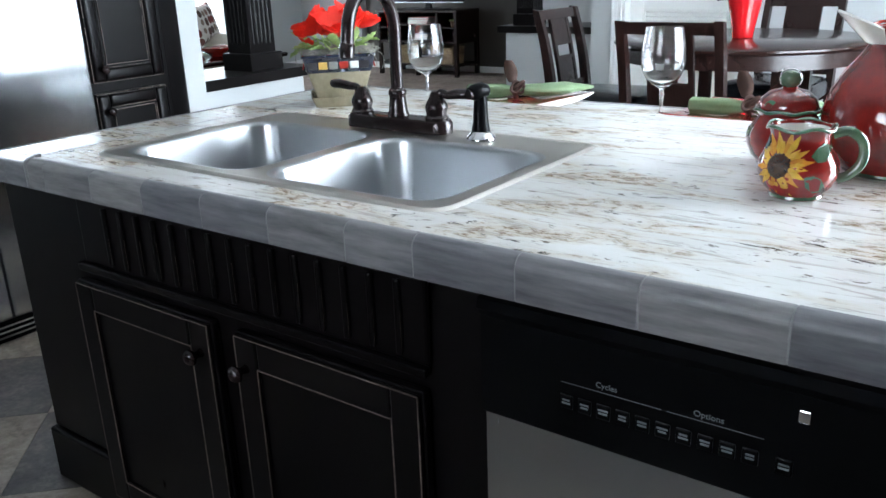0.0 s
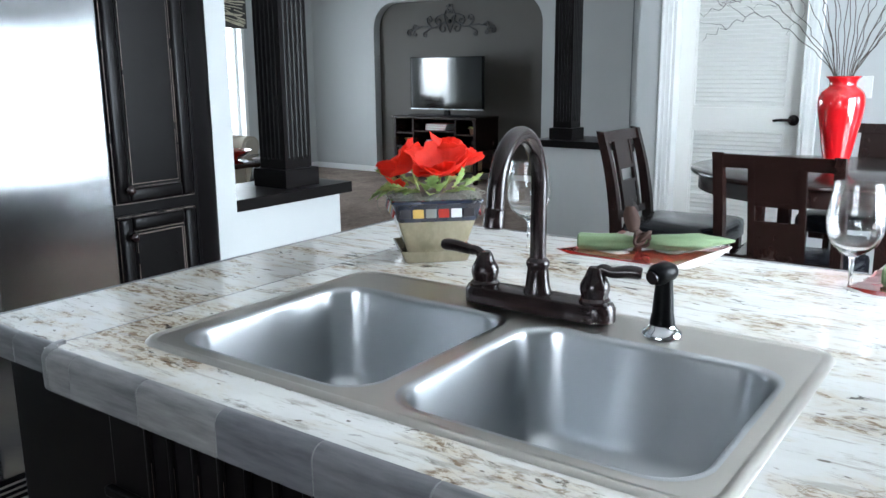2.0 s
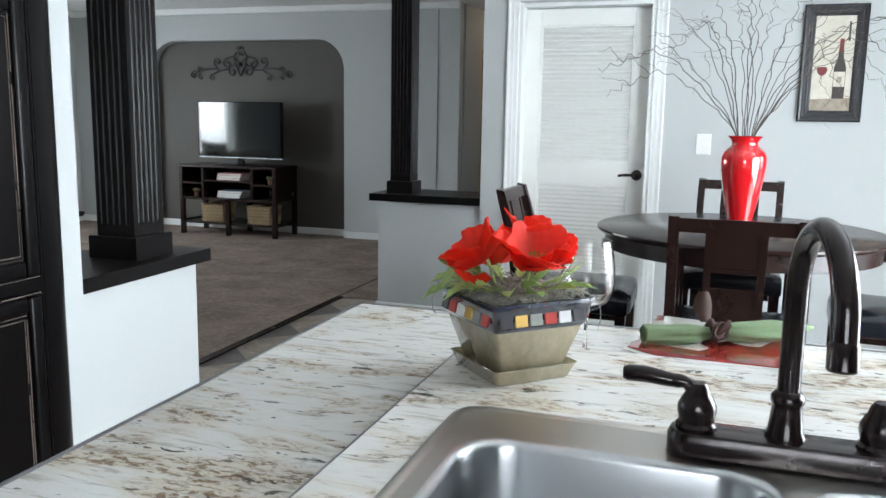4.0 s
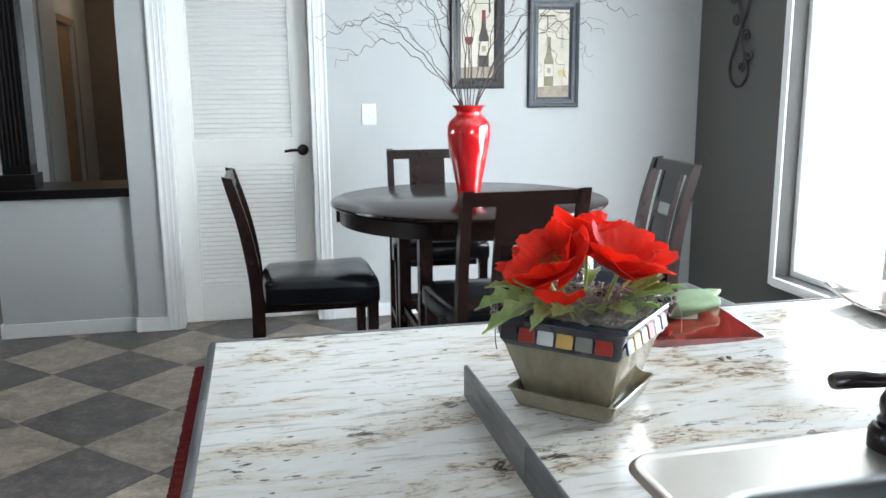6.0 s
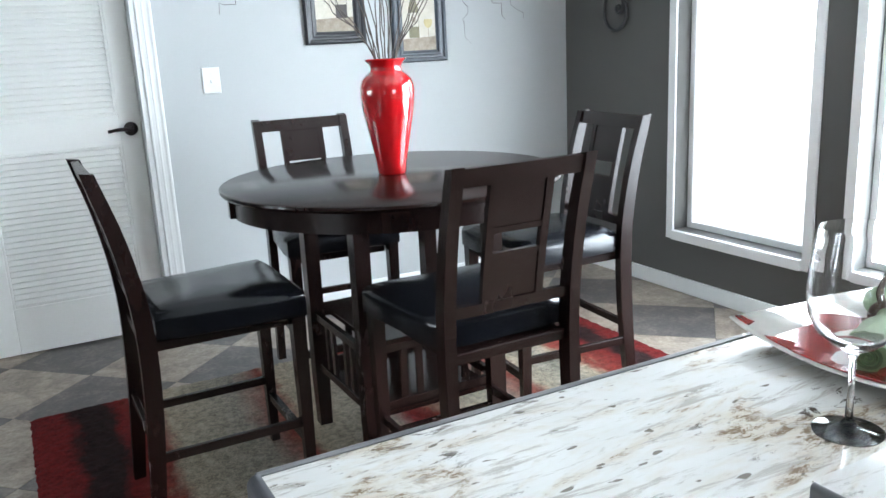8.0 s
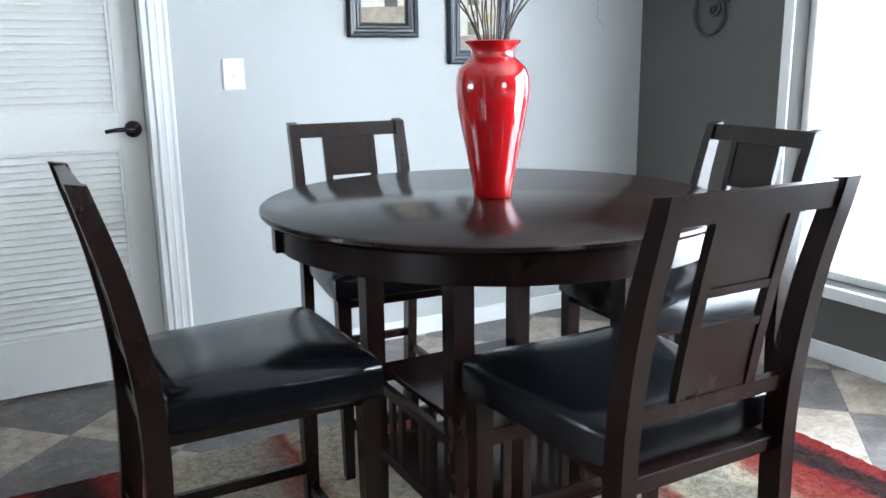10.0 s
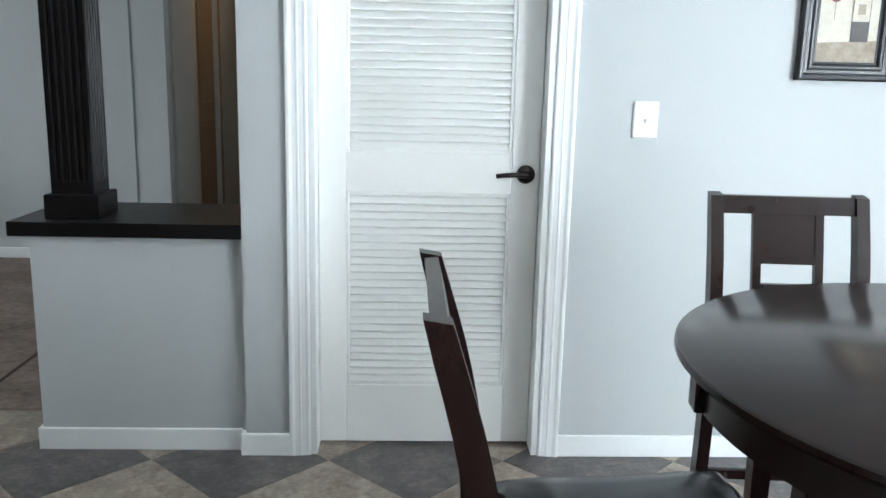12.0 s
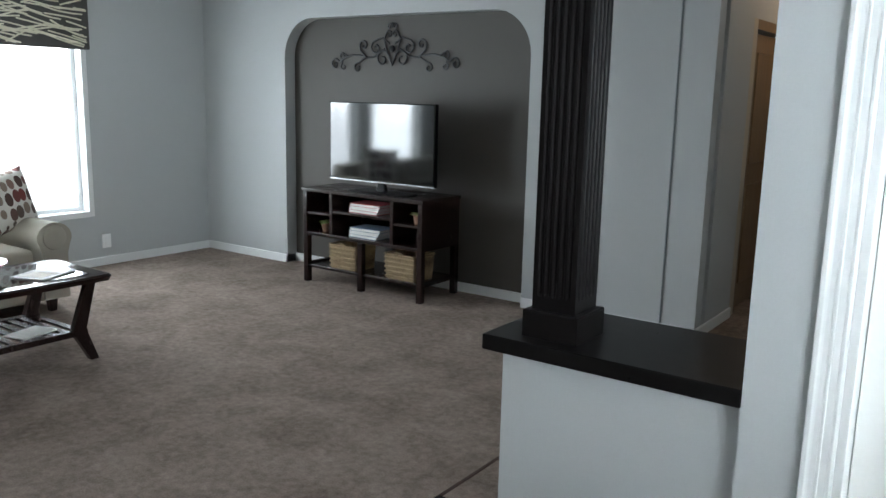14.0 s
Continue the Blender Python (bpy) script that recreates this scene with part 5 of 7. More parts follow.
def wine_glass(x, y):
    t = thing("wine_glass", "clear stemmed wine glass on the bar ledge", "wine glass", pose(x, y, ZL), group="wine glasses on the island")
    out = [(0.0, 0.0), (0.0375, 0.0), (0.038, 0.0012), (0.025, 0.0035), (0.010, 0.008), (0.0045, 0.016), (0.0036, 0.045), (0.0037, 0.086), (0.0075, 0.095), (0.023, 0.103), (0.040, 0.118), (0.0492, 0.138), (0.0520, 0.158), (0.0508, 0.183), (0.0470, 0.210), (0.0425, 0.235)]
    inn = [(0.0417, 0.235), (0.0462, 0.210), (0.0500, 0.183), (0.0511, 0.158), (0.0483, 0.139), (0.0388, 0.1198), (0.021, 0.1055), (0.0, 0.1005)]
    part("glass", lathe(out + inn, 48), GLASS, t, smooth=60)
    return t


g = wine_glass(0.089, 0.978)
copy_thing(g, pose(0.795, 0.975, ZL))


def plate(x, y, turn):
    t = thing("plate", "square red ceramic plate with scalloped white rim and painted sunflower", "plate", pose(x, y, ZL, 0, 0, turn), group="red square plates on the bar ledge")
    def edge(s, h):
        n = 48
        pts = []
        for k in range(n):
            a = 2 * math.pi * k / n
            q = max(abs(math.cos(a)), abs(math.sin(a)))
            rr = min(s / q, s * 1.36)
            rr *= 1 + 0.016 * math.cos(16 * a)
            pts.append((rr * math.cos(a), rr * math.sin(a), h + (0.034 * max(0, rr / s - 1) + 0.0012 * math.cos(16 * a) if s > 0.12 else 0)))
        return pts
    part("dish", loft([edge(0.095, 0.0), edge(0.10, 0.002), edge(0.148, 0.015), edge(0.153, 0.0185), edge(0.151, 0.0205)], caps=True), CREAM_GLAZE, t, smooth=50)
    part("glaze", loft([edge(0.147, 0.0212), edge(0.146, 0.0225), edge(0.10, 0.0216)]), DARK_RED_GLAZE, t, "dark red glazed face", smooth=50)
    r = random.Random(2)
    for k in range(13):
        a = 360 / 13 * k
        part("painted_petal", loft([[(-0.001, 0.02, 0.0227), (0.001, 0.02, 0.0227), (0.009, 0.04, 0.0232), (0.002, 0.075 + r.uniform(0, 0.02), 0.0232), (-0.002, 0.075, 0.0232), (-0.009, 0.04, 0.0232)], [(-0.001, 0.02, 0.0236), (0.001, 0.02, 0.0236), (0.008, 0.04, 0.0242), (0.001, 0.074, 0.0242), (-0.001, 0.074, 0.0242), (-0.008, 0.04, 0.0242)]], m=pose(0.04, -0.05, 0, 0, 0, a)), YELLOW_GLAZE if k % 3 else ORANGE_GLAZE, t)
    part("painted_heart", lathe([(0, 0.0225), (0.024, 0.0228), (0.022, 0.0244), (0, 0.0246)], 20, m=pose(0.04, -0.05, 0)), BROWN_GLAZE, t)
    return t


p = plate(0.333, 1.092, -8)
copy_thing(p, pose(0.952, 1.098, ZL, 0, 0, -8))


def napkin(x, y, turn):
    z = ZL + 0.0245
    t = thing("napkin", "rolled green linen napkin tied with a brown felt ring", "napkin", pose(x, y, z, 0, 0, turn), group="rolled napkins on the plates")
    L = 0.34
    n = 26
    rings = []
    for i in range(n + 1):
        u = i / n
        xx = -0.13 + L * u
        pinch = 1 - 0.42 * math.exp(-((u - 0.40) / 0.09) ** 2)
        flare = max(0.0, math.sin(math.pi * min(1.0, max(0.0, (u - 0.42) / 0.62))))
        ry = (0.022 + 0.027 * flare) * pinch * (1 - 0.75 * max(0, u - 0.80) / 0.20)
        rz = (0.020 - 0.004 * flare) * pinch * (1 - 0.75 * max(0, u - 0.80) / 0.20)
        ring = []
        for k in range(36):
            a = 2 * math.pi * k / 36
            w = 1 + 0.07 * math.sin(3 * a + 5 * u) + 0.06 * math.sin(6 * a - 6 * u) + 0.03 * math.sin(11 * a + 9 * u)
            ring.append((xx + (0.016 * math.cos(a) if u > 0.9 else 0), ry * w * math.cos(a), 0.021 + rz * w * math.sin(a) + 0.010 * u * u))
        rings.append(ring)
    part("roll", loft(rings), NAPKIN, t, smooth=70)
    sp = []
    for k in range(46):
        a = k / 45 * 2 * math.pi * 2.6
        rr = 0.018 * (1 - k / 52)
        sp.append((-0.1315, rr * math.cos(a), 0.021 + rr * 0.92 * math.sin(a)))
    part("fold", tube(sp, 0.0022, 5), NAPKIN_INSIDE, t, smooth=60)
    ring = [(0.006 + 0.004 * math.sin(2 * a), 0.0215 * math.cos(a), 0.0265 + 0.0195 * math.sin(a)) for a in (2 * math.pi * k / 24 for k in range(25))]
    band = part("ring", tube(ring, 0.0065, 8, caps=False), FELT, t, "brown felt napkin ring", smooth=60)
    bm = bmesh.new()
    r = random.Random(6)
    for k in range(5):
        c = Vector((0.012 + r.uniform(-0.006, 0.012), -0.02 + r.uniform(-0.008, 0.006), 0.032 + r.uniform(-0.012, 0.012)))
        pts = [c + 0.013 * Vector((math.cos(a), 0.5 * math.sin(a + k), math.sin(a + 0.4 * k))) for a in (2 * math.pi * j / 14 for j in range(15))]
        tube(pts, 0.0042, 6, bm=bm, caps=False)
    part("rosette", bm, FELT, band, smooth=60)

    def fl(u, v):
        s = v * 2 - 1
        w = 0.012 * (0.5 + 1.1 * math.sin(math.pi * min(1, u * 0.8 + 0.1)))
        return (-0.004 - 0.01 * u + s * w, 0.0 + 0.006 * math.sin(4 * u) + 0.006 * s * s, 0.045 + 0.062 * u)
    part("felt_leaf", sheet(fl, 8, 4, 0.0016), FELT, band, smooth=60)
    return t


nk = napkin(0.315, 1.085, 24)
copy_thing(nk, pose(0.972, 1.06, ZL + 0.0245, 0, 0, 4))


def sunflower(parent, m, size, seed, proud=0.001):
    r = random.Random(seed)
    for k in range(34):
        back = k < 17
        a = 360 / 17 * (k + (0.5 if back else 0)) + r.uniform(-6, 6)
        L = size * (r.uniform(0.92, 1.15) if back else r.uniform(0.66, 0.86))
        w = size * (0.12 if back else 0.085)
        up = 0.0 if back else 0.0007
        bm = loft([[(0, size * 0.25, up), (w, L * 0.62, up), (w * 0.3, L * 0.93, up), (0, L, up), (-w, L * 0.66, up)], [(0, size * 0.27, up + proud * 0.7), (w * 0.8, L * 0.62, up + proud * 0.7), (w * 0.2, L * 0.91, up + proud * 0.7), (0, L * 0.97, up + proud * 0.7), (-w * 0.8, L * 0.66, up + proud * 0.7)]])
        bm.transform(pose(0, 0, 0, 0, 0, a))
        for v in bm.verts:
            v.co = m(v.co.x, v.co.y, v.co.z + (0.0002 if k % 2 else 0))
        part("painted_petal", bm, (YELLOW_GLAZE, ORANGE_GLAZE, YELLOW_GLAZE)[k % 3], parent)
    bm = lathe([(size * 0.42, 0.0), (size * 0.36, 0.0016), (0.0, 0.0024)], 18, close=False)
    for v in bm.verts:
        v.co = m(v.co.x, v.co.y, v.co.z + 0.0004)
    part("painted_heart", bm, BROWN_GLAZE, parent)


def painted_leaf(parent, m, x, y, size, turn):
    pts = [(0, 0), (0.35, 0.3), (0.45, 0.7), (0.2, 0.95), (0, 1.25), (-0.25, 0.9), (-0.4, 0.6), (-0.3, 0.25)]
    R = Matrix.Rotation(radians(turn), 2)
    flat = [R @ Vector((px * size, py * size)) + Vector((x, y)) for px, py in pts]
    bm = loft([[(q.x, q.y, 0.0) for q in flat], [(q.x * 0.99 + x * 0.01, q.y * 0.99 + y * 0.01, 0.0009) for q in flat]])
    for v in bm.verts:
        v.co = m(v.co.x, v.co.y, v.co.z + 0.0006)
    part("painted_leaf", bm, GREEN_GLAZE, parent)


def on_profile(profile, angle):
    """Maps flat (sideways, up, out) metres onto a turned wall around the given bearing; up is a height."""
    def radius(z):
        for (r0, z0), (r1, z1) in zip(profile, profile[1:]):
            if z0 <= z <= z1:
                k = (z - z0) / max(z1 - z0, 1e-6)
                return r0 + (r1 - r0) * k
        return profile[-1][0]

    def at(z_mid):
        def m(x, y, z):
            h = z_mid + y
            rr = radius(h)
            a = radians(angle) + x / max(rr, 0.01)
            return Vector(((rr + z) * math.cos(a), (rr + z) * math.sin(a), h))
        return m
    return at


def mug():
    t = thing("creamer_jug", "small red ceramic creamer with painted sunflower and green handle", "creamer", pose(1.262, 0.322, ZM))
    prof = [(0.036, 0.004), (0.049, 0.018), (0.056, 0.035), (0.055, 0.052), (0.047, 0.070), (0.041, 0.082), (0.0415, 0.092), (0.045, 0.102)]
    part("body", lathe([(0, 0.006), (0.030, 0.006), (0.031, 0.0), (0.037, 0.0)] + prof + [(0.042, 0.1035), (0.038, 0.09), (0.04, 0.07), (0.05, 0.045), (0.035, 0.012), (0, 0.010)], 40), DARK_RED_GLAZE, t, smooth=50)
    part("foot", lathe([(0.0365, 0.0), (0.0385, 0.002), (0.0375, 0.006), (0.0365, 0.006)], 32, close=False), GREEN_GLAZE, t, smooth=50)
    lip = [(0.0455 * math.cos(a) * (1 + 0.10 * math.exp(-((a - 4.0) ** 2) / 0.2)), 0.0455 * math.sin(a) * (1 + 0.10 * math.exp(-((a - 4.0) ** 2) / 0.2)), 0.103 + 0.003 * math.sin(5 * a)) for a in (2 * math.pi * k / 40 for k in range(41))]
    part("lip", tube(lip, 0.0026, 8, caps=False), GREEN_GLAZE, t, "green glazed wavy lip", smooth=60)
    part("lining", lathe([(0.0385, 0.100), (0.0372, 0.09), (0.038, 0.072), (0.03, 0.05), (0, 0.046)], 32, close=False), CREAM_GLAZE, t, smooth=50)
    hp = smooth_path([(0.040, 0.012, 0.092), (0.060, 0.018, 0.097), (0.078, 0.023, 0.082), (0.080, 0.024, 0.055), (0.066, 0.020, 0.034), (0.050, 0.015, 0.026)], 5)
    part("handle", tube(hp, 0.0075, 10), GREEN_GLAZE, t, "green glazed handle", smooth=60)
    at = on_profile(prof, 253)
    sunflower(t, at(0.053), 0.044, 5)
    painted_leaf(t, at(0.066), 0.040, 0.002, 0.030, -75)
    painted_leaf(t, at(0.044), 0.038, -0.004, 0.032, -130)
    painted_leaf(t, at(0.072), -0.030, 0.002, 0.020, 60)


mug()


def canister():
    t = thing("sugar_bowl", "red ceramic sugar bowl with green knob and painted leaves", "sugar bowl", pose(1.196, 0.508, ZM))
    prof = [(0.040, 0.004), (0.055, 0.020), (0.062, 0.040), (0.060, 0.060), (0.050, 0.078), (0.046, 0.086), (0.050, 0.094)]
    part("body", lathe([(0, 0.004), (0.034, 0.004), (0.036, 0.0), (0.041, 0.0)] + prof + [(0.046, 0.095), (0.044, 0.088), (0, 0.086)], 40), DARK_RED_GLAZE, t, smooth=50)
    part("foot", lathe([(0.041, 0.0), (0.043, 0.003), (0.042, 0.007), (0.040, 0.007)], 32, close=False), GREEN_GLAZE, t, smooth=50)
    rim = [((0.051 + 0.002 * math.sin(9 * a)) * math.cos(a), (0.051 + 0.002 * math.sin(9 * a)) * math.sin(a), 0.094 + 0.0015 * math.sin(7 * a)) for a in (2 * math.pi * k / 48 for k in range(49))]
    part("lip", tube(rim, 0.003, 8, caps=False), GREEN_GLAZE, t, "green glazed wavy lip", smooth=60)
    lid = part("lid", lathe([(0, 0.097), (0.047, 0.097), (0.0475, 0.101), (0.044, 0.112), (0.030, 0.124), (0.014, 0.128), (0.012, 0.131), (0, 0.131)], 40), DARK_RED_GLAZE, t, "domed red lid", smooth=50)
    part("knob", lathe([(0, 0.129), (0.010, 0.129), (0.016, 0.135), (0.0185, 0.144), (0.016, 0.153), (0.009, 0.158), (0, 0.159)], 24), GREEN_GLAZE, lid, "green glazed knob", smooth=60)
    lm = on_profile([(0.0475, 0.101), (0.044, 0.112), (0.030, 0.124)], 235)(0.108)
    painted_leaf(lid, lm, 0.0, -0.004, 0.016, -70)
    at = on_profile(prof, 215)
    painted_leaf(t, at(0.075), 0.0, -0.005, 0.022, 150)
    sunflower(t, on_profile(prof, 300)(0.052), 0.03, 9)


canister()


def pitcher():
    t = thing("pitcher", "large red ceramic pitcher with pouring lip and painted sunflower", "pitcher", pose(1.357, 0.535, ZM))
    prof = [(0.072, 0.006), (0.098, 0.03), (0.112, 0.065), (0.113, 0.095), (0.103, 0.13), (0.083, 0.163), (0.064, 0.187), (0.056, 0.202), (0.058, 0.214), (0.066, 0.226)]
    part("body", lathe([(0, 0.008), (0.060, 0.008), (0.062, 0.0), (0.07, 0.0)] + prof + [(0.063, 0.227), (0.054, 0.213), (0.052, 0.20), (0.06, 0.185), (0.09, 0.14), (0.09, 0.06), (0, 0.02)], 56), DARK_RED_GLAZE, t, smooth=50)
    part("foot", lathe([(0.0705, 0.0), (0.074, 0.003), (0.0735, 0.008), (0.0715, 0.008)], 40, close=False), GREEN_GLAZE, t, smooth=50)

    def spout(u, v):
        a = radians(200 + (u - 0.5) * 95)
        k = math.sin(math.pi * u)
        r = 0.060 + v * (0.012 + 0.034 * k)
        return (r * math.cos(a), r * math.sin(a), 0.206 + v * (0.022 + 0.026 * k))
    part("spout", sheet(spout, 14, 6, 0.004), CREAM_GLAZE, t, "cream-lined pouring lip", smooth=60)
    lip = [(0.066 * math.cos(a), 0.066 * math.sin(a), 0.2275 + 0.003 * math.sin(6 * a)) for a in (2 * math.pi * k / 48 for k in range(49))]
    part("lip", tube(lip, 0.003, 8, caps=False), DARK_RED_GLAZE, t, smooth=60)
    hp = smooth_path([(0.060, 0.02, 0.205), (0.10, 0.033, 0.222), (0.135, 0.045, 0.19), (0.14, 0.047, 0.14), (0.108, 0.036, 0.105)], 5)
    part("handle", tube(hp, 0.011, 10), GREEN_GLAZE, t, "green glazed handle", smooth=60)
    sunflower(t, on_profile(prof, 296)(0.125), 0.05, 14)
    painted_leaf(t, on_profile(prof, 296)(0.10), 0.04, -0.02, 0.035, -100)


pitcher()

# ---------------------------------------------------------------- dining area


def rug():
    x0, x1, y0, y1 = -0.776, 1.664, 1.30, 3.79
    nx, ny = 150, 150
    r = random.Random(3)
    bm = bmesh.new()
    cx, cy = (x0 + x1) / 2, (y0 + y1) / 2
    grid = []
    for i in range(nx + 1):
        row = []
        for j in range(ny + 1):
            x, y = x0 + (x1 - x0) * i / nx, y0 + (y1 - y0) * j / ny
            rim = i in (0, nx) or j in (0, ny)
            z = 0.001 if rim else 0.014 + 0.005 * noise.noise(Vector((x * 40, y * 40, 0))) + r.uniform(-0.002, 0.002)
            if rim:
                x += r.uniform(-0.003, 0.003)
                y += r.uniform(-0.003, 0.003)
            row.append(bm.verts.new((x - cx, y - cy, z)))
        grid.append(row)
    for i in range(nx):
        for j in range(ny):
            bm.faces.new((grid[i][j], grid[i + 1][j], grid[i + 1][j + 1], grid[i][j + 1]))
    t = thing("rug", "striped red, black and tan shag rug under the dining set", "rug", pose(cx, cy, 0))
    part("rug_surface", bm, RUG, t, smooth=80)
    return t


rug()
RZ = 0.014


def dining_chair(m):
    """Counter-height chair; the sitter faces local +y, the back is at -y."""
    t = thing("dining_chair", "espresso wooden counter-height chair with a black leather seat", "chair", m, group="chairs round the dining table")
    hw = 0.189
    for s in (-1, 1):
        pts = [(s * hw, -0.235, 0.0), (s * hw, -0.205, 0.35), (s * hw, -0.20, 0.62), (s * hw, -0.232, 0.85), (s * hw, -0.285, 1.048)]
        rings = []
        for x, y, z in smooth_path(pts, 4):
            k = z / 1.048
            a = 0.0165
            b = 0.018 + 0.006 * math.sin(math.pi * min(1, k))
            rings.append([(x - a, y - b, z), (x + a, y - b, z), (x + a, y + b, z), (x - a, y + b, z)])
        rings[-1] = [(p[0], p[1], 1.046 + (0.006 if p[1] < pts[-1][1] else 0)) for p in rings[-1]]
        part("back_post", loft(rings), ESPRESSO, t)
    for s in (-1, 1):
        rings = []
        for z, h in ((0.0, 0.014), (0.3, 0.018), (0.57, 0.0205)):
            x, y = s * 0.198, 0.225
            rings.append([(x - h, y - h, z), (x + h, y - h, z), (x + h, y + h, z), (x - h, y + h, z)])
        part("leg", loft(rings), ESPRESSO, t)

    def lean(z):
        return -0.20 - 0.085 * max(0, (z - 0.62) / 0.43) ** 1.3

    def slab(nm, x0, x1, z0, z1, th=0.010, bow=0.0):
        rings = []
        n = 4
        for i in range(n + 1):
            z = z0 + (z1 - z0) * i / n
            y = lean(z)
            rings.append([(x0, y - th, z), (x1, y - th, z), (x1, y + th, z), (x0, y + th, z)])
        part(nm, loft(rings), ESPRESSO, t)
    slab("top_rail", -hw + 0.0166, hw - 0.0166, 1.000, 1.046, 0.011)
    slab("lower_rail", -hw + 0.0166, hw - 0.0166, 0.660, 0.690, 0.009)
    for s in (-1, 1):
        slab("splat_stile", s * 0.081 - 0.011, s * 0.081 + 0.011, 0.6905, 0.9995, 0.0085)
    slab("splat_panel", -0.0735, 0.0735, 0.8875, 0.9995, 0.005)
    slab("splat_rail", -0.0735, 0.0735, 0.872, 0.887, 0.008)
    slab("splat_rail", -0.0735, 0.0735, 0.805, 0.820, 0.008)
    slab("splat_panel", -0.0735, 0.0735, 0.6905, 0.8045, 0.005)
    rings = []
    for inset, z in ((0.012, 0.566), (0.0, 0.574), (0.0, 0.625), (0.006, 0.643), (0.03, 0.656), (0.08, 0.664), (0.15, 0.667)):
        out = []
        for x, y in ((-0.196, -0.178), (0.196, -0.178), (0.234, 0.258), (-0.234, 0.258)):
            out.append((x, y))
        ring = []
        for k in range(4):
            (ax, ay), (bx, by) = out[k], out[(k + 1) % 4]
            for j in range(6):
                u = j / 6
                px, py = ax + (bx - ax) * u, ay + (by - ay) * u
                cxx, cyy = px, py - 0.04
                L = math.hypot(cxx, cyy)
                corner = 0.012 if j == 0 else 0.0
                ring.append((cxx * (1 - (inset + corner) / L), cyy * (1 - (inset + corner) / L) + 0.04, z))
        rings.append(ring)
    part("seat", loft(rings), LEATHER, t, "black leather upholstered seat", smooth=50)
    part("seat_frame", box(-0.172, 0.172, -0.205, 0.218, 0.535, 0.5655, 0.004), ESPRESSO, t)
    part("stretcher", box(-0.182, 0.182, 0.214, 0.236, 0.155, 0.185, 0.003), ESPRESSO, t)
    part("stretcher", box(-0.174, 0.174, -0.226, -0.208, 0.27, 0.298, 0.003), ESPRESSO, t)
    for s in (-1, 1):
        part("stretcher", box(s * 0.193 - 0.009, s * 0.193 + 0.009, -0.208, 0.212, 0.215, 0.243, 0.003), ESPRESSO, t)
    return t


chair_a = dining_chair(pose(-0.240, 2.885, RZ, 0, 0, -90))
copy_thing(chair_a, pose(0.385, 2.345, RZ, 0, 0, 0))
copy_thing(chair_a, pose(0.418, 3.585, RZ, 0, 0, 176))
copy_thing(chair_a, pose(1.028, 2.876, RZ, 0, 0, 86))


def dining_table():
    t = thing("dining_table", "round espresso wooden counter-height dining table with a shelf base", "table", pose(0.412, 2.88, RZ))
    z = 0.921
    part("tabletop", lathe([(0, z - 0.024), (0.535, z - 0.024), (0.549, z - 0.02), (0.556, z - 0.012), (0.555, z - 0.004), (0.549, z), (0, z)], 96), ESPRESSO_TOP, t, smooth=40)
    part("apron", lathe([(0.505, z - 0.084), (0.522, z - 0.084), (0.522, z - 0.0245), (0.505, z - 0.0245)], 96, close=False), ESPRESSO, t, smooth=40)
    for a in (0, 180):
        part("apron_block", box(0.512, 0.534, -0.022, 0.022, z - 0.086, z - 0.0245, 0.002, m=pose(0, 0, 0, 0, 0, a + 173)), ESPRESSO, t)
    q = 0.23
    for sx in (-1, 1):
        for sy in (-1, 1):
            part("leg", loft([[(sx * q + dx * h, sy * q + dy * h, zz) for dx, dy in ((-1, -1), (1, -1), (1, 1), (-1, 1))] for zz, h in ((0, 0.022), (0.2, 0.025), (z - 0.03, 0.025))]), ESPRESSO, t)
    part("crossbar", box(-0.44, 0.44, q - 0.018, q + 0.018, z - 0.08, z - 0.026), ESPRESSO, t)
    part("crossbar", box(-0.44, 0.44, -q - 0.018, -q + 0.018, z - 0.08, z - 0.026), ESPRESSO, t)
    part("shelf", box(-q + 0.026, q - 0.026, -q - 0.02, q + 0.02, 0.432, 0.45, 0.003), ESPRESSO_TOP, t)
    part("low_shelf", box(-q + 0.026, q - 0.026, -q - 0.02, q + 0.02, 0.20, 0.216, 0.003), ESPRESSO_TOP, t)
    for k in range(4):
        R = pose(0, 0, 0, 0, 0, 90 * k)
        for z0, z1 in ((0.405, 0.4315), (0.217, 0.245)):
            part("rail", box(-q + 0.026, q - 0.026, -q - 0.012, -q + 0.008, z0, z1, 0.002, m=R), ESPRESSO, t)
        for x in (-0.11, -0.055, 0.055, 0.11):
            part("spindle", box(x - 0.012, x + 0.012, -q - 0.008, -q + 0.004, 0.2455, 0.4045, 0.002, m=R), ESPRESSO, t)


dining_table()


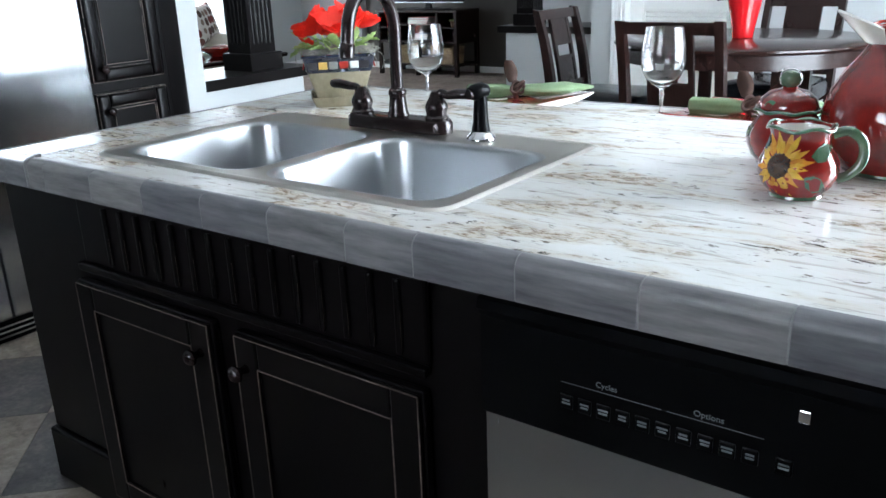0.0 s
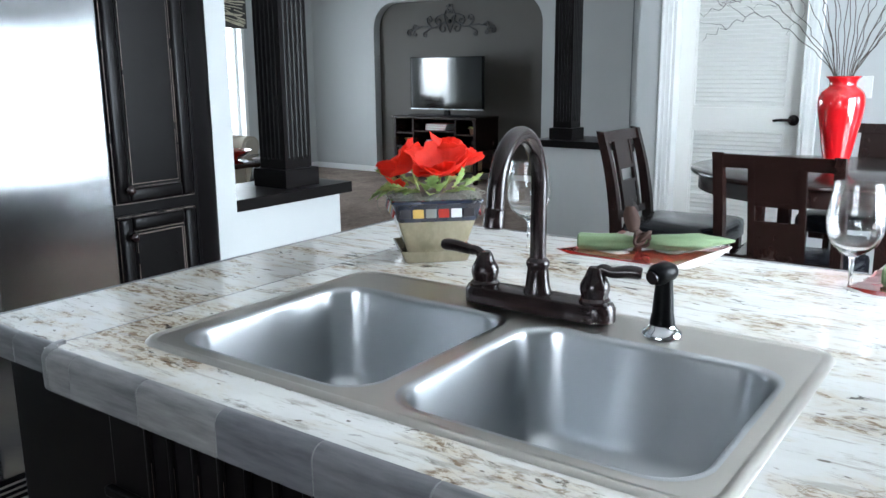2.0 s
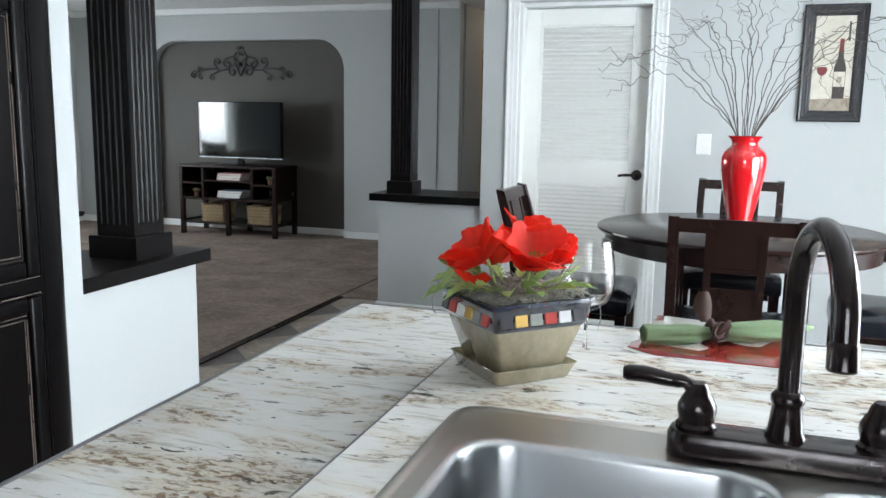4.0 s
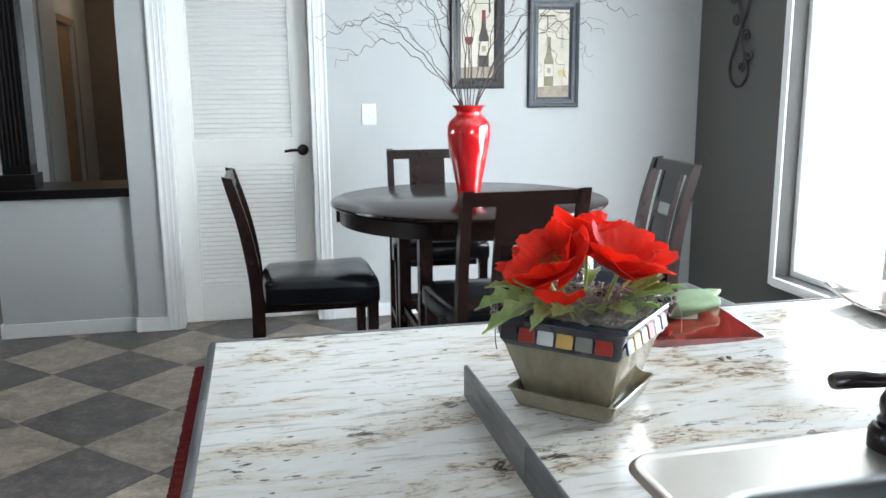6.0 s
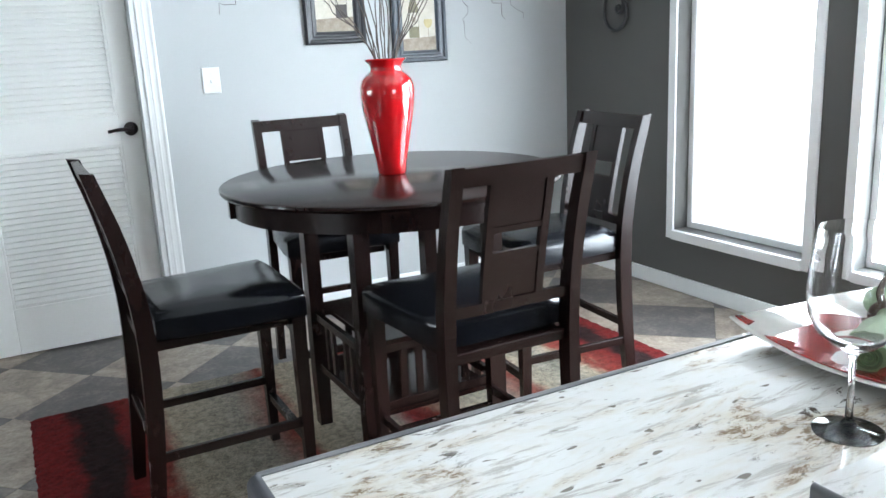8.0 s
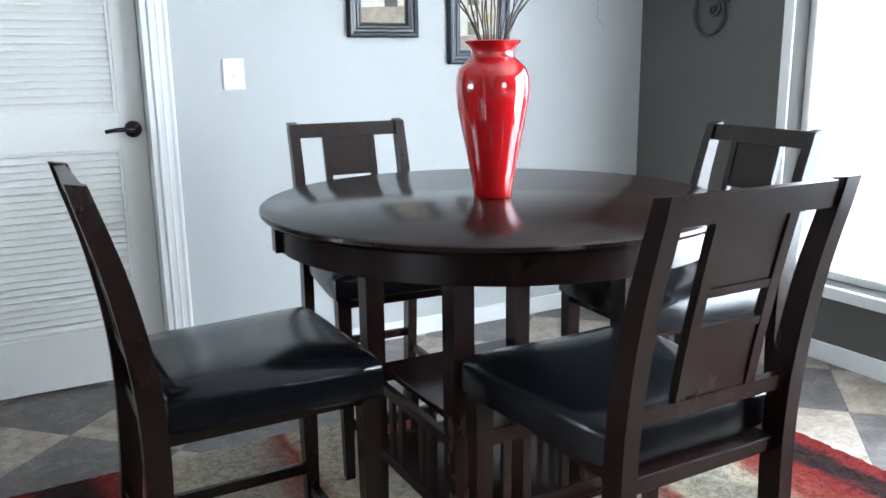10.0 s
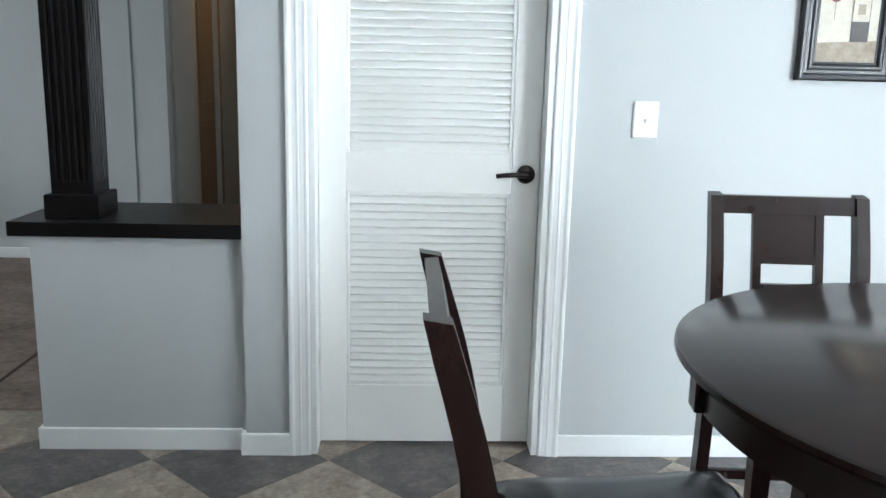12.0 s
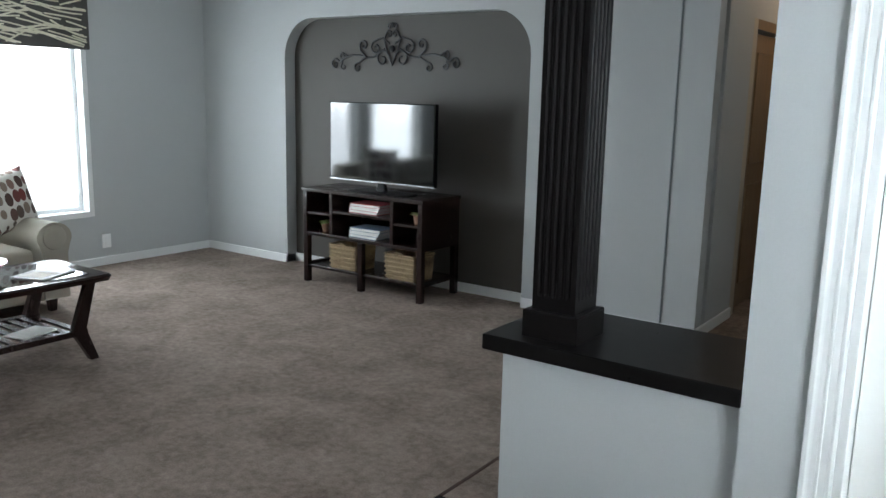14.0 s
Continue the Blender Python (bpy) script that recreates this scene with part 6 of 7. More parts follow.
def vase():
    t = thing("vase", "tall glossy red vase on the dining table", "vase", pose(0.412, 2.88, 0.9355))
    prof = [(0.0, 0.0), (0.0435, 0.0), (0.0460, 0.004), (0.0515, 0.05), (0.0635, 0.11), (0.0760, 0.175), (0.0845, 0.225), (0.0875, 0.258), (0.0860, 0.284), (0.0790, 0.304), (0.0640, 0.319), (0.0525, 0.328),
            (0.0492, 0.336), (0.0505, 0.344), (0.0570, 0.355), (0.0660, 0.3625), (0.0672, 0.365), (0.0655, 0.3668), (0.0550, 0.360), (0.0468, 0.345), (0.0458, 0.335), (0.0600, 0.314), (0.0780, 0.268), (0.0600, 0.15), (0.0400, 0.02), (0.0, 0.015)]
    part("body", lathe(prof[:12] + prof[20:], 64), RED_GLAZE, t, smooth=60)
    part("neck", lathe(prof[11:21], 64, close=False), RED_GLAZE, t, "flared red lip", smooth=60)
    b = thing("willow_branches", "bare curly willow twigs standing in the red vase", "branches", pose(0.412, 2.88, 0.9355))
    r = random.Random(21)

    def wiggle(points, r0, amount=1.0, from_k=0.0):
        """A crooked twig through points, thinning to its tip."""
        path = smooth_path(points, 8)
        n = len(path)
        ph, qh, f = r.uniform(0, 6.3), r.uniform(0, 6.3), r.uniform(1.0, 1.5)
        length = sum((q - p).length for p, q in zip(path, path[1:]))
        out = []
        for i, p in enumerate(path):
            k = i / (n - 1)
            d = (path[min(i + 1, n - 1)] - path[max(i - 1, 0)]).normalized()
            side = d.cross(Vector((0.2, 1, 0.1))).normalized()
            up = d.cross(side)
            w = 0.0135 * amount * max(0.0, k - from_k) ** 0.5
            s = 44 * length * k * f
            out.append(p + side * w * (math.sin(s + ph) + 0.45 * math.sin(2.3 * s + qh)) + up * w * (math.sin(0.9 * s + qh) + 0.4 * math.sin(2.1 * s + ph)))
        part("twig", tube(out, [r0 * (1 - 0.72 * i / (n - 1)) for i in range(n)], 5), TWIG, b, smooth=80)
        return out

    # bearing, reach, height of the arch and of the tip above the lip
    arches = ((182, 0.56, 0.34, 0.27), (172, 0.50, 0.36, 0.31), (190, 0.52, 0.26, 0.17), (200, 0.34, 0.40, 0.30), (165, 0.26, 0.44, 0.40), (210, 0.20, 0.42, 0.47), (150, 0.16, 0.50, 0.58),
              (95, 0.10, 0.52, 0.66), (75, 0.14, 0.56, 0.70), (270, 0.10, 0.50, 0.62), (60, 0.18, 0.50, 0.58), (240, 0.14, 0.46, 0.55), (0, 0.55, 0.38, 0.30), (8, 0.48, 0.42, 0.36), (-10, 0.46, 0.30, 0.20), (-25, 0.36, 0.36, 0.12),
              (20, 0.40, 0.50, 0.52), (-40, 0.28, 0.50, 0.46), (35, 0.24, 0.46, 0.50), (-15, 0.62, 0.44, 0.34))
    for a, reach, peak, tip in arches:
        a = radians(a + r.uniform(-5, 5))
        d = Vector((math.cos(a), math.sin(a), 0))
        up = Vector((0, 0, 1))
        lip = 0.352 * up + d * 0.028
        pts = [0.06 * up - d * 0.012, lip, lip + d * reach * 0.28 + up * peak * 0.62, lip + d * reach * 0.58 + up * peak * (1.0 if tip < peak else 0.9), lip + d * reach * 0.82 + up * (peak * 0.45 + tip * 0.55), lip + d * reach + up * tip]
        path = wiggle(pts, r.uniform(0.0021, 0.0029), 1.0, 0.22)
        for q in range(r.choice((2, 3, 3))):
            i = r.randint(len(path) * 4 // 10, len(path) * 8 // 10)
            s = path[i]
            e = a + r.uniform(-0.7, 0.7)
            d2 = Vector((math.cos(e), math.sin(e), 0))
            L = r.uniform(0.07, 0.17)
            lift = r.uniform(-0.35, 0.7)
            wiggle([s, s + d2 * L * 0.45 + up * L * (lift + 0.15) * 0.6, s + d2 * L + up * L * lift], 0.0013, 0.75)
    for s, e in (((0.20, -0.03, 0.66), (0.275, -0.05, 0.40)), ((-0.17, -0.06, 0.68), (-0.20, -0.08, 0.52)), ((0.36, 0.0, 0.70), (0.50, -0.02, 0.47))):
        s, e = Vector(s), Vector(e)
        wiggle([s, s.lerp(e, 0.5) + Vector((0.03, 0, 0.02)), e], 0.0013, 1.1)


vase()


def picture(x0, x1, z0, z1, frame_mat, white, label):
    cx, cz, w, h = (x0 + x1) / 2, (z0 + z1) / 2, (x1 - x0) / 2, (z1 - z0) / 2
    t = thing("framed_picture", label, "picture", pose(cx, 4.529, cz), group="framed wine prints on the dining wall")
    prof = [(0.0, 0.0), (0.0, -0.022), (0.007, -0.027), (0.018, -0.025), (0.024, -0.018), (0.034, -0.017), (0.040, -0.021), (0.048, -0.020), (0.056, -0.012), (0.062, -0.011), (0.062, 0.0)]
    for nm, a, b in (("top", (-w, h), (w, h)), ("right", (w, h), (w, -h)), ("bottom", (w, -h), (-w, -h)), ("left", (-w, -h), (-w, h))):
        rings = []
        for (px, pz), s in ((a, 1), (b, -1)):
            ring = []
            for d, y in prof:
                sx, sz = (1 if px < 0 else -1), (1 if pz < 0 else -1)
                ring.append((px + sx * d, y, pz + sz * d))
            rings.append(ring)
        part("moulding", loft(rings), frame_mat, t, smooth=25)
    iw, ih = w - 0.061, h - 0.061
    art = part("print", box(-iw, iw, -0.009, -0.003, -ih, ih), PRINT_PAPER, t, "aged wine print")

    def flat(nm, pts, mat, lift):
        bm = loft([[(px, -0.0092 - lift, pz) for px, pz in pts], [(px, -0.0100 - lift, pz) for px, pz in pts]])
        part(nm, bm, mat, art)
    flat("painted_ledge", [(-iw, -ih), (iw, -ih), (iw, -ih * 0.72), (-iw, -ih * 0.76)], PRINT_STONE, 0.0)
    bx = -iw * 0.30 if white else iw * 0.38
    bw, b0, b1 = iw * 0.30, -ih * 0.74, ih * (0.38 if white else 0.52)
    body = [(bx - bw, b0), (bx + bw, b0), (bx + bw, b0 + (b1 - b0) * 0.52), (bx + bw * 0.45, b0 + (b1 - b0) * 0.70), (bx + bw * 0.34, b1), (bx - bw * 0.34, b1), (bx - bw * 0.45, b0 + (b1 - b0) * 0.70), (bx - bw, b0 + (b1 - b0) * 0.52)]
    flat("painted_bottle", body, PRINT_OLIVE if white else PRINT_DARK, 0.0009)
    flat("painted_foil", [(bx - bw * 0.36, b1 - (b1 - b0) * 0.22), (bx + bw * 0.36, b1 - (b1 - b0) * 0.22), (bx + bw * 0.36, b1), (bx - bw * 0.36, b1)], PRINT_OLIVE if white else PRINT_WINE, 0.0018)
    flat("painted_label", [(bx - bw * 0.92, b0 + (b1 - b0) * 0.2), (bx + bw * 0.92, b0 + (b1 - b0) * 0.2), (bx + bw * 0.92, b0 + (b1 - b0) * 0.45), (bx - bw * 0.92, b0 + (b1 - b0) * 0.45)], PRINT_PAPER, 0.0018)
    flat("painted_seal", [(bx - bw * 0.4, b0 + (b1 - b0) * 0.27), (bx + bw * 0.4, b0 + (b1 - b0) * 0.27), (bx + bw * 0.4, b0 + (b1 - b0) * 0.37), (bx - bw * 0.4, b0 + (b1 - b0) * 0.37)], PRINT_STONE, 0.0027)
    gx, gz = (iw * 0.55, -ih * 0.42) if white else (-iw * 0.5, -ih * 0.12)
    bowl_pts = [(gx + iw * 0.26 * math.sin(radians(a)), gz - iw * 0.34 * math.cos(radians(a))) for a in range(-90, 91, 15)] + [(gx + iw * 0.22, gz + iw * 0.12), (gx - iw * 0.22, gz + iw * 0.12)]
    flat("painted_wine", bowl_pts, PRINT_GOLD if white else PRINT_WINE, 0.0009)
    flat("painted_stem", [(gx - 0.0015, gz - iw * 0.34 - ih * 0.22), (gx + 0.0015, gz - iw * 0.34 - ih * 0.22), (gx + 0.0015, gz - iw * 0.33), (gx - 0.0015, gz - iw * 0.33)], PRINT_STONE, 0.0009)
    cxs, czs = (bx - iw * 0.1, ih * 0.84) if white else (iw * 0.72, ih * 0.66)
    if white:
        flat("painted_corkscrew", [(cxs - iw * 0.5, czs), (cxs + iw * 0.5, czs), (cxs + iw * 0.5, czs + 0.008), (cxs - iw * 0.5, czs + 0.008)], PRINT_DARK, 0.0009)
        flat("painted_corkscrew", [(cxs - 0.003, czs - ih * 0.28), (cxs + 0.003, czs - ih * 0.28), (cxs + 0.003, czs), (cxs - 0.003, czs)], PRINT_DARK, 0.0009)
    else:
        flat("painted_corkscrew", [(cxs - 0.005, czs - 0.05), (cxs + 0.005, czs - 0.05), (cxs + 0.005, czs + 0.055), (cxs - 0.005, czs + 0.055)], PRINT_DARK, 0.0009)
        flat("painted_corkscrew", [(cxs - iw * 0.9, czs + 0.0), (cxs - 0.005, czs + 0.001), (cxs - 0.005, czs + 0.004), (cxs - iw * 0.9, czs + 0.003)], PRINT_DARK, 0.0009)
    tx = iw * 0.55 if white else -iw * 0.55
    pts = [(tx + 0.012 * math.sin(k * 1.9), -0.0105, ih * 0.12 + k * ih * 0.018) for k in range(30)]
    part("script_line", tube(pts, 0.0011, 4), INK, art)
    return t


picture(0.725, 1.052, 1.366, 2.006, FRAME_BLACK, False, "black-framed print of a red wine bottle on the wall")
picture(1.206, 1.528, 1.250, 1.890, FRAME_BLUE, True, "dark blue-framed print of a white wine bottle on the wall")


def spiral(c, r0, turns, start, hand, n=22):
    """A scroll that winds inward round c in the plane (a, z)."""
    out = []
    for k in range(n + 1):
        u = k / n
        a = start + hand * turns * 2 * math.pi * u
        r = r0 * (1 - 0.82 * u)
        out.append((c[0] + r * math.cos(a), c[1] + r * math.sin(a)))
    return out


def iron(parent, pts, th, plane, mat=WALL_IRON):
    part("scroll", tube([plane(*p) for p in pts], th, 6), mat, parent, smooth=60)


def wall_scroll():
    t = thing("wall_scroll", "black wrought iron scrollwork above the television", "wall decor", pose(-4.92, 7.768, 1.78))
    def plane(a, z):
        return (a, -0.012, z)
    for s in (-1, 1):
        def P(pts):
            return [(s * x, z) for x, z in pts]
        iron(t, P([(0.0, 0.0), (0.05, 0.10), (0.085, 0.2), (0.06, 0.26)] + spiral((0.03, 0.245), 0.032, 1.0, 0.3, 1)), 0.008, plane)
        iron(t, P([(0.02, 0.05)] + spiral((0.10, 0.05), 0.075, 1.3, 3.14, -1)), 0.008, plane)
        iron(t, P([(0.03, 0.17), (0.10, 0.22), (0.17, 0.2)] + spiral((0.17, 0.14), 0.06, 1.2, 1.57, -1)), 0.008, plane)
        iron(t, P([(0.08, 0.13), (0.18, 0.07), (0.27, 0.06), (0.34, 0.12)] + spiral((0.30, 0.16), 0.05, 1.1, -0.6, 1)), 0.008, plane)
        iron(t, P([(0.27, 0.07), (0.36, 0.02)] + spiral((0.37, -0.02), 0.04, 1.1, 1.57, -1)), 0.007, plane)
        iron(t, P([(0.30, 0.075), (0.42, 0.085), (0.52, 0.06), (0.57, 0.03)] + spiral((0.625, 0.01), 0.05, 1.2, 2.7, -1)), 0.008, plane)
        iron(t, P([(0.48, 0.075), (0.53, 0.1)] + spiral((0.535, 0.075), 0.034, 1.0, 1.2, -1)), 0.007, plane)
        iron(t, P([(0.54, 0.05), (0.545, 0.01)] + spiral((0.53, -0.01), 0.03, 1.0, 0.5, -1)), 0.006, plane)
        iron(t, P([(0.0, 0.30)] + spiral((0.028, 0.305), 0.03, 1.0, 3.14, -1)), 0.007, plane)
    part("boss", lathe([(0, 0), (0.028, 0), (0.022, 0.014), (0.008, 0.02), (0, 0.021)], 16, m=pose(0, -0.012, 0.13, 90)), BLACK_METAL, t)
    part("boss", lathe([(0, 0), (0.018, 0), (0.012, 0.01), (0, 0.012)], 16, m=pose(0, -0.012, 0.32, 90)), BLACK_METAL, t)
    e = thing("iron_scroll", "black wrought iron scroll hanging on the dark dining wall", "wall decor", pose(2.348, 4.06, 1.365))
    def side(a, z):
        return (-0.012, a, z)
    for turn in (1, -1):
        def Q(pts):
            return [(turn * p, 0.335 + turn * (q - 0.335)) for p, q in pts]
        loop = [v.to_2d() for v in smooth_path([(0.0, 0.335, 0), (0.05, 0.24, 0), (0.095, 0.13, 0), (0.085, 0.05, 0), (0.03, 0.004, 0), (-0.04, 0.012, 0), (-0.085, 0.07, 0), (-0.075, 0.14, 0)], 5)]
        iron(e, Q([tuple(v) for v in loop] + spiral((-0.095, 0.165), 0.034, 1.2, -0.6, 1)), 0.009, side, WALL_IRON)
        iron(e, Q([(0.0, 0.33), (-0.022, 0.25), (-0.045, 0.18), (-0.055, 0.13)] + spiral((-0.022, 0.115), 0.034, 1.2, 2.7, 1)), 0.008, side, WALL_IRON)
        iron(e, Q([(0.004, 0.345), (0.035, 0.362)] + spiral((0.055, 0.385), 0.034, 1.2, -1.9, 1)), 0.007, side, WALL_IRON)


wall_scroll()

# ---------------------------------------------------------------- living room


def tv_stand():
    x0, x1, y0, y1, h = -5.40, -4.18, 7.215, 7.70, 0.78
    t = thing("tv_stand", "espresso wooden media console with open shelves", "tv stand", pose((x0 + x1) / 2, (y0 + y1) / 2, 0.008))
    def lp(nm, a, b, c, d, e, f, bev=0.003):
        return part(nm, box(a, b, c, d, e + 0.008, f + 0.008, bev), ESPRESSO, t, world=True)
    lp("top", x0 - 0.01, x1 + 0.01, y0 - 0.01, y1, h - 0.028, h)
    for x in (x0, (x0 + x1) / 2 - 0.024, x1 - 0.048):
        for y in (y0, y1 - 0.048):
            lp("leg", x, x + 0.048, y, y + 0.048, 0.0, 0.39)
    for x in (x0, x1 - 0.04):
        lp("side_panel", x, x + 0.04, y0, y1, 0.391, h - 0.029)
        lp("side_rail", x + 0.004, x + 0.036, y0 + 0.049, y1 - 0.049, 0.12, 0.16)
    lp("shelf", x0 + 0.041, x1 - 0.041, y0 + 0.005, y1, 0.391, 0.42)
    lp("low_shelf", x0 + 0.03, x1 - 0.03, y0 + 0.02, y1 - 0.01, 0.12, 0.145)
    for x in (-5.115, -4.49):
        lp("divider", x, x + 0.032, y0 + 0.005, y1 - 0.02, 0.4205, h - 0.0285)
    lp("middle_shelf", x0 + 0.041, -5.116, y0 + 0.01, y1 - 0.02, 0.565, 0.585)
    lp("middle_shelf", -5.082, -4.491, y0 + 0.01, y1 - 0.02, 0.595, 0.615)
    lp("middle_shelf", -4.457, x1 - 0.041, y0 + 0.01, y1 - 0.02, 0.565, 0.585)
    lp("back_panel", x0 + 0.04, x1 - 0.04, y1 - 0.012, y1 - 0.002, 0.391, h - 0.029)
    for bx0, bx1 in ((-5.14, -4.85), (-4.56, -4.26)):
        b = thing("wicker_basket", "woven wicker basket on the console's low shelf", "basket", pose((bx0 + bx1) / 2, 7.37, 0.154), group="baskets under the television")
        w = (bx1 - bx0) / 2
        part("weave", loft([rounded(-w * 0.94, w * 0.94, -0.12, 0.12, 0.02, 0), rounded(-w, w, -0.13, 0.13, 0.02, 0.19), rounded(-w * 0.95, w * 0.95, -0.12, 0.12, 0.02, 0.19), rounded(-w * 0.9, w * 0.9, -0.11, 0.11, 0.02, 0.02)]), WICKER, b)
        rim = rounded(-w, w, -0.13, 0.13, 0.02, 0.192)
        part("rim", tube(rim + rim[:1], 0.008, 6, caps=False), WICKER, b, smooth=60)
        part("handle", tube(smooth_path([(-0.04, -0.132, 0.185), (-0.03, -0.14, 0.21), (0.03, -0.14, 0.21), (0.04, -0.132, 0.185)], 4), 0.006, 6), WICKER, b, smooth=60)
        for i in range(5):
            part("cane_band", box(-w * (0.95 + 0.01 * i), w * (0.95 + 0.01 * i), -0.1285 - 0.0016 * i, -0.122, 0.012 + i * 0.036, 0.030 + i * 0.036, 0.006), WICKER, b)
    def books(z, cover, label):
        for k in range(3):
            b = thing("book", label, "book", pose(-4.80 + 0.006 * k, 7.37, z + k * 0.026, 0, 0, 3 * k - 2), group="stacked books in the console")
            part("page_block", box(-0.145, 0.145, -0.10, 0.10, 0.003, 0.022), PAPER, b)
            part("cover", box(-0.15, 0.15, -0.105, 0.105, 0.0, 0.0028), cover if k != 1 else PAPER, b)
            part("cover", box(-0.15, 0.15, -0.105, 0.105, 0.0222, 0.025), cover if k != 1 else PAPER, b)
    books(0.4285, BOOK_BLUE, "blue and white hardback book lying flat")
    books(0.6235, BOOK_RED, "red and white hardback book lying flat")
    for x, z in ((-5.25, 0.4285), (-4.30, 0.5935)):
        pz = thing("potted_plant", "small green plant in a clay pot in the console", "plant", pose(x, 7.32, z), group="small pots in the console")
        part("pot", lathe([(0, 0), (0.022, 0), (0.032, 0.06), (0.035, 0.062), (0.035, 0.07), (0.03, 0.07), (0.028, 0.06), (0, 0.058)], 20), TERRACOTTA, pz, smooth=50)
        r = random.Random(int(-x * 100))
        for k in range(12):
            bm = jagged_leaf(0.05, 0.022, -0.6, k)
            bm.transform(pose(0, 0, 0.06, 0, 0, 30 * k) @ pose(0, 0, 0, r.uniform(25, 65)))
            part("leaf", bm, LEAF, pz)
    o = thing("ornament", "small dark ornament in the console's shelf", "ornament", pose(-4.30, 7.33, 0.4285))
    part("body", lathe([(0, 0), (0.03, 0), (0.035, 0.01), (0.015, 0.03), (0.02, 0.06), (0.012, 0.09), (0, 0.095)], 18), BRONZE, o, smooth=50)
    tv = thing("television", "flat black television on the media console", "television", pose(-4.688, 7.36, h + 0.008))
    part("bezel", box(-5.213, -4.163, 7.333, 7.375, 0.868, 1.484, 0.006), BLACK_PLASTIC, tv, world=True)
    part("screen", box(-5.201, -4.175, 7.3315, 7.3345, 0.886, 1.474), SCREEN, tv, "glossy dark screen", world=True)
    part("trim", box(-5.213, -4.163, 7.3305, 7.3365, 0.868, 0.879, 0.002), STEEL_DOOR, tv, world=True)
    part("logo", box(-4.70, -4.675, 7.3298, 7.331, 0.871, 0.877), CHROME, tv, world=True)
    part("neck", loft([rounded(-4.74, -4.636, 7.345, 7.385, 0.015, 0.80), rounded(-4.725, -4.65, 7.35, 7.38, 0.012, 0.868)]), BLACK_PLASTIC, tv, world=True, smooth=40)
    part("foot", loft([rounded(-4.98, -4.40, 7.265, 7.47, 0.04, 0.7885), rounded(-4.98, -4.40, 7.265, 7.47, 0.04, 0.796), rounded(-4.96, -4.42, 7.28, 7.455, 0.035, 0.801)]), BLACK_PLASTIC, tv, world=True, smooth=40)


tv_stand()


def coffee_table():
    t = thing("coffee_table", "espresso coffee table with splayed angled legs and slatted shelf", "coffee table", pose(-5.14, 4.50, 0.008))
    L, W, h = 0.61, 0.31, 0.495
    def lp(nm, bm, mat=ESPRESSO_TOP, smooth=None):
        return part(nm, bm, mat, t, smooth=smooth)
    lp("tabletop", loft([rounded(-W, W, -L, L, 0.03, h - 0.04), rounded(-W - 0.01, W + 0.01, -L - 0.012, L + 0.012, 0.03, h - 0.012), rounded(-W, W, -L, L, 0.03, h)]), smooth=40)
    lp("inlay", box(-W + 0.07, W - 0.07, -L + 0.09, L - 0.09, h - 0.001, h + 0.0015, 0.001), GLASS)
    for sx in (-1, 1):
        for sy in (-1, 1):
            x = sx * (W - 0.05)
            pts = [(x, sy * (L - 0.10), h - 0.041), (x, sy * (L - 0.18), 0.19), (x, sy * (L - 0.17), 0.16), (x, sy * (L - 0.10), 0.0)]
            rings = []
            for (px, py, pz), w in zip(pts, (0.035, 0.05, 0.05, 0.03)):
                rings.append([(px - 0.02, py - w, pz), (px + 0.02, py - w, pz), (px + 0.02, py + w * 0.6, pz), (px - 0.02, py + w * 0.6, pz)])
            lp("leg", loft(rings), ESPRESSO)
    for sx in (-1, 1):
        lp("shelf_rail", box(sx * (W - 0.052) - 0.02, sx * (W - 0.052) + 0.02, -L + 0.14, L - 0.14, 0.155, 0.19, 0.003), ESPRESSO)
    n = 13
    for i in range(n):
        y = -L + 0.18 + i * (2 * L - 0.36) / (n - 1)
        lp("slat", box(-W + 0.07, W - 0.07, y - 0.02, y + 0.02, 0.172, 0.186, 0.002), ESPRESSO)
    b = thing("bowl", "wide dark red bowl on the coffee table", "bowl", pose(-5.22, 4.52, 0.5065))
    part("dish", lathe([(0, 0), (0.06, 0), (0.065, 0.008), (0.12, 0.035), (0.185, 0.085), (0.188, 0.09), (0.182, 0.09), (0.115, 0.045), (0.05, 0.016), (0, 0.014)], 48), DARK_RED_GLAZE, b, smooth=50)
    m = thing("magazine", "glossy magazine lying on the coffee table", "magazine", pose(-5.06, 4.84, 0.5065, 0, 0, 24))
    part("page_block", box(-0.105, 0.105, -0.14, 0.14, 0.0, 0.006, 0.001), PAPER, m)
    part("cover", box(-0.106, 0.106, -0.141, 0.141, 0.0062, 0.0072), PRINT_DARK, m)
    part("cover_picture", box(-0.07, 0.07, -0.10, 0.02, 0.0074, 0.0080), PRINT_STONE, m)
    f = thing("folded_paper", "pale folded paper on the coffee table's shelf", "paper", pose(-5.02, 4.72, 0.1945, 0, 0, 15))
    part("sheet", box(-0.08, 0.08, -0.11, 0.11, 0, 0.008, 0.001), PAPER, f)


coffee_table()


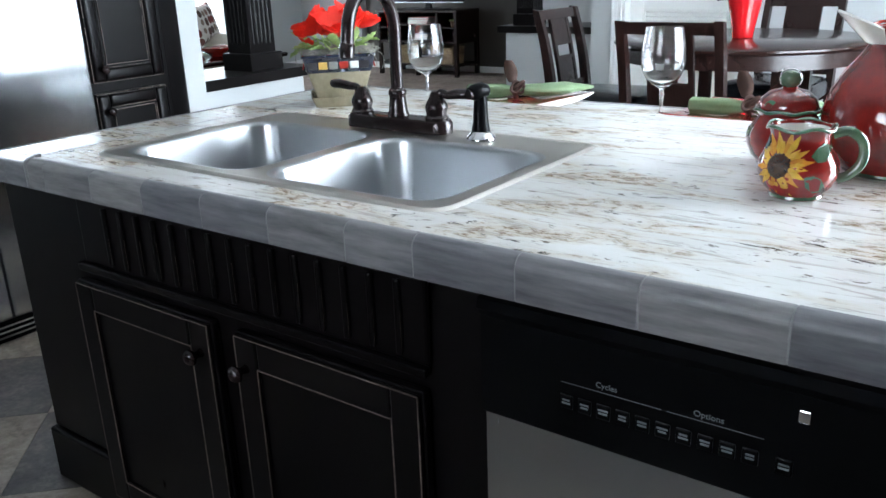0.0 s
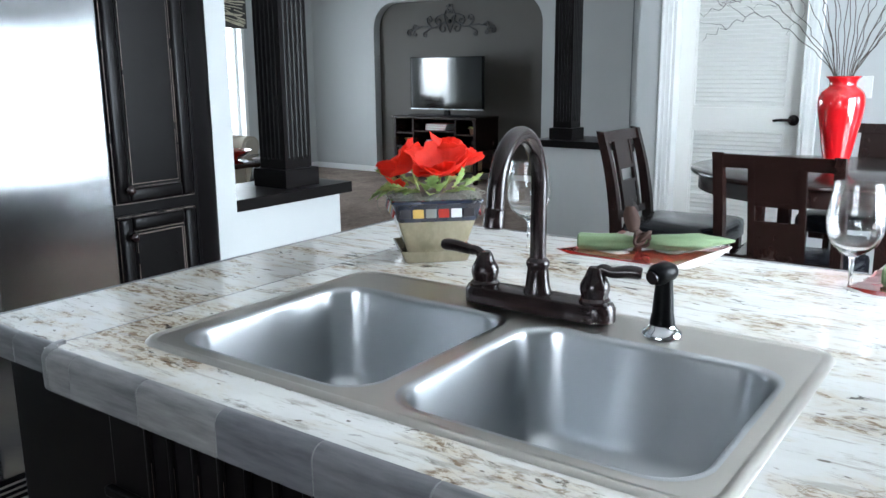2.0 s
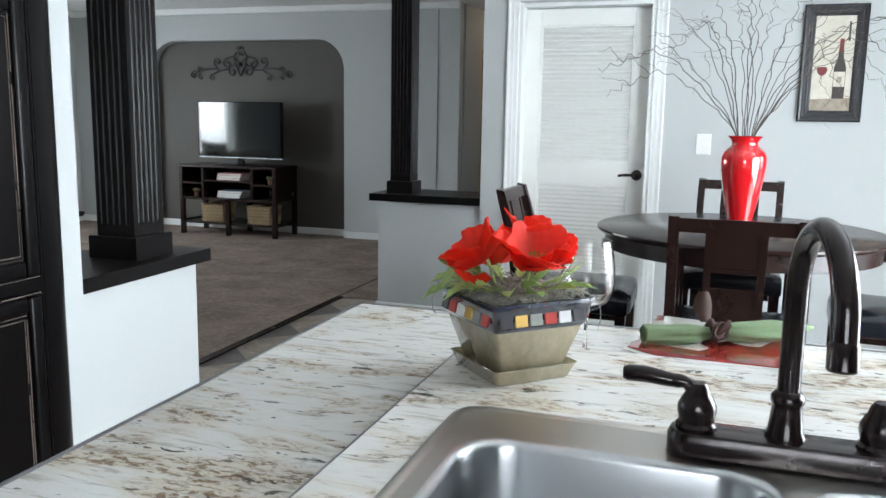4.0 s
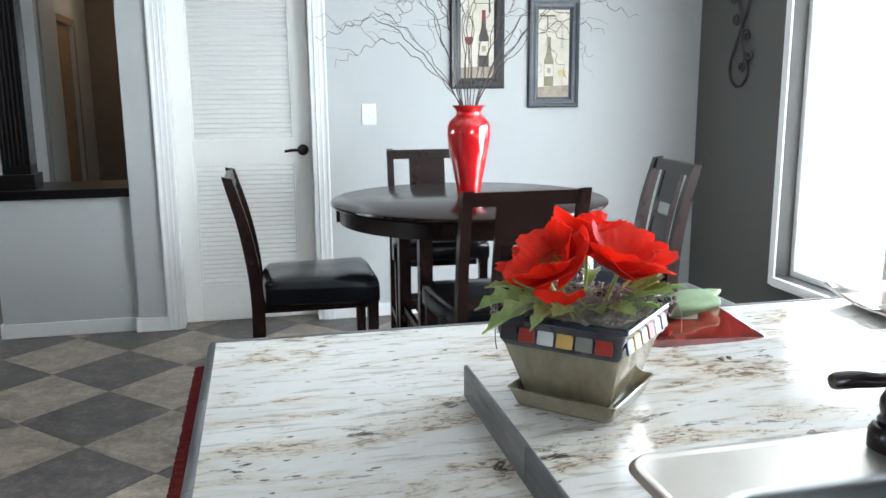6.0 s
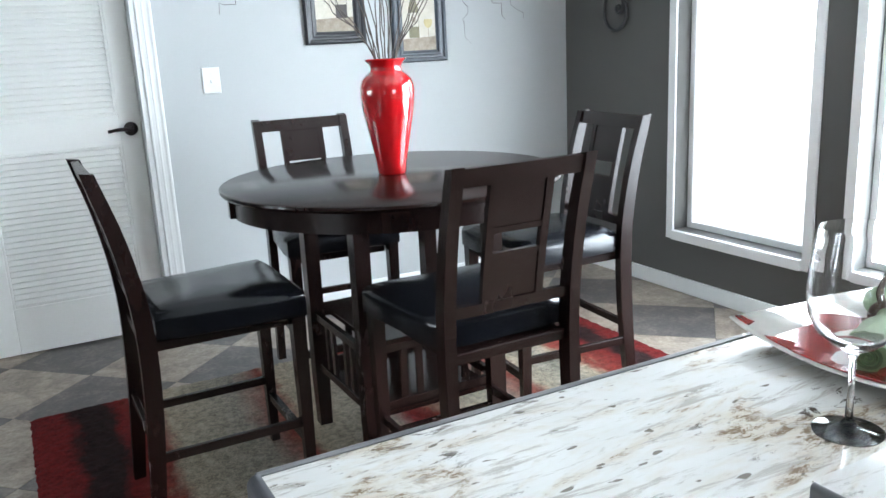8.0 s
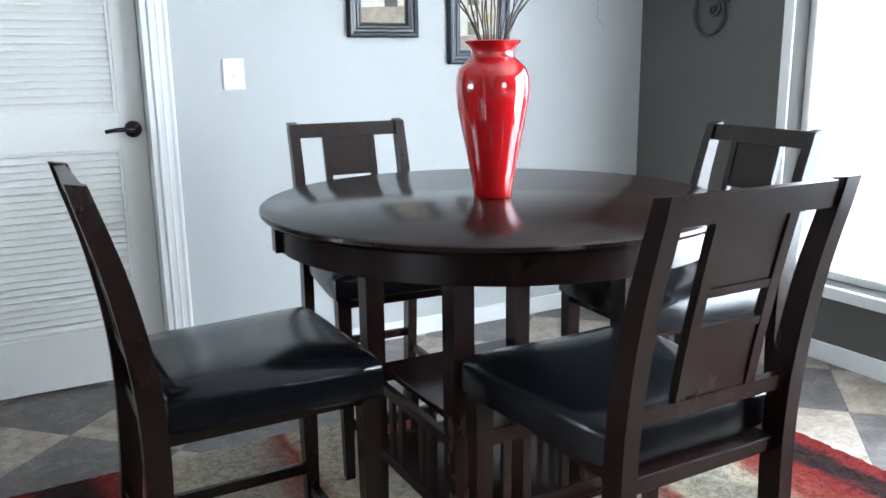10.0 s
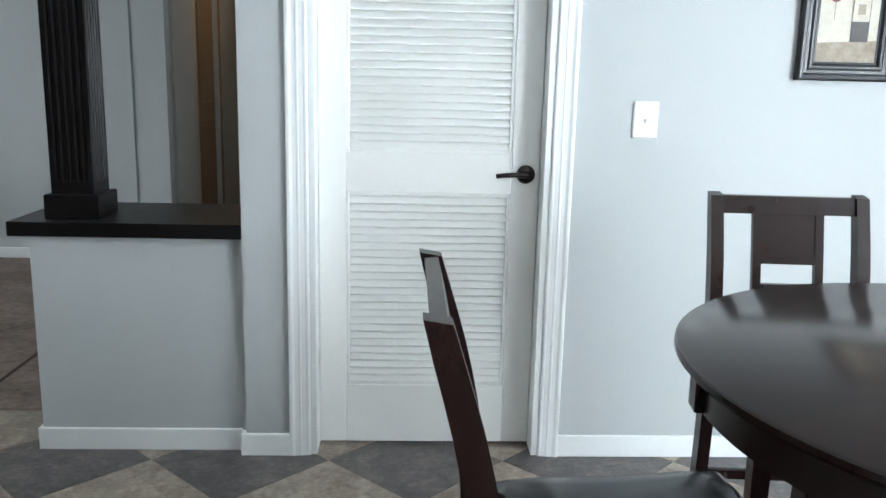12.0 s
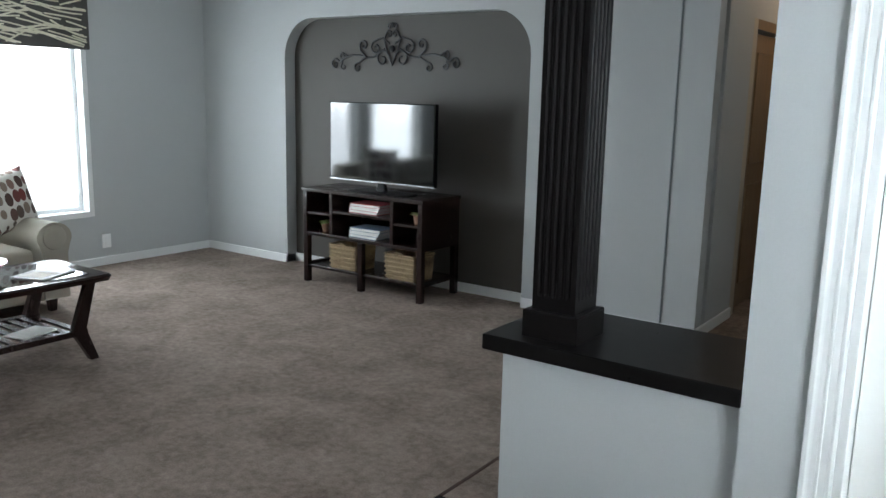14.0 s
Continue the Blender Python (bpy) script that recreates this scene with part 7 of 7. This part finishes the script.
def sofa():
    t = thing("sofa", "beige upholstered sofa with rolled arms under the window", "sofa", pose(-6.5, 4.4, 0.008))
    x0, x1, y0, y1 = -7.0, -5.95, 3.15, 5.53
    def wp(nm, bm, mat=SOFA, smooth=50):
        return part(nm, bm, mat, t, world=True, smooth=smooth)
    wp("base", box(x0, x1 - 0.03, y0 + 0.03, y1 - 0.03, 0.10, 0.32, 0.02, seg=3))
    wp("back", loft([rounded(x0, x0 + 0.26, y0 + 0.05, y1 - 0.05, 0.06, z) for z in (0.321, 0.6)] + [rounded(x0 + 0.03, x0 + 0.22, y0 + 0.08, y1 - 0.08, 0.06, 0.76)]))
    for y in (y0, y1 - 0.24):
        rings = []
        for x in (x0 + 0.1, x1 - 0.01):
            ring = [(x, y + 0.03, 0.11), (x, y + 0.21, 0.11), (x, y + 0.21, 0.42)]
            ring += [(x, y + 0.12 + 0.125 * math.cos(radians(a)), 0.535 + 0.105 * math.sin(radians(a))) for a in range(-30, 211, 20)]
            ring += [(x, y + 0.03, 0.42)]
            rings.append(ring)
        arm = wp("arm", loft(rings), smooth=40)
        part("scroll_face", lathe([(0, 0), (0.085, 0), (0.08, 0.012), (0.06, 0.016), (0, 0.014)], 28, m=pose(x1 - 0.011, y + 0.12, 0.535, 0, 90)), SOFA, arm, world=True, smooth=50)
    n = 3
    w = (y1 - y0 - 0.5) / n
    for k in range(n):
        a = y0 + 0.25 + k * w
        wp("seat_cushion", box(x0 + 0.24, x1 - 0.02, a + 0.006, a + w - 0.006, 0.322, 0.47, 0.04, seg=4))
        wp("back_cushion", box(x0 + 0.24, x0 + 0.44, a + 0.01, a + w - 0.01, 0.472, 0.80, 0.06, seg=4))
    for x in (x0 + 0.06, x1 - 0.1):
        for y in (y0 + 0.06, y1 - 0.12):
            wp("foot", loft([rounded(x - 0.022, x + 0.022, y - 0.022, y + 0.022, 0.004, 0.0), rounded(x - 0.03, x + 0.03, y - 0.03, y + 0.03, 0.004, 0.099)]), ESPRESSO)

    def pil(front):
        def fn(u, v):
            a, b = u * 2 - 1, v * 2 - 1
            puff = (1 - a ** 4) * (1 - b ** 4)
            k = 1 - 0.07 * (1 - abs(a * b))
            return (front * 0.075 * puff ** 0.6, a * 0.22 * (1 - 0.10 * (1 - b * b)), b * 0.22 * (1 - 0.10 * (1 - a * a)))
        return fn
    for (px, py, pz, ry, rz), lab in (((-6.36, 5.31, 0.755, -14, 20), "white throw pillow with brown and red ovals"),):
        p = thing("throw_pillow", lab, "pillow", pose(px, py, pz, 0, ry, rz) @ pose(0, 0, 0, 6))
        bm = sheet(pil(1), 16, 16)
        bm = sheet(pil(-1), 16, 16, bm=bm)
        bmesh.ops.remove_doubles(bm, verts=bm.verts, dist=1e-4)
        part("cover", bm, PILLOW, p, smooth=80)


sofa()


def valance():
    t = thing("window_valance", "dark valance with a woven pattern of ivory lines", "valance", pose(-7.1, 5.6, 1.86))
    part("cloth", box(-7.148, -7.07, 4.70, 6.43, 1.855, 2.32, 0.006), VALANCE_DARK, t, world=True)
    r = random.Random(5)
    for k in range(84):
        y = 4.5 + k * 0.0225
        z = r.choice((1.90, 1.97, 2.05, 2.12, 2.2))
        up = r.uniform(0.05, 0.2) * r.choice((1, -1))
        L = r.uniform(0.3, 0.6)
        pts = []
        for i in range(9):
            u = i / 8
            yy, zz = y + L * u, z + up * (u - 0.4 * u * u) + 0.02 * math.sin(3 * u + k)
            if 4.72 < yy < 6.41 and 1.875 < zz < 2.25:
                pts.append((-7.068, yy, zz))
        if len(pts) > 2:
            part("woven_line", tube(pts, 0.007, 5), VALANCE_LINE, t, world=True)


valance()

# ---------------------------------------------------------------- floor tiles
def clip(poly, axis, limit, keep_less):
    out = []
    for a, b in zip(poly, poly[1:] + poly[:1]):
        ina = (a[axis] <= limit) == keep_less or abs(a[axis] - limit) < 1e-9
        inb = (b[axis] <= limit) == keep_less or abs(b[axis] - limit) < 1e-9
        if ina:
            out.append(a)
        if ina != inb:
            k = (limit - a[axis]) / (b[axis] - a[axis])
            out.append((a[0] + (b[0] - a[0]) * k, a[1] + (b[1] - a[1]) * k))
    return out


def floor_tiles():
    owner = thing("floor", "diagonal checkerboard of dark slate and tan stone-look vinyl tiles", "floor", pose(0, 0, 0), kind="structure")
    d, gap = 0.3115, 0.0012
    x_lo, x_hi, y_lo, y_hi = -2.285, 2.35, -2.28, 4.905
    shared = {}

    def tile_mesh(poly, c, mat):
        bm = bmesh.new()
        top = [bm.verts.new((x - c[0], y - c[1], 0.0)) for x, y in poly]
        low = [bm.verts.new((x - c[0], y - c[1], -0.011)) for x, y in poly]
        bm.faces.new(top)
        for k in range(len(top)):
            j = (k + 1) % len(top)
            bm.faces.new((top[k], low[k], low[j], top[j]))
        bmesh.ops.recalc_face_normals(bm, faces=bm.faces)
        me = bpy.data.meshes.new("tile")
        bm.to_mesh(me)
        bm.free()
        me.materials.append(mat)
        return me
    for i in range(-8, 14):
        for j in range(-26, 6):
            if (i + j) % 2 == 0:
                continue
            cx, cy = -0.833 + i * d, 4.48 + j * 0.309
            mat = TILE_DARK if j % 2 == 0 else TILE_LIGHT
            e = d - gap
            poly = [(cx - e, cy), (cx, cy - 0.309 + gap), (cx + e, cy), (cx, cy + 0.309 - gap)]
            whole = cx - d > x_lo and cx + d < x_hi and cy - d > y_lo and cy + d < y_hi
            if not whole:
                for axis, limit, less in ((0, x_lo, False), (0, x_hi, True), (1, y_lo, False), (1, y_hi, True)):
                    poly = clip(poly, axis, limit, less) if len(poly) > 2 else []
                if len(poly) < 3:
                    continue
                me = tile_mesh(poly, (cx, cy), mat)
            else:
                if mat.name not in shared:
                    shared[mat.name] = tile_mesh(poly, (cx, cy), mat)
                me = shared[mat.name]
            ob = new("tile", me)
            ob.parent = owner
            ob.location = (cx, cy, 0)


floor_tiles()
